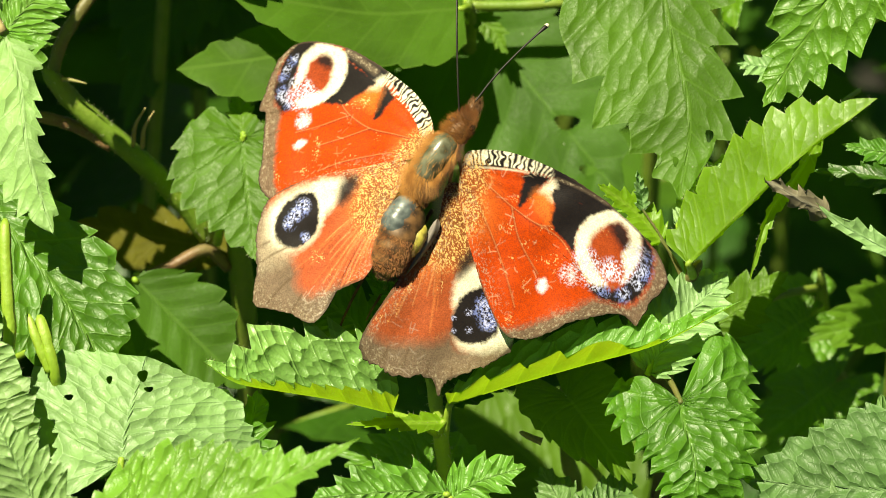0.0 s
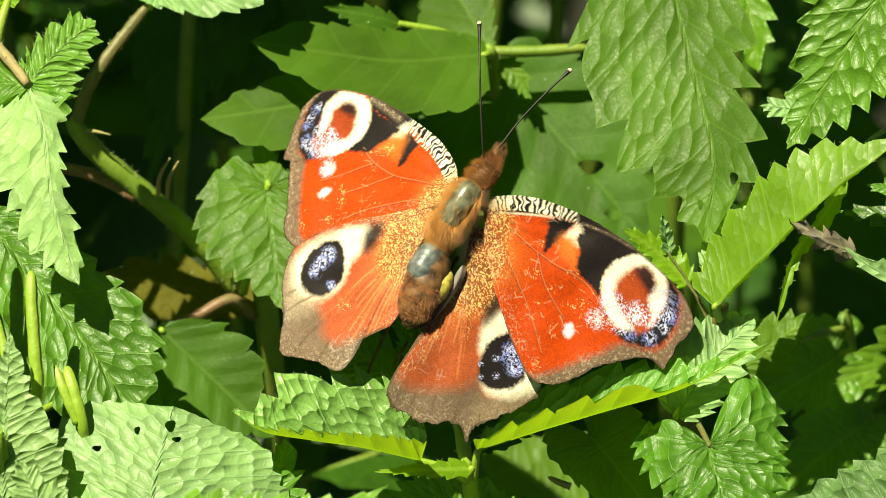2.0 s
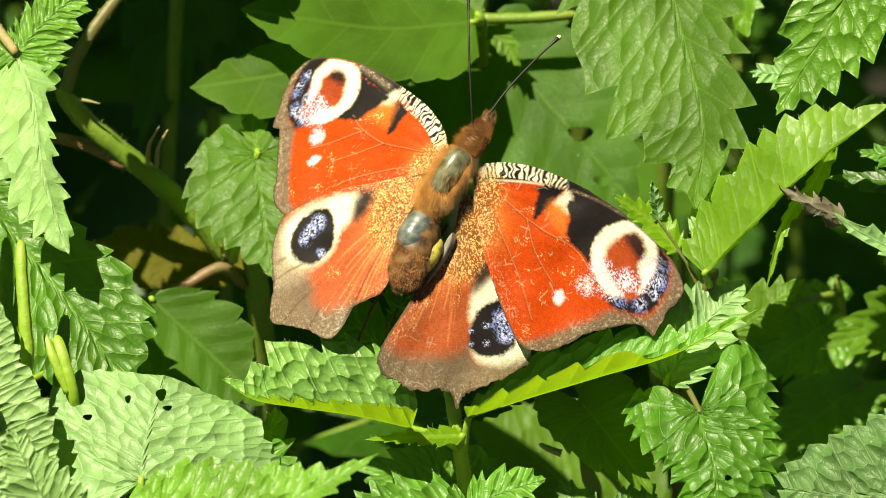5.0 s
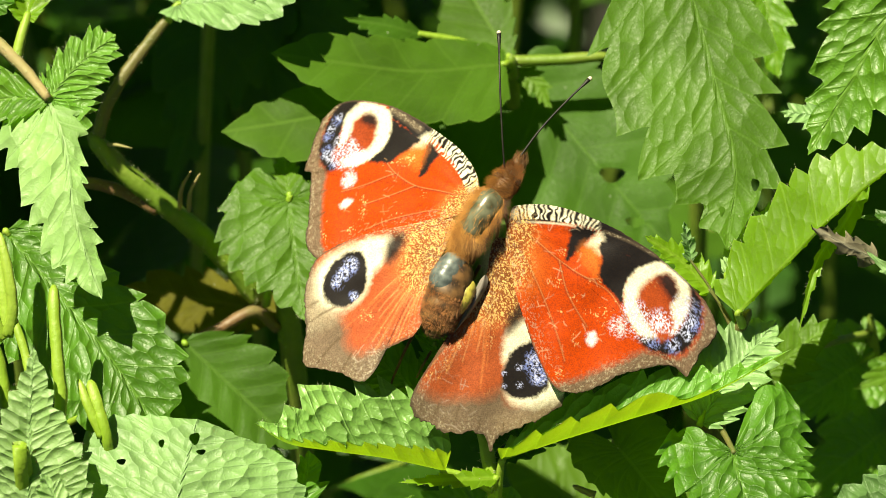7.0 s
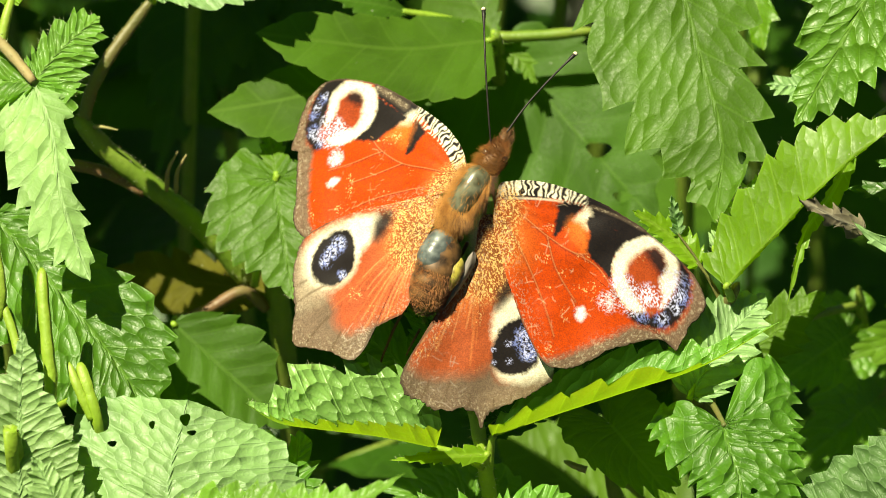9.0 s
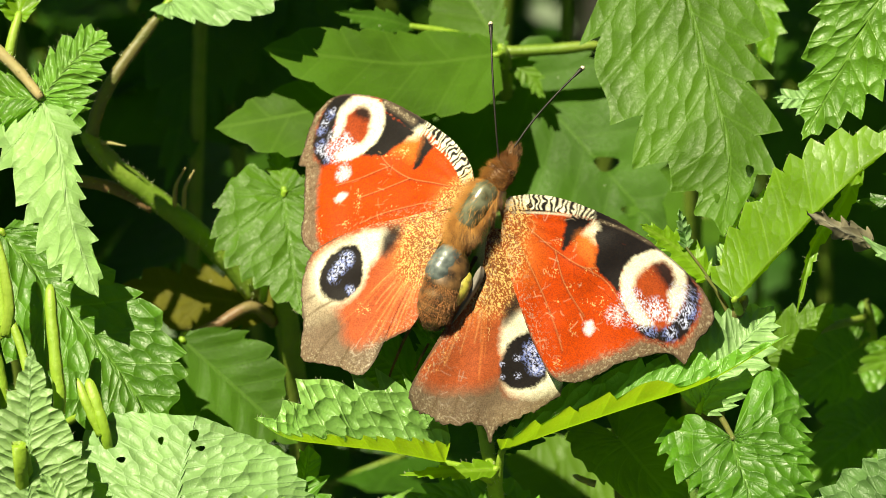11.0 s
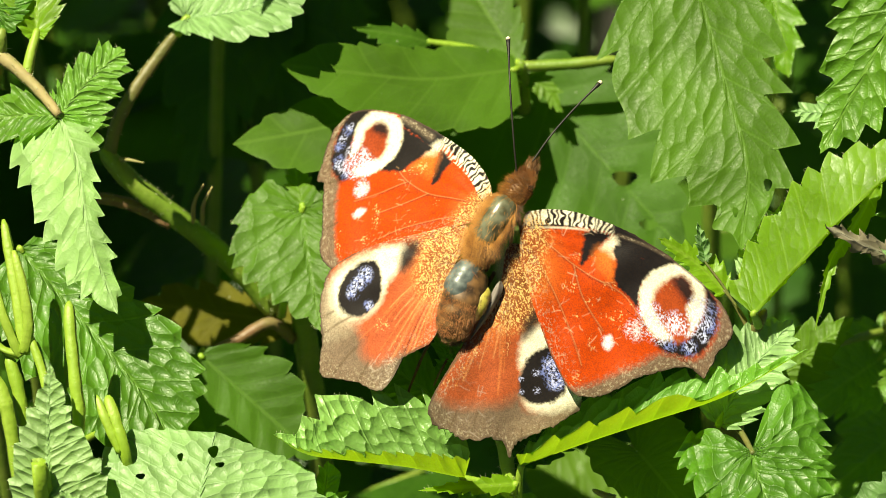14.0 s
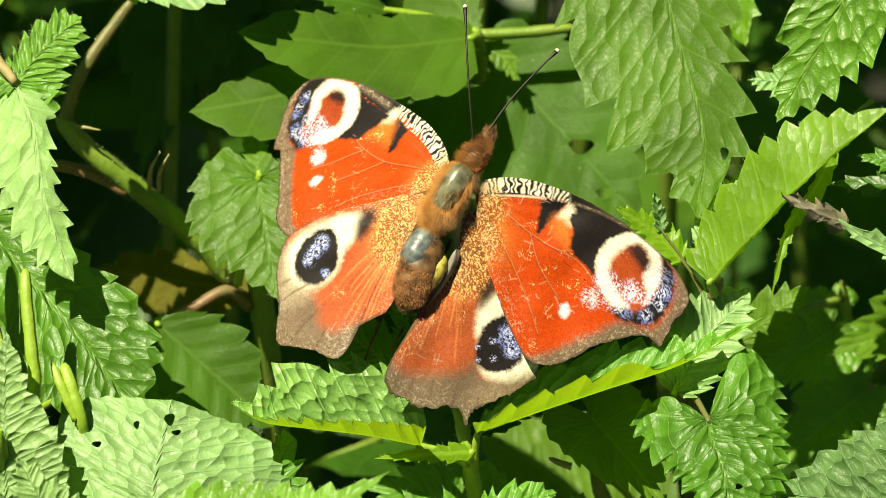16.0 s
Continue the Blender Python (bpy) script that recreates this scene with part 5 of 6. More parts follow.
def wing_material():
    m, nodes, links, bsdf = shader("scaly_wing")
    col = nodes.new("ShaderNodeVertexColor")
    col.layer_name = "scales"
    co = nodes.new("ShaderNodeTexCoord")
    grain = texture(nodes, links, "ShaderNodeTexNoise", co.outputs["Object"], 5200.0, 2.0)
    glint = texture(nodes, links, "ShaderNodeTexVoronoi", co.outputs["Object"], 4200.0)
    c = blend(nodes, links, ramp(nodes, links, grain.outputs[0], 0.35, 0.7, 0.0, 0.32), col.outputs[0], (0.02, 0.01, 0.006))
    # tiny scale glints painted into the base colour as warm white spots
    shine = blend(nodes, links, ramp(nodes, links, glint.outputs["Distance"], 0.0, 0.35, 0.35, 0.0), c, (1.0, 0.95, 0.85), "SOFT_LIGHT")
    links.new(shine, bsdf.inputs["Base Color"])
    links.new(ramp(nodes, links, grain.outputs[0], 0.3, 0.7, 0.42, 0.68), bsdf.inputs["Roughness"])
    bsdf.inputs["Specular IOR Level"].default_value = 0.16
    bsdf.inputs["Sheen Weight"].default_value = 0.0
    bump = nodes.new("ShaderNodeBump")
    bump.inputs["Strength"].default_value, bump.inputs["Distance"].default_value = 0.35, 0.00006
    links.new(grain.outputs[0], bump.inputs["Height"])
    links.new(bump.outputs[0], bsdf.inputs["Normal"])
    return m


def dark_wing_material():
    m, nodes, links, bsdf = shader("sooty_wing_underside")
    co = nodes.new("ShaderNodeTexCoord")
    n = texture(nodes, links, "ShaderNodeTexNoise", co.outputs["Object"], 900.0, 4.0)
    links.new(blend(nodes, links, n.outputs[0], (0.015, 0.012, 0.010), (0.06, 0.045, 0.035)), bsdf.inputs["Base Color"])
    bsdf.inputs["Roughness"].default_value = 0.7
    return m


def fur_material(name, colour, tip):
    m, nodes, links, bsdf = shader(name)
    co = nodes.new("ShaderNodeTexCoord")
    n = texture(nodes, links, "ShaderNodeTexNoise", co.outputs["Object"], 700.0, 3.0)
    links.new(blend(nodes, links, ramp(nodes, links, n.outputs[0], 0.3, 0.7), colour, tip), bsdf.inputs["Base Color"])
    bsdf.inputs["Roughness"].default_value = 0.55
    bump = nodes.new("ShaderNodeBump")
    bump.inputs["Strength"].default_value, bump.inputs["Distance"].default_value = 0.6, 0.0001
    links.new(n.outputs[0], bump.inputs["Height"])
    links.new(bump.outputs[0], bsdf.inputs["Normal"])
    return m


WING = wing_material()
SOOT = dark_wing_material()
FUR = fur_material("ginger_fur", (0.38, 0.155, 0.030), (0.62, 0.30, 0.072))
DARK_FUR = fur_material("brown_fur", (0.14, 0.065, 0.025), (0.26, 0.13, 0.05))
SHELL = fur_material("grey_green_cuticle", (0.065, 0.062, 0.034), (0.18, 0.185, 0.12))
BELLY = fur_material("brown_abdomen", (0.045, 0.025, 0.012), (0.20, 0.10, 0.035))
YELLOW = fur_material("yellow_flank", (0.50, 0.43, 0.07), (0.12, 0.09, 0.02))
BLACK = fur_material("black_antenna", (0.006, 0.005, 0.004), (0.018, 0.014, 0.01))
IVORY = fur_material("ivory_tip", (0.80, 0.66, 0.48), (0.9, 0.8, 0.6))
EYE = fur_material("brown_eye", (0.06, 0.028, 0.014), (0.10, 0.05, 0.03))
SHELL.node_tree.nodes["Principled BSDF"].inputs["Roughness"].default_value = 0.28
EYE.node_tree.nodes["Principled BSDF"].inputs["Roughness"].default_value = 0.2

RUST = fur_material("rusty_fur", (0.22, 0.075, 0.018), (0.40, 0.16, 0.05))
STEEL = fur_material("blue_grey_cuticle", (0.07, 0.085, 0.085), (0.19, 0.22, 0.21))
STEEL.node_tree.nodes["Principled BSDF"].inputs["Roughness"].default_value = 0.35
GREY_FOLD = fur_material("grey_wing_fold", (0.17, 0.145, 0.125), (0.27, 0.235, 0.205))

BODY = new("butterfly")
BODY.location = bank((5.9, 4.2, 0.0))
tagged(BODY, "worn red butterfly with blue eyespots basking on a nettle", "butterfly")
BODY_INV = Matrix.Translation(-BODY.location)


def wing(name, label, origin, facing, centre, outline, paint, droop, seed, wear=0.10, around=480, rings=190):
    """A wing: a fan of fine rows from near its root to its worn margin, scales above, a sooty sheet below.
    Its plane stands at origin, facing that way (bank millimetres)."""
    edge = rounded(outline, 40)
    seg = np.r_[0, np.cumsum(np.hypot(*np.diff(np.vstack([edge, edge[:1]]), axis=0).T))]
    at = np.linspace(0, seg[-1], around, endpoint=False)
    loop = np.vstack([edge, edge[:1]])
    ring = np.stack([np.interp(at, seg, loop[:, k]) for k in (0, 1)], 1)
    c = np.array(centre, float)
    far = np.hypot(*(ring - c).T)
    frays = (wing_noise(at, at * 0, 0.55, seed) - 0.5) * 2.2 * wear + (wing_noise(at, at * 0, 2.6, seed + 1) - 0.5) * 1.5 * wear
    far_w = np.clip((far - 6) / 6, 0, 1)
    ring = ring + (ring - c) / far[:, None] * (frays * far_w)[:, None] * 2
    k = (np.arange(1, rings + 1) / rings) ** 0.85
    pts = c[None, None, :] + (ring - c)[None, :, :] * k[:, None, None]
    flat = np.vstack([c[None, :], pts.reshape(-1, 2)])
    x, y = flat[:, 0], flat[:, 1]
    # gentle vaulting between the veins, and a droop towards the margin
    d = np.hypot(x - c[0], y - c[1])
    ang = np.arctan2(y - c[1], x - c[0])
    z = 0.10 * np.sin(ang * 16 + seed) * np.clip(d / 12, 0, 1) - droop * (d / 25) ** 2 + (wing_noise(x, y, 0.22, seed + 4) - 0.5) * 0.7 * np.clip(d / 8, 0, 1)
    top = np.stack([x, y, z], 1)
    low_rings = 50
    kk = np.arange(low_rings - 1, 0, -1) / low_rings
    idx = [int(np.argmin(abs(k - v))) for v in kk]
    low = [top[1 + i * around: 1 + (i + 1) * around] - [0, 0, 0.16] for i in idx]
    verts = np.vstack([top] + low + [top[:1] - [0, 0, 0.12]]) * MM
    n_top = len(top)
    j = np.arange(around)
    jn = (j + 1) % around
    faces = [np.stack([0 * j, 1 + j, 1 + jn, 1 + jn], 1)]
    for i in range(rings - 1):
        a, b = 1 + i * around, 1 + (i + 1) * around
        faces.append(np.stack([a + j, b + j, b + jn, a + jn], 1))
    quads = np.vstack(faces[1:])
    low_faces = []
    prev = 1 + (rings - 1) * around
    for i in range(low_rings - 1):
        b = n_top + i * around
        low_faces.append(np.stack([prev + j, b + j, b + jn, prev + jn], 1))
        prev = b
    last = len(verts) - 1
    tri_top = [(0, 1 + int(a), 1 + int(b)) for a, b in zip(j, jn)]
    tri_low = [(last, prev + int(b), prev + int(a)) for a, b in zip(j, jn)]
    me = bpy.data.meshes.new(name)
    low_quads = np.vstack(low_faces)
    me.from_pydata([tuple(v) for v in verts.tolist()], [], tri_top + quads.tolist() + low_quads.tolist() + tri_low)
    me.polygons.foreach_set("use_smooth", [True] * len(me.polygons))
    sc = Scales(x, y, RED, seed)
    paint(sc)
    rgba = np.ones((len(verts), 4), np.float32)
    rgba[:n_top, :3] = np.clip(sc.c, 0, 1)
    layer = me.color_attributes.new("scales", "FLOAT_COLOR", "POINT")
    layer.data.foreach_set("color", rgba.ravel())
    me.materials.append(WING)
    me.materials.append(SOOT)
    mi = np.zeros(len(me.polygons), np.int32)
    mi[len(tri_top) + len(quads):] = 1
    me.polygons.foreach_set("material_index", mi)
    me.update()
    ob = new(name, me)
    ob.parent = BODY
    tagged(ob, label)
    n = Vector(facing).normalized()
    ex = (Vector((1, 0, 0)) - n * n.x).normalized()
    ey = n.cross(ex)
    m = Matrix((bank_dir(ex), bank_dir(ey), bank_dir(n))).transposed().to_4x4()
    m.translation = bank(origin)
    ob.matrix_basis = BODY_INV @ m
    return ob


def paint_fore_a(s):
    """The forewing that lies flat to the sun."""
    out = inside(s.x, s.y, rounded(FORE_A))
    # brown hind margin along the outer edge
    s.patch(TAN, [(27.62, -13.67), (28.97, -16.66), (24.40, -23.39), (7.83, -25.66), (4.09, -23.44), (5.96, -22.69), (8.59, -22.09), (11.60, -20.82), (14.61, -19.69), (16.87, -18.57), (18.38, -18.34), (22.15, -19.07), (24.42, -17.42), (25.57, -14.43), (25.81, -11.43), (26.42, -10.31)], 0.6, 0.95)
    s.patch(ORANGE, [(-0.00, -1.87), (1.87, -1.85), (4.12, -4.82), (4.11, -9.30), (1.86, -10.80), (-0.01, -6.34)], 2.0, 0.5)
    # leading edge: cream and black cross bars, then smoky
    s.patch(INK, [(-0.38, -0.38), (0.53, 1.72), (4.13, 1.90), (9.39, 0.81), (12.78, -0.88), (12.02, -2.38), (8.64, -1.66), (4.13, -1.46), (1.12, -1.56)], 0.2)
    s.bars(CREAM, [(0.75, 0.01), (4.13, 0.10), (7.89, -0.47), (10.89, -1.57), (12.55, -2.38)], 1.15, 21)
    s.streak(CREAM, [(0.75, -1.34), (4.13, -1.39), (7.88, -1.74), (10.14, -2.40)], 0.10, 0.15, 0.8)
    s.patch(INK, [(11.95, -0.14), (15.57, -1.24), (20.32, -3.98), (23.41, -6.95), (22.50, -8.01), (20.68, -7.27), (18.42, -6.68), (15.40, -5.95), (12.39, -4.18)], 0.25)
    s.streak(TAN, [(12.40, -2.53), (16.16, -4.00), (19.18, -5.63)], 0.12, 0.25, 0.8)
    # the two black patches and the cream between them
    s.patch(INK, [(8.03, -1.96), (11.27, -2.39), (10.14, -3.89), (8.78, -5.17), (7.35, -6.45), (7.43, -4.80), (7.88, -3.31)], 0.22)
    s.patch(CREAM, [(11.04, -3.14), (12.10, -2.83), (12.24, -4.48), (11.79, -5.67), (10.89, -4.78), (10.14, -4.19)], 0.4)
    s.patch(ORANGE, [(9.83, -4.19), (11.79, -4.78), (11.93, -7.02), (11.48, -8.51), (10.13, -7.03), (9.23, -5.54)], 0.9, 0.75)
    s.patch(INK, [(12.09, -3.88), (15.41, -5.35), (19.55, -6.38), (16.91, -7.74), (15.54, -9.24), (15.01, -10.74), (14.78, -12.23), (13.13, -10.37), (11.78, -8.66), (11.94, -6.27)], 0.22)
    # eyespot
    s.patch(CREAM, [(15.01, -11.86), (15.24, -9.62), (16.53, -7.74), (18.80, -6.61), (21.07, -6.59), (23.33, -8.08), (24.08, -9.57), (23.84, -12.19), (22.92, -14.44), (21.03, -16.69), (19.14, -17.07), (16.88, -15.95), (15.53, -13.87)], 0.25)
    s.patch(INK, [(23.85, -9.20), (25.06, -10.69), (25.65, -12.56), (25.49, -14.80), (24.27, -17.20), (22.53, -18.62), (20.26, -18.70), (18.00, -17.96), (16.88, -16.55), (19.14, -16.54), (21.41, -16.09), (22.92, -14.59), (23.84, -12.56)], 0.35)
    s.patch(BRICK, [(16.74, -11.48), (17.66, -9.60), (19.02, -8.47), (20.68, -8.02), (22.04, -9.21), (22.18, -10.70), (21.42, -12.58), (21.86, -14.82), (21.10, -16.69), (19.52, -16.69), (18.39, -14.83), (17.27, -13.12)], 0.4)
    s.patch((0.45, 0.07, 0.015), [(16.89, -12.60), (17.65, -10.13), (19.17, -9.22), (21.04, -12.20), (21.41, -15.94), (19.52, -16.54), (18.02, -14.46)], 0.8, 0.7)
    s.patch(INK, [(19.62, -8.47), (20.98, -8.17), (22.04, -9.36), (22.18, -11.00), (21.42, -11.30), (20.37, -10.26)], 0.5, 0.95)
    for c, r, a in (([(16.89, -13.86)], 2.2, 1.0), ([(19.75, -14.60)], 1.6, 1.0), ([(22.55, -13.09)], 1.7, 1.0), ([(18.24, -15.95)], 1.5, 1.0), ([(16.14, -12.60)], 1.4, 0.9), ([(21.41, -15.19)], 1.3, 0.9)):
        s.dust(LILAC, c[0], r, a)
    for c, r, a in (([(24.28, -14.58)], 1.7, 1.0), ([(21.55, -17.58)], 1.4, 1.0), ([(18.99, -17.29)], 1.1, 0.9), ([(25.05, -12.56)], 1.0, 0.9)):
        s.dust(BLUE, c[0], r, a, 6.0)
    for c, r, a in (([(23.83, -14.28)], 1.2, 1.0), ([(21.78, -17.36)], 0.9, 1.0), ([(23.52, -16.30)], 0.9, 1.0)):
        s.dust((0.60, 0.64, 0.97), c[0], r, a, 6.0)
    for c, r in (([(16.44, -13.42)], 1.0), ([(17.49, -14.61)], 1.0), ([(19.75, -14.45)], 1.2), ([(22.78, -12.94)], 1.0)):
        s.dust((0.95, 0.93, 1.0), c[0], r, 1.0, 4.0)
    for c, r in (((16.3, -13.2), 2.2), ((17.4, -15.2), 2.2), ((19.8, -14.2), 1.9), ((23.0, -12.0), 1.8), ((22.6, -14.6), 1.7)):
        s.dust((0.70, 0.70, 1.0), c, r, 0.9, 6.0)
    # white spots
    s.patch((0.9, 0.88, 0.92), [(10.41, -15.98), (11.01, -15.83), (11.31, -16.72), (11.00, -17.47), (10.40, -17.47), (10.18, -16.72)], 0.3)
    s.patch((0.9, 0.88, 0.92), [(14.02, -14.47), (14.78, -14.32), (15.07, -15.22), (14.77, -15.96), (14.17, -15.82)], 0.5, 0.8, speck=0.75)
    s.dust(LILAC, [(14.47, -15.07)][0], 1.9, 0.8)
    s.dust(LILAC, [(10.71, -16.57)][0], 1.1, 0.7)
    veins(s, [[(0.75, -1.86), (3.37, -3.93), (6.37, -6.45), (9.75, -8.67), (11.78, -8.89)], [(-0.00, -3.36), (2.61, -7.82), (5.23, -13.76), (7.09, -19.71)], [(6.37, -6.45), (7.49, -10.77), (10.11, -15.23)], [(9.75, -8.67), (13.13, -10.75), (15.38, -14.47)]])
    s.scratches((0.93, 0.66, 0.42), [(5.23, -13.76)][0], 5.5, 18, 5)
    s.scratches((0.93, 0.66, 0.42), [(9.36, -12.26)][0], 6.5, 16, 6)
    s.scratches((0.9, 0.7, 0.5), [(6.00, -4.07)][0], 4.0, 10, 7)
    golden_root(s, [(-0.00, -2.61)][0], 3.8, [(-0.76, -7.09)][0], 4.0)
    margin_dust(s, out)


def paint_fore_b(s):
    """The forewing that slopes away."""
    out = inside(s.x, s.y, rounded(FORE_B))
    s.patch(TAN, [(-23.63, 22.13), (-26.44, 20.75), (-28.25, 16.84), (-30.04, 12.06), (-29.31, 0.53), (-27.36, -3.43), (-23.65, -4.44), (-24.70, -2.45), (-25.47, -0.52), (-25.54, 2.94), (-25.62, 7.29), (-25.11, 9.76), (-25.32, 11.13), (-26.09, 12.24), (-26.15, 15.34), (-25.45, 18.23), (-24.06, 19.59), (-21.72, 20.22)], 0.45, 0.95)
    s.patch(ORANGE, [(0.17, -0.89), (-4.25, 0.79), (-6.03, -0.83), (-4.25, -3.01), (-0.72, -2.74)], 2.0, 0.5)
    s.patch(INK, [(0.17, -0.47), (-0.16, 2.58), (-2.90, 7.80), (-6.93, 11.84), (-8.74, 11.94), (-6.48, 9.11), (-4.24, 5.89), (-2.64, 2.62), (-1.59, -0.39)], 0.2)
    s.bars(CREAM, [(-0.70, 1.47), (-2.28, 4.89), (-4.68, 7.99), (-7.38, 10.67), (-8.74, 11.94)], 1.5, 20)
    s.patch(INK, [(-7.66, 12.31), (-11.31, 16.37), (-14.27, 18.85), (-14.80, 16.37), (-13.32, 14.52), (-11.93, 13.24), (-9.65, 10.74)], 0.25)
    s.streak(TAN, [(-9.47, 12.33), (-11.94, 14.81), (-14.07, 16.85)], 0.4, 0.4, 0.75)
    s.patch(INK, [(-8.10, 10.02), (-6.48, 7.65), (-7.29, 6.51), (-8.54, 5.16), (-9.54, 5.11), (-9.27, 6.75), (-8.73, 8.48)], 0.25)
    s.patch(CREAM, [(-8.20, 11.26), (-8.92, 9.57), (-9.82, 9.49), (-10.92, 10.16), (-9.83, 10.88)], 0.5)
    s.patch(ORANGE, [(-8.56, 9.72), (-8.91, 7.67), (-9.81, 6.56), (-11.27, 7.93), (-12.73, 8.96), (-10.92, 10.33)], 0.9, 0.75)
    s.patch(INK, [(-14.61, 15.87), (-12.39, 13.72), (-9.47, 10.94), (-10.73, 10.10), (-12.55, 9.42), (-14.19, 8.69), (-16.21, 9.10), (-17.87, 10.11), (-15.86, 11.61), (-14.59, 13.68)], 0.25)
    s.patch(CREAM, [(-22.08, 19.44), (-19.38, 19.86), (-16.30, 18.22), (-14.43, 16.26), (-14.41, 13.45), (-15.86, 11.26), (-18.33, 10.07), (-21.39, 10.26), (-22.71, 11.69), (-23.49, 13.50), (-22.60, 16.49), (-23.00, 17.94)], 0.3)
    s.patch(INK, [(-18.92, 20.26), (-22.49, 21.16), (-24.91, 19.58), (-26.17, 16.40), (-26.49, 13.85), (-25.12, 10.64), (-23.25, 10.62), (-23.30, 13.44), (-22.78, 16.28), (-21.88, 18.49)], 0.35)
    s.patch(BRICK, [(-21.47, 15.54), (-20.56, 17.21), (-18.42, 17.63), (-16.83, 16.27), (-16.81, 14.34), (-17.90, 12.38), (-19.93, 11.93), (-23.46, 11.73), (-23.95, 13.37), (-22.57, 14.28)], 0.45)
    s.patch(INK, [(-18.89, 17.59), (-17.49, 17.35), (-16.64, 15.86), (-17.19, 15.15), (-18.49, 15.89), (-19.43, 16.70)], 0.5, 0.95)
    for c, r, a in (([(-21.62, 13.48)], 1.6, 1.0), ([(-20.20, 11.31)], 1.9, 1.0), ([(-22.52, 11.29)], 1.5, 0.9), ([(-22.03, 16.06)], 1.2, 0.9), ([(-20.87, 12.73)], 1.4, 0.9)):
        s.dust(LILAC, c[0], r, a)
    for c, r, a in (([(-25.04, 16.33)], 1.2, 1.0), ([(-25.18, 13.73)], 1.3, 1.0), ([(-23.76, 18.34)], 1.2, 1.0), ([(-23.92, 11.17)], 0.9, 0.9)):
        s.dust(BLUE, c[0], r, a, 6.0)
    for c, r, a in (([(-24.58, 17.17)], 0.9, 1.0), ([(-25.17, 13.29)], 0.9, 1.0), ([(-23.20, 18.71)], 0.7, 1.0)):
        s.dust((0.60, 0.64, 0.97), c[0], r, a, 6.0)
    for c, r in (((-22.3, 12.0), 2.2), ((-20.4, 11.2), 1.8), ((-22.6, 14.6), 1.6), ((-24.0, 12.6), 1.4)):
        s.dust((0.70, 0.70, 1.0), c, r, 0.9, 6.0)
    s.patch((0.9, 0.88, 0.92), [(-22.41, 4.65), (-21.50, 5.08), (-20.57, 4.73), (-20.93, 4.23), (-21.85, 3.89)], 0.35)
    s.patch((0.9, 0.88, 0.92), [(-21.91, 8.15), (-21.09, 8.69), (-20.06, 8.14), (-20.42, 7.37), (-21.53, 7.52)], 0.5, 0.9)
    s.dust(LILAC, [(-21.17, 8.19)][0], 1.7, 0.9)
    veins(s, [[(-0.89, -0.76), (-5.14, 1.29), (-10.07, 3.72), (-13.26, 6.52), (-14.64, 8.48)], [(-10.07, 3.72), (-14.15, 3.60), (-18.71, 3.43)], [(-2.48, -1.99), (-8.71, -0.49), (-14.12, -0.08), (-18.67, -0.26)], [(-13.26, 6.52), (-17.83, 6.37), (-22.44, 6.56)]])
    for line in ([(-27.85, 20.28), (-25.96, 20.43)], [(-27.51, 17.69), (-25.64, 18.28)], [(-28.22, 15.33), (-25.77, 15.58)], [(-28.73, 12.56), (-26.29, 13.17)], [(-27.94, 11.02), (-25.31, 10.87)], [(-27.87, 7.50), (-25.07, 7.74)], [(-27.98, 3.97), (-25.00, 4.17)]):
        s.streak(UMBER, line, 0.13, 0.15, 0.8)
    s.scratches((0.9, 0.5, 0.25), [(-15.97, 3.69)][0], 6.0, 26, 15)
    s.scratches((0.9, 0.5, 0.25), [(-18.65, -1.55)][0], 5.0, 12, 16)
    golden_root(s, [(-0.89, -1.43)][0], 4.0, [(-3.36, -1.74)][0], 3.0)
    margin_dust(s, out)


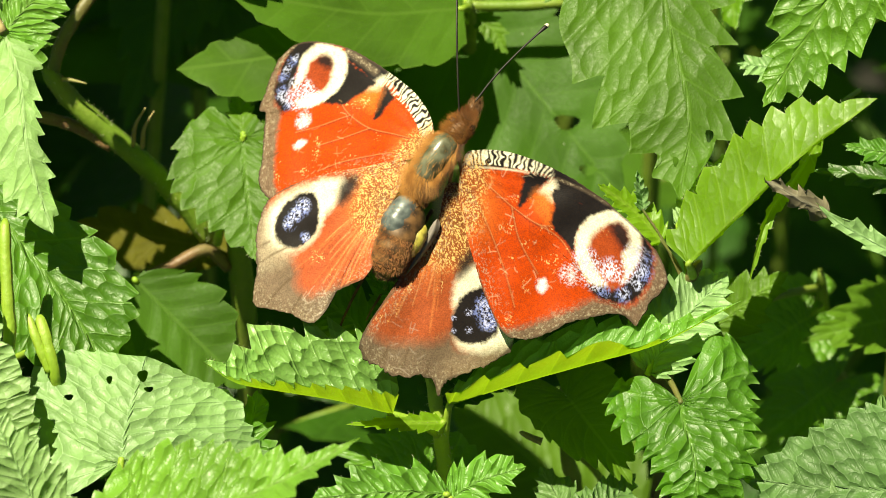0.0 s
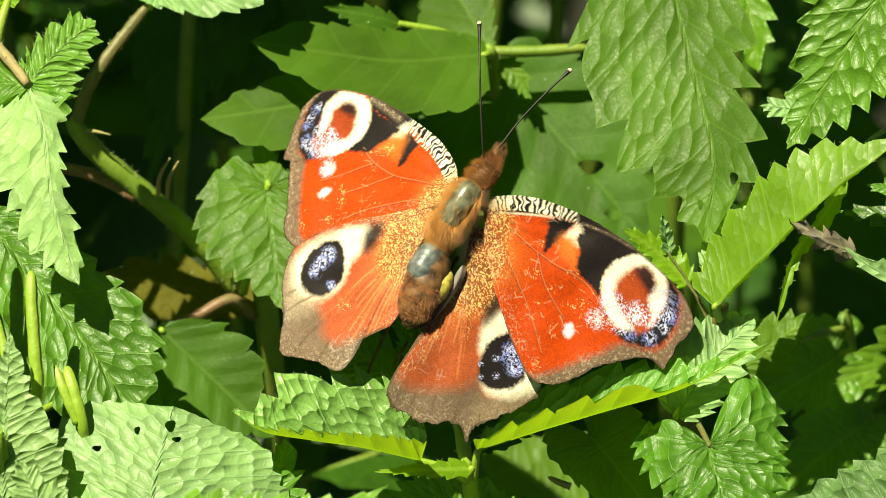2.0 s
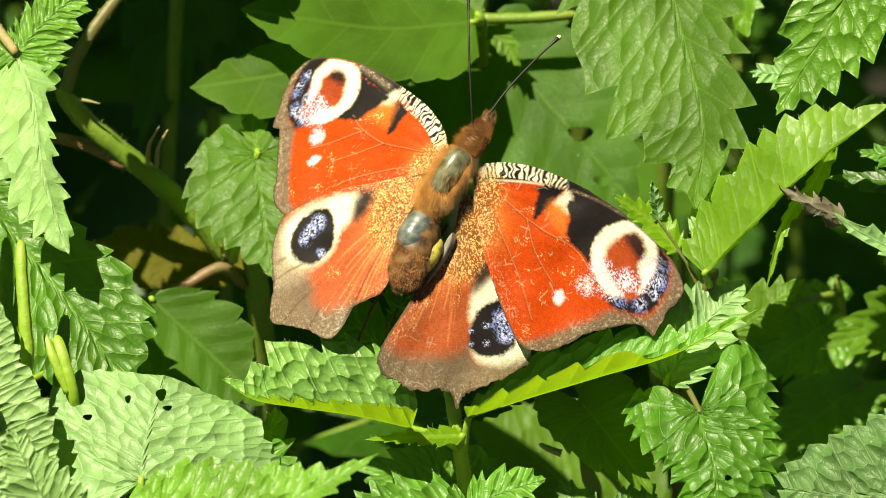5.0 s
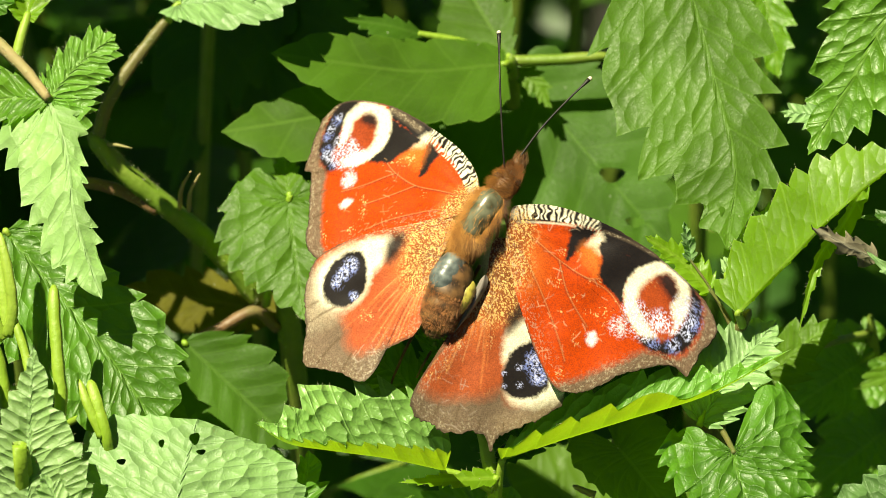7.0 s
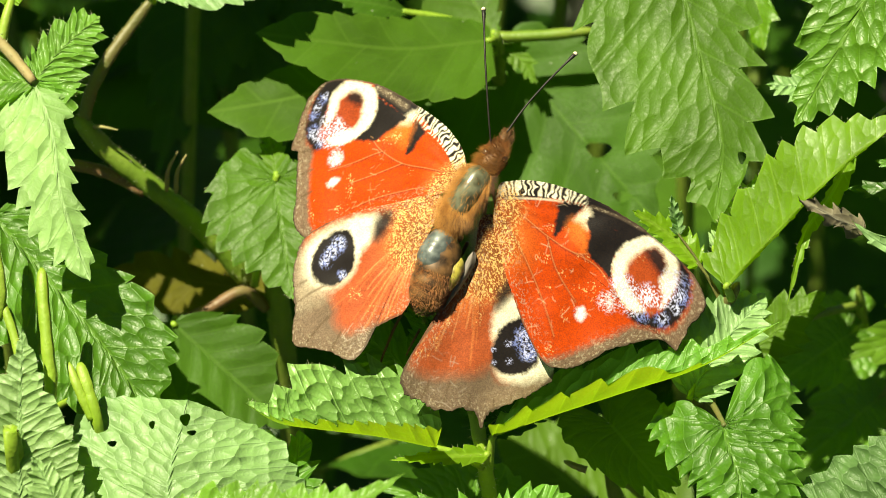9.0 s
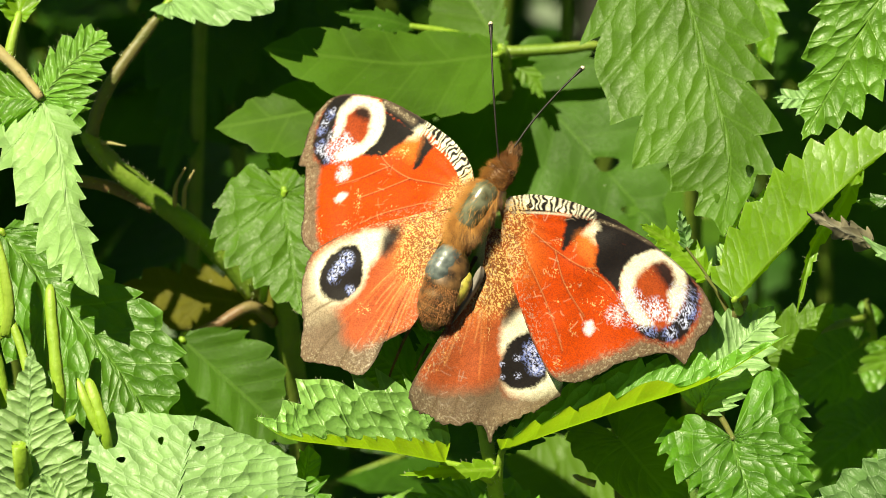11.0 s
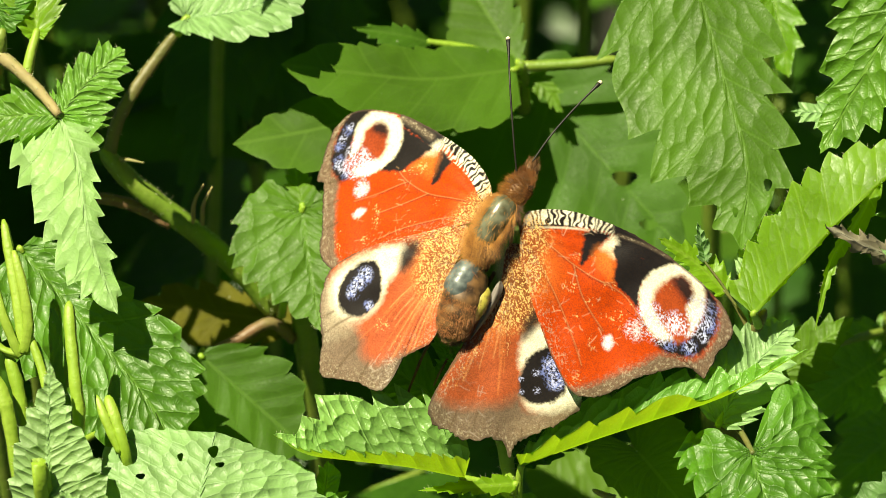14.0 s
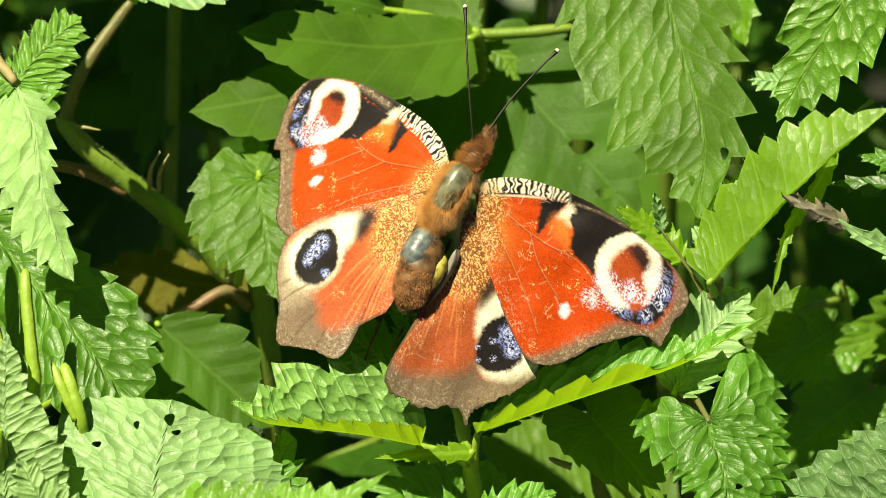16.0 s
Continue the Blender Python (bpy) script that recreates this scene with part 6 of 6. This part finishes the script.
def paint_hind_a(s):
    out = inside(s.x, s.y, rounded(HIND_A))
    s.lay((0.40, 0.085, 0.028), np.ones(len(s.x)))
    s.patch(ORANGE, [(-0.37, -0.00), (-1.87, -7.46), (-4.86, -11.93), (-2.62, -12.68), (0.37, -8.95), (1.50, -3.73)], 2.2, 0.45)
    s.patch(TAN, [(-13.82, -16.39), (-9.34, -20.87), (-3.37, -21.26), (-1.12, -20.89), (0.37, -20.15), (1.50, -21.79), (4.87, -21.28), (7.49, -19.42), (12.36, -20.17), (8.61, -28.38), (-2.62, -30.58), (-13.82, -27.56)], 1.1, 0.96)
    s.patch((0.27, 0.19, 0.12), [(-0.37, -23.87), (3.37, -23.14), (7.86, -20.16), (8.99, -22.41), (3.37, -26.12), (-0.37, -26.49)], 1.2, 0.7)
    s.patch(UMBER, [(0.97, -10.45), (2.62, -8.96), (3.22, -10.45), (2.25, -11.94), (0.97, -12.69)], 0.8, 0.9)
    s.patch(CREAM, [(0.97, -12.69), (3.37, -10.90), (5.24, -12.69), (4.87, -14.33), (2.99, -14.33), (1.50, -15.52), (0.37, -16.41)], 0.6)
    s.patch(CREAM, [(0.97, -16.41), (1.50, -14.18), (5.62, -13.44), (7.86, -16.43), (8.99, -20.51), (7.49, -21.60), (4.42, -22.30), (2.12, -21.94), (0.97, -20.89), (0.87, -18.28)], 0.8)
    s.patch(INK, [(0.97, -16.12), (2.25, -14.63), (4.27, -13.81), (5.47, -15.53), (6.51, -18.52), (6.07, -20.16), (4.12, -21.35), (2.02, -21.19), (0.52, -20.30), (0.15, -18.65)], 0.25)
    for c, r, a in (([(4.72, -16.12)], 1.7, 1.0), ([(5.09, -18.22)], 1.7, 1.0), ([(3.97, -17.02)], 1.2, 0.9)):
        s.dust(BLUE, c[0], r, a, 5.0)
    for c, r, a in (([(4.87, -16.42)], 1.5, 1.0), ([(5.24, -18.51)], 1.3, 1.0), ([(2.47, -17.17)], 0.6, 1.0), ([(2.62, -19.55)], 0.6, 1.0), ([(0.60, -18.06)], 0.45, 1.0), ([(0.60, -19.70)], 0.4, 1.0)):
        s.dust((0.55, 0.58, 0.95), c[0], r, a, 6.0)
    for line in ([(-6.35, -25.35), (-5.76, -23.49), (-5.16, -22.00)], [(-2.92, -25.73), (-2.62, -23.87)], [(-8.97, -24.22), (-8.15, -22.51)], [(0.37, -26.49), (0.52, -24.62)], [(2.99, -25.75), (2.77, -24.03)]):
        s.streak(UMBER, line, 0.10, 0.15, 0.7)
    fur_streaks(s, [(-0.37, -1.49)][0], [(-6.35, -19.38)][0], 40, 21)
    golden_root(s, [(0.22, -2.24)][0], 6.0, [(-0.57, -7.46)][0], 4.6)
    s.patch(INK, [(0.90, -11.57), (1.72, -9.85), (2.77, -9.11), (3.22, -10.15), (2.47, -11.49), (1.12, -12.83)], 0.7, 0.92)
    s.scratches((0.6, 0.5, 0.42), [(-7.10, -22.36)][0], 4.5, 30, 22)
    margin_dust(s, out)


def paint_hind_b(s):
    out = inside(s.x, s.y, rounded(HIND_B))
    s.lay((0.46, 0.090, 0.030), np.ones(len(s.x)))
    s.patch(ORANGE, [(0.00, 0.78), (-4.95, -0.15), (-8.26, -4.43), (-6.58, -8.53), (-3.29, -5.04)], 2.2, 0.5)
    s.patch(TAN, [(-25.11, -4.73), (-21.21, -9.92), (-17.42, -10.05), (-15.72, -12.12), (-15.53, -14.48), (-13.18, -15.90), (-9.04, -15.21), (-9.01, -22.14), (-16.46, -22.88), (-26.61, -18.69)], 1.0, 0.96)
    s.patch(TAN, [(-23.43, -2.56), (-20.47, -1.34), (-19.56, -6.97), (-18.26, -10.27), (-23.30, -12.81)], 1.0, 0.9)
    s.patch(UMBER, [(-9.11, -0.40), (-7.03, -0.04), (-7.60, -2.16), (-9.09, -3.70), (-9.93, -3.05)], 0.9, 0.9)
    s.patch(CREAM, [(-13.29, -0.66), (-9.11, -0.40), (-9.27, -2.35), (-10.92, -4.49), (-12.58, -6.25), (-13.27, -3.81)], 0.6)
    s.patch(CREAM, [(-20.02, -3.77), (-17.50, -1.71), (-13.29, -1.06), (-12.43, -4.70), (-13.24, -7.73), (-16.58, -9.52), (-19.53, -8.94), (-20.40, -6.87)], 0.9)
    s.patch((0.42, 0.34, 0.24), [(-21.27, -5.19), (-19.55, -7.76), (-16.57, -10.15), (-19.93, -11.24), (-21.64, -9.87)], 1.2, 0.8)
    s.patch(INK, [(-18.57, -4.10), (-16.65, -2.21), (-14.12, -1.74), (-12.69, -2.94), (-12.59, -5.46), (-13.58, -7.69), (-15.74, -9.15), (-17.94, -8.58), (-19.14, -6.55)], 0.25)
    for c, r, a in (([(-15.12, -3.74)], 1.6, 1.0), ([(-16.95, -5.72)], 1.3, 1.0), ([(-16.12, -4.72)], 1.4, 1.0), ([(-14.75, -7.71)], 0.9, 1.0)):
        s.dust(BLUE, c[0], r, a, 5.0)
    for c, r, a in (([(-14.95, -3.45)], 1.3, 1.0), ([(-17.12, -5.70)], 0.9, 1.0), ([(-14.58, -7.73)], 0.7, 0.9), ([(-16.12, -4.56)], 1.1, 1.0)):
        s.dust((0.60, 0.64, 0.97), c[0], r, a, 6.0)
    for line in ([(-22.05, -11.00), (-19.53, -9.72), (-17.43, -9.03)], [(-22.25, -8.62), (-19.97, -7.87)], [(-19.87, -16.32), (-17.79, -14.22), (-16.55, -13.27)], [(-16.50, -18.24), (-14.85, -15.72)]):
        s.streak(UMBER, line, 0.12, 0.15, 0.8)
    fur_streaks(s, [(-0.82, -0.68)][0], [(-11.53, -14.93)][0], 40, 31)
    golden_root(s, [(-1.65, -0.57)][0], 6.2, [(-3.93, -5.29)][0], 4.2)
    s.patch(INK, [(-9.27, -0.70), (-7.11, -0.34), (-7.35, -2.04), (-8.59, -3.45), (-9.59, -3.79), (-9.77, -2.36)], 0.7, 0.92)
    s.scratches((0.7, 0.6, 0.5), [(-12.34, -17.16)][0], 2.5, 30, 32)
    margin_dust(s, out)


def veins(s, lines):
    for line in lines:
        s.streak((0.20, 0.028, 0.010), line, 0.10, 0.22, 0.8)
        s.streak((0.85, 0.42, 0.16), [(a, b + 0.12) for a, b in line], 0.035, 0.10, 0.5)


def golden_root(s, centre, radius, second, radius2):
    """Golden hair scales strewn thickly at the root."""
    n = wing_noise(s.x, s.y, 6.5, s.seed + 20) * 0.6 + wing_noise(s.x, s.y, 11.0, s.seed + 21) * 0.45
    for c, r in ((centre, radius), (second, radius2)):
        d = np.hypot(s.x - c[0], s.y - c[1]) / r
        s.lay((0.17, 0.060, 0.016), np.clip((0.95 - d) * 1.6, 0, 0.62))
        s.lay(GOLD, np.clip((n - 0.57) * 14, 0, 1) * np.clip((1.1 - d) * 2.2, 0, 1))


def fur_streaks(s, root, end, count, seed):
    """Long silky hairs that lie on the hindwing."""
    rng = np.random.RandomState(seed)
    a, b = np.array(root), np.array(end)
    along = b - a
    side = np.array([-along[1], along[0]]) / np.hypot(*along)
    for _ in range(count):
        t0, t1 = rng.uniform(0.1, 0.6), rng.uniform(0.6, 1.05)
        o = rng.uniform(-4.5, 4.5)
        p, e = a + along * t0 + side * o * t0, a + along * t1 + side * o * t1 * 1.2
        s.streak(((0.78, 0.36, 0.14), (0.34, 0.07, 0.025), (0.66, 0.20, 0.06))[rng.randint(3)], [p, (p + e) / 2 + side * rng.uniform(-0.2, 0.2), e], rng.uniform(0.04, 0.10), 0.12, 0.5)


def margin_dust(s, out):
    """Rubbed scales near the rim: paler specks, a darker fringe; a few golden flecks all over."""
    fl = wing_noise(s.x, s.y, 6.0, s.seed + 40) * wing_noise(s.x, s.y, 0.5, s.seed + 41)
    s.lay((0.88, 0.50, 0.20), np.clip((fl - 0.60) * 9, 0, 1) * 0.8 * ((s.c[:, 0] > 0.3) & (s.c[:, 2] < 0.1)))
    n = wing_noise(s.x, s.y, 4.5, s.seed + 30) * 0.5 + wing_noise(s.x, s.y, 10.0, s.seed + 31) * 0.5
    s.lay((0.50, 0.42, 0.30), np.clip((n - 0.60) * 9, 0, 1) * np.clip(1 - out / 3.0, 0, 1) * 0.75 * (s.c.sum(axis=1) > 0.15))
    s.lay((0.085, 0.06, 0.04), np.clip(1.5 - out / 0.22, 0, 1) * 0.8 * np.clip((np.hypot(s.x, s.y) - 13) / 4, 0, 1))
    s.c *= (0.88 + 0.24 * wing_noise(s.x, s.y, 3.0, s.seed + 33))[:, None]


FORE_A = [(0.00, 0.22), (1.50, 0.91), (4.13, 1.00), (7.14, 0.50), (10.90, -0.82), (14.66, -2.59), (18.43, -4.89), (22.19, -7.93), (25.21, -10.84), (26.94, -13.37), (27.61, -15.54), (26.85, -16.96), (25.40, -18.31), (24.64, -20.26), (23.57, -21.75), (22.29, -20.56), (19.88, -20.20), (16.86, -20.80), (13.85, -21.63), (11.22, -23.12), (8.21, -23.95), (5.96, -23.28), (4.24, -20.84), (2.23, -16.01), (0.21, -9.32), (-0.75, -4.11)]
FORE_B = [(0.00, 0.34), (-0.86, 3.89), (-3.52, 7.90), (-6.93, 11.32), (-10.11, 14.26), (-14.26, 17.43), (-17.98, 19.35), (-21.54, 20.70), (-24.08, 20.84), (-26.23, 19.53), (-27.41, 17.30), (-28.11, 14.50), (-29.00, 12.11), (-27.85, 11.17), (-27.96, 7.52), (-28.07, 3.64), (-28.38, 0.71), (-27.31, -1.39), (-25.71, -2.77), (-22.29, -3.27), (-17.72, -3.08), (-11.39, -2.71), (-5.14, -2.59), (-1.42, -1.95)]
HIND_A = [(-0.75, -0.37), (-1.72, -4.48), (-2.62, -8.20), (-5.61, -12.30), (-8.97, -16.40), (-10.98, -19.52), (-11.73, -21.76), (-10.83, -23.70), (-8.59, -25.12), (-5.91, -26.17), (-3.81, -25.65), (-2.02, -26.26), (-1.12, -28.35), (-0.07, -26.19), (3.37, -25.15), (6.36, -23.52), (8.61, -21.06), (9.36, -17.18), (7.49, -10.45), (4.87, -4.48), (1.87, -0.75)]
HIND_B = [(0.00, 1.17), (-6.61, 1.01), (-14.14, 0.23), (-19.62, -1.45), (-21.46, -3.75), (-22.09, -7.46), (-21.79, -11.42), (-22.32, -16.05), (-19.86, -17.25), (-16.50, -18.40), (-13.32, -19.83), (-11.34, -18.19), (-10.19, -16.01), (-7.80, -14.81), (-5.33, -14.09), (-3.94, -11.55), (-3.45, -8.13), (-2.06, -4.81), (-0.41, -1.90)]
wing("hindwing", "worn red-brown hindwing with a blue-black eyespot and ragged brown margin", (7.54, 1.57, 3.60), (0.060, 0.000, 0.998), [(-0.97, -3.73)][0], HIND_A, paint_hind_a, 1.0, 41, 0.16)
wing("hindwing", "worn orange-brown hindwing with a blue eyespot ringed in cream", (1.19, 3.06, 3.20), (-0.420, 0.260, 0.870), [(-2.88, -3.54)][0], HIND_B, paint_hind_b, 1.0, 43, 0.12)
wing("forewing", "red forewing with a cream-ringed eyespot and black patches", (9.01, 4.91, 4.50), (0.100, 0.060, 0.993), [(1.50, -1.86)][0], FORE_A, paint_fore_a, 0.8, 45, 0.09)
wing("forewing", "red forewing sloping away, with a blue-dusted eyespot", (4.77, 7.53, 4.00), (-0.540, 0.380, 0.751), [(-2.03, 0.16)][0], FORE_B, paint_fore_b, 0.8, 47, 0.07)


def spindle(name, points, radii, material, label="", rings=0.0, sides=20, flat=1.0, parent=None):
    """A rounded body part through bank points with the given radii (mm)."""
    path = smooth_path([bank(p) - BODY.location for p in points], 8)
    r = np.interp(np.linspace(0, 1, len(path)), np.linspace(0, 1, len(radii)), radii)
    k = np.linspace(0, 1, len(path))
    cap = np.sqrt(np.clip(1 - np.clip((0.3 - k) / 0.3, 0, 1) ** 2, 0, 1)) * np.sqrt(np.clip(1 - np.clip((k - 0.7) / 0.3, 0, 1) ** 2, 0, 1))
    r = r * np.maximum(cap, 0.04) * (1 + rings * np.sin(k * 7 * 2 * np.pi))
    v, f = tube(path, [float(a) * MM for a in r], sides)
    return mesh_object(name, v, f, material, parent or BODY, label), path, r


def fur(parent, path, radii, count, length, material, seed, back=(0, 0, 0), bare=2.0, label="soft ginger fur"):
    """Many fine tapered hairs that lie back along a body part."""
    rng = random.Random(seed)
    verts, faces = [], []
    toward = bank_dir((0.1, 0.1, 1))
    lean = bank_dir(back)
    for _ in range(count):
        t = rng.random() * (len(path) - 1.001)
        i = int(t)
        p = path[i].lerp(path[i + 1], t - i)
        d = (path[i + 1] - path[i]).normalized()
        side = d.orthogonal().normalized()
        side.rotate(Matrix.Rotation(rng.random() * 6.283, 3, d))
        if side.dot(toward) < -0.2:
            side = -side
        if side.dot(toward) > bare + (1.3 - bare) * abs(2 * t / (len(path) - 1) - 0.95) ** 3:
            continue
        r = radii[i] * MM
        ln = length * MM * rng.uniform(0.5, 1.3)
        a = p + side * r * 0.95
        way = (side * 0.55 + lean * 0.9 + Vector((rng.uniform(-1, 1), rng.uniform(-1, 1), rng.uniform(-1, 1))) * 0.35).normalized()
        b = a + way * ln * 0.55
        c = b + (way + lean * 0.5 - side * 0.15).normalized() * ln * 0.45
        w = way.cross(toward).normalized() * 0.017 * MM
        n = len(verts)
        verts += [a - w, a + w, b + w * 0.8, b - w * 0.8, c]
        faces += [(n, n + 1, n + 2, n + 3), (n + 3, n + 2, n + 4)]
    ob = mesh_object("fur", verts, faces, material, parent, label, smooth=False)
    tagged(ob, kind="stuff")
    return ob


def body():
    thorax, tp, tr = spindle("thorax", [(7.5, 7.7, 4.2), (6.3, 6.3, 5.2), (5.0, 4.5, 5.5), (3.7, 2.4, 5.1), (2.6, 0.2, 3.9)], [1.5, 1.95, 2.05, 1.85, 1.3], SHELL, "glossy grey-green thorax fringed with golden fur", sides=28)
    fur(thorax, tp[2:-2], tr[2:-2], 260, 1.3, FUR, 22, (-0.4, -0.8, -0.1), label="thin golden down on the back")
    fur(thorax, tp, tr, 3600, 1.9, FUR, 3, (-0.50, -0.66, -0.05), bare=0.64)
    fur(thorax, tp[4:], tr[4:], 1700, 3.0, FUR, 15, (-0.75, -0.5, -0.15), bare=0.15)
    # darker fur colour paints the shade on the side away from the sun
    fur(thorax, tp, tr, 1800, 1.5, DARK_FUR, 13, (0.5, -0.6, -0.1), bare=0.56, label="fur of the shaded flank, browner to stand for its shade")
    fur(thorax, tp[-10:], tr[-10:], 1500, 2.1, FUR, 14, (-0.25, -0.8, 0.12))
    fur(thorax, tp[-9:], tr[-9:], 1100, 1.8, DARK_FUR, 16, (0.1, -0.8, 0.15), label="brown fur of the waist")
    fur(thorax, tp[:5], tr[:5], 500, 1.3, FUR, 4, (-0.2, -0.3, 0.2), label="golden collar fur")
    abdomen, ap, ar = spindle("abdomen", [(2.2, -0.6, 3.4), (1.5, -3.2, 3.9), (0.5, -6.2, 4.2), (-0.6, -9.0, 3.8), (-1.2, -11.2, 2.4)], [2.2, 2.7, 2.85, 2.6, 1.9], BELLY, "dark brown ringed abdomen", rings=0.03, sides=32)
    fur(abdomen, ap[15:27], ar[15:27], 2600, 0.55, RUST, 5, (-0.3, -0.7, 0.15), label="short rust-brown fur")
    fur(abdomen, ap[10:], ar[10:], 1300, 0.5, DARK_FUR, 6, (-0.3, -0.8, 0.1), label="short brown fur")
    collar, cp, cr = spindle("collar", [(2.2, -0.6, 3.6), (1.2, -2.3, 4.6), (0.1, -4.1, 5.0), (-0.6, -5.6, 4.4)], [1.6, 1.95, 2.05, 1.7], STEEL, "blue-grey bare rings at the abdomen base", rings=0.022, sides=32)
    fur(collar, cp[6:], cr[6:], 420, 0.6, RUST, 20, (0.2, -0.7, 0.1), bare=0.75, label="short rust-brown fur")
    fur(collar, cp, cr, 260, 0.7, FUR, 21, (-0.1, -0.8, 0.1), bare=0.85)
    flank, fp, fr = spindle("flank", [(4.0, -4.2, 4.5), (2.7, -6.5, 5.0), (1.0, -9.2, 4.4)], [0.8, 1.2, 0.85], YELLOW, "dull yellow flank patch", sides=24)
    fur(flank, fp, fr, 260, 0.5, DARK_FUR, 19, (-0.3, -0.8, 0.1), label="short brown fur")
    # the bare grey inner fold of the hindwing, a thin tented sheet
    line = smooth_path([(5.5, -3.4, 4.3), (4.9, -5.4, 4.5), (3.4, -8.2, 4.3), (1.4, -11.2, 3.4)], 8)
    verts, faces = [], []
    for i, p in enumerate(line):
        k = i / (len(line) - 1)
        half = 0.95 * math.sin(math.pi * min(1, k ** 0.75)) ** 0.8 + 0.04
        for j in range(7):
            e = (j - 3) / 3
            verts.append(bank(p + Vector((e * half * 0.88, e * half * 0.42, 0.5 * (1 - abs(e)) - 0.2 * e))) - BODY.location)
        if i:
            n = i * 7
            faces += [(n + j - 7, n + j - 6, n + j + 1, n + j) for j in range(6)]
    mesh_object("wing_fold", verts, faces, GREY_FOLD, BODY, "grey folded inner edge of the hindwing")
    head, hp, hr = spindle("head", [(6.6, 6.4, 4.2), (8.3, 8.7, 4.7), (9.6, 10.9, 4.0)], [1.8, 1.75, 1.0], DARK_FUR, "brown furry head")
    fur(head, hp, hr, 900, 0.75, DARK_FUR, 7, (0.25, 0.6, 0.2), label="brown bristly fur")
    fur(head, hp[:12], hr[:12], 1300, 1.1, FUR, 8, (-0.2, 0.1, 0.2))
    fur(head, hp, hr, 1500, 0.8, RUST, 18, (0.2, 0.5, 0.2), label="rusty fur")
    for a, b in (((9.8, 9.3, 5.2), (9.3, 8.3, 5.3)), ((7.7, 10.0, 5.3), (7.3, 9.1, 5.3))):
        spindle("eye", [a, b], [0.75, 0.85], EYE, "glossy brown compound eye", parent=BODY)
    for pts in ([(9.4, 10.4, 4.4), (9.8, 11.5, 4.3), (10.0, 12.6, 3.8)], [(9.9, 10.0, 3.9), (10.5, 11.3, 3.6), (10.7, 12.6, 3.2)]):
        ob, pp, pr = spindle("palp", pts, [0.5, 0.5, 0.22], DARK_FUR)
        fur(ob, pp, pr, 220, 0.6, DARK_FUR, 9, (0.2, 0.8, 0), label="dark palp fur")
    for pts in ([(8.1, 10.6, 5.0), (7.8, 14.9, 5.5), (7.5, 21.6, 5.0), (7.4, 28.5, 3.0)], [(10.1, 12.1, 4.4), (12.7, 15.6, 4.0), (16.1, 19.3, 3.0), (19.4, 22.5, 2.0)]):
        path = smooth_path([bank(p) - BODY.location for p in pts], 10)
        n = len(path)
        r = [(0.125 + 0.015 * (i % 2) + 0.20 * max(0, (i / n - 0.86) / 0.14) ** 0.8) * MM for i in range(n)]
        v, f = tube(path, r, 8)
        ob = mesh_object("antenna", v, f, BLACK, BODY, "thin black clubbed antenna with a pale tip")
        d = (path[-1] - path[-2]).normalized()
        e = path[-1]
        tv, tf = tube([e - d * 0.00005, e + d * 0.00025, e + d * 0.00042], [0.00033, 0.00030, 0.0001], 8)
        mesh_object("tip", tv, tf, IVORY, ob, "ivory antenna tip")
    # legs reach down to the leaf
    for pts in ([(4.9, -2.2, 2.0), (1.2, -9.0, -2.0), (-2.4, -15.0, -1.0), (-3.5, -17.2, -3.5)], [(7.9, 6.8, 2.0), (5.8, -6.0, -4.0), (1.2, -15.1, -4.0), (-1.8, -18.8, -2.5)],
                [(4.2, -1.4, 1.0), (-3.3, -10.5, -3.0), (-6.4, -16.6, -4.0), (-7.1, -18.8, -3.0)], [(7.9, 6.8, 2.0), (11.0, -9.0, -3.0), (13.3, -19.6, -4.0), (14.4, -21.1, -3.0)]):
        path = smooth_path([bank(p) - BODY.location for p in pts], 6)
        v, f = tube(path, [(0.28 - 0.16 * i / len(path)) * MM for i in range(len(path))], 7)
        mesh_object("leg", v, f, DARK_FUR, BODY, "thin brown leg")


body()
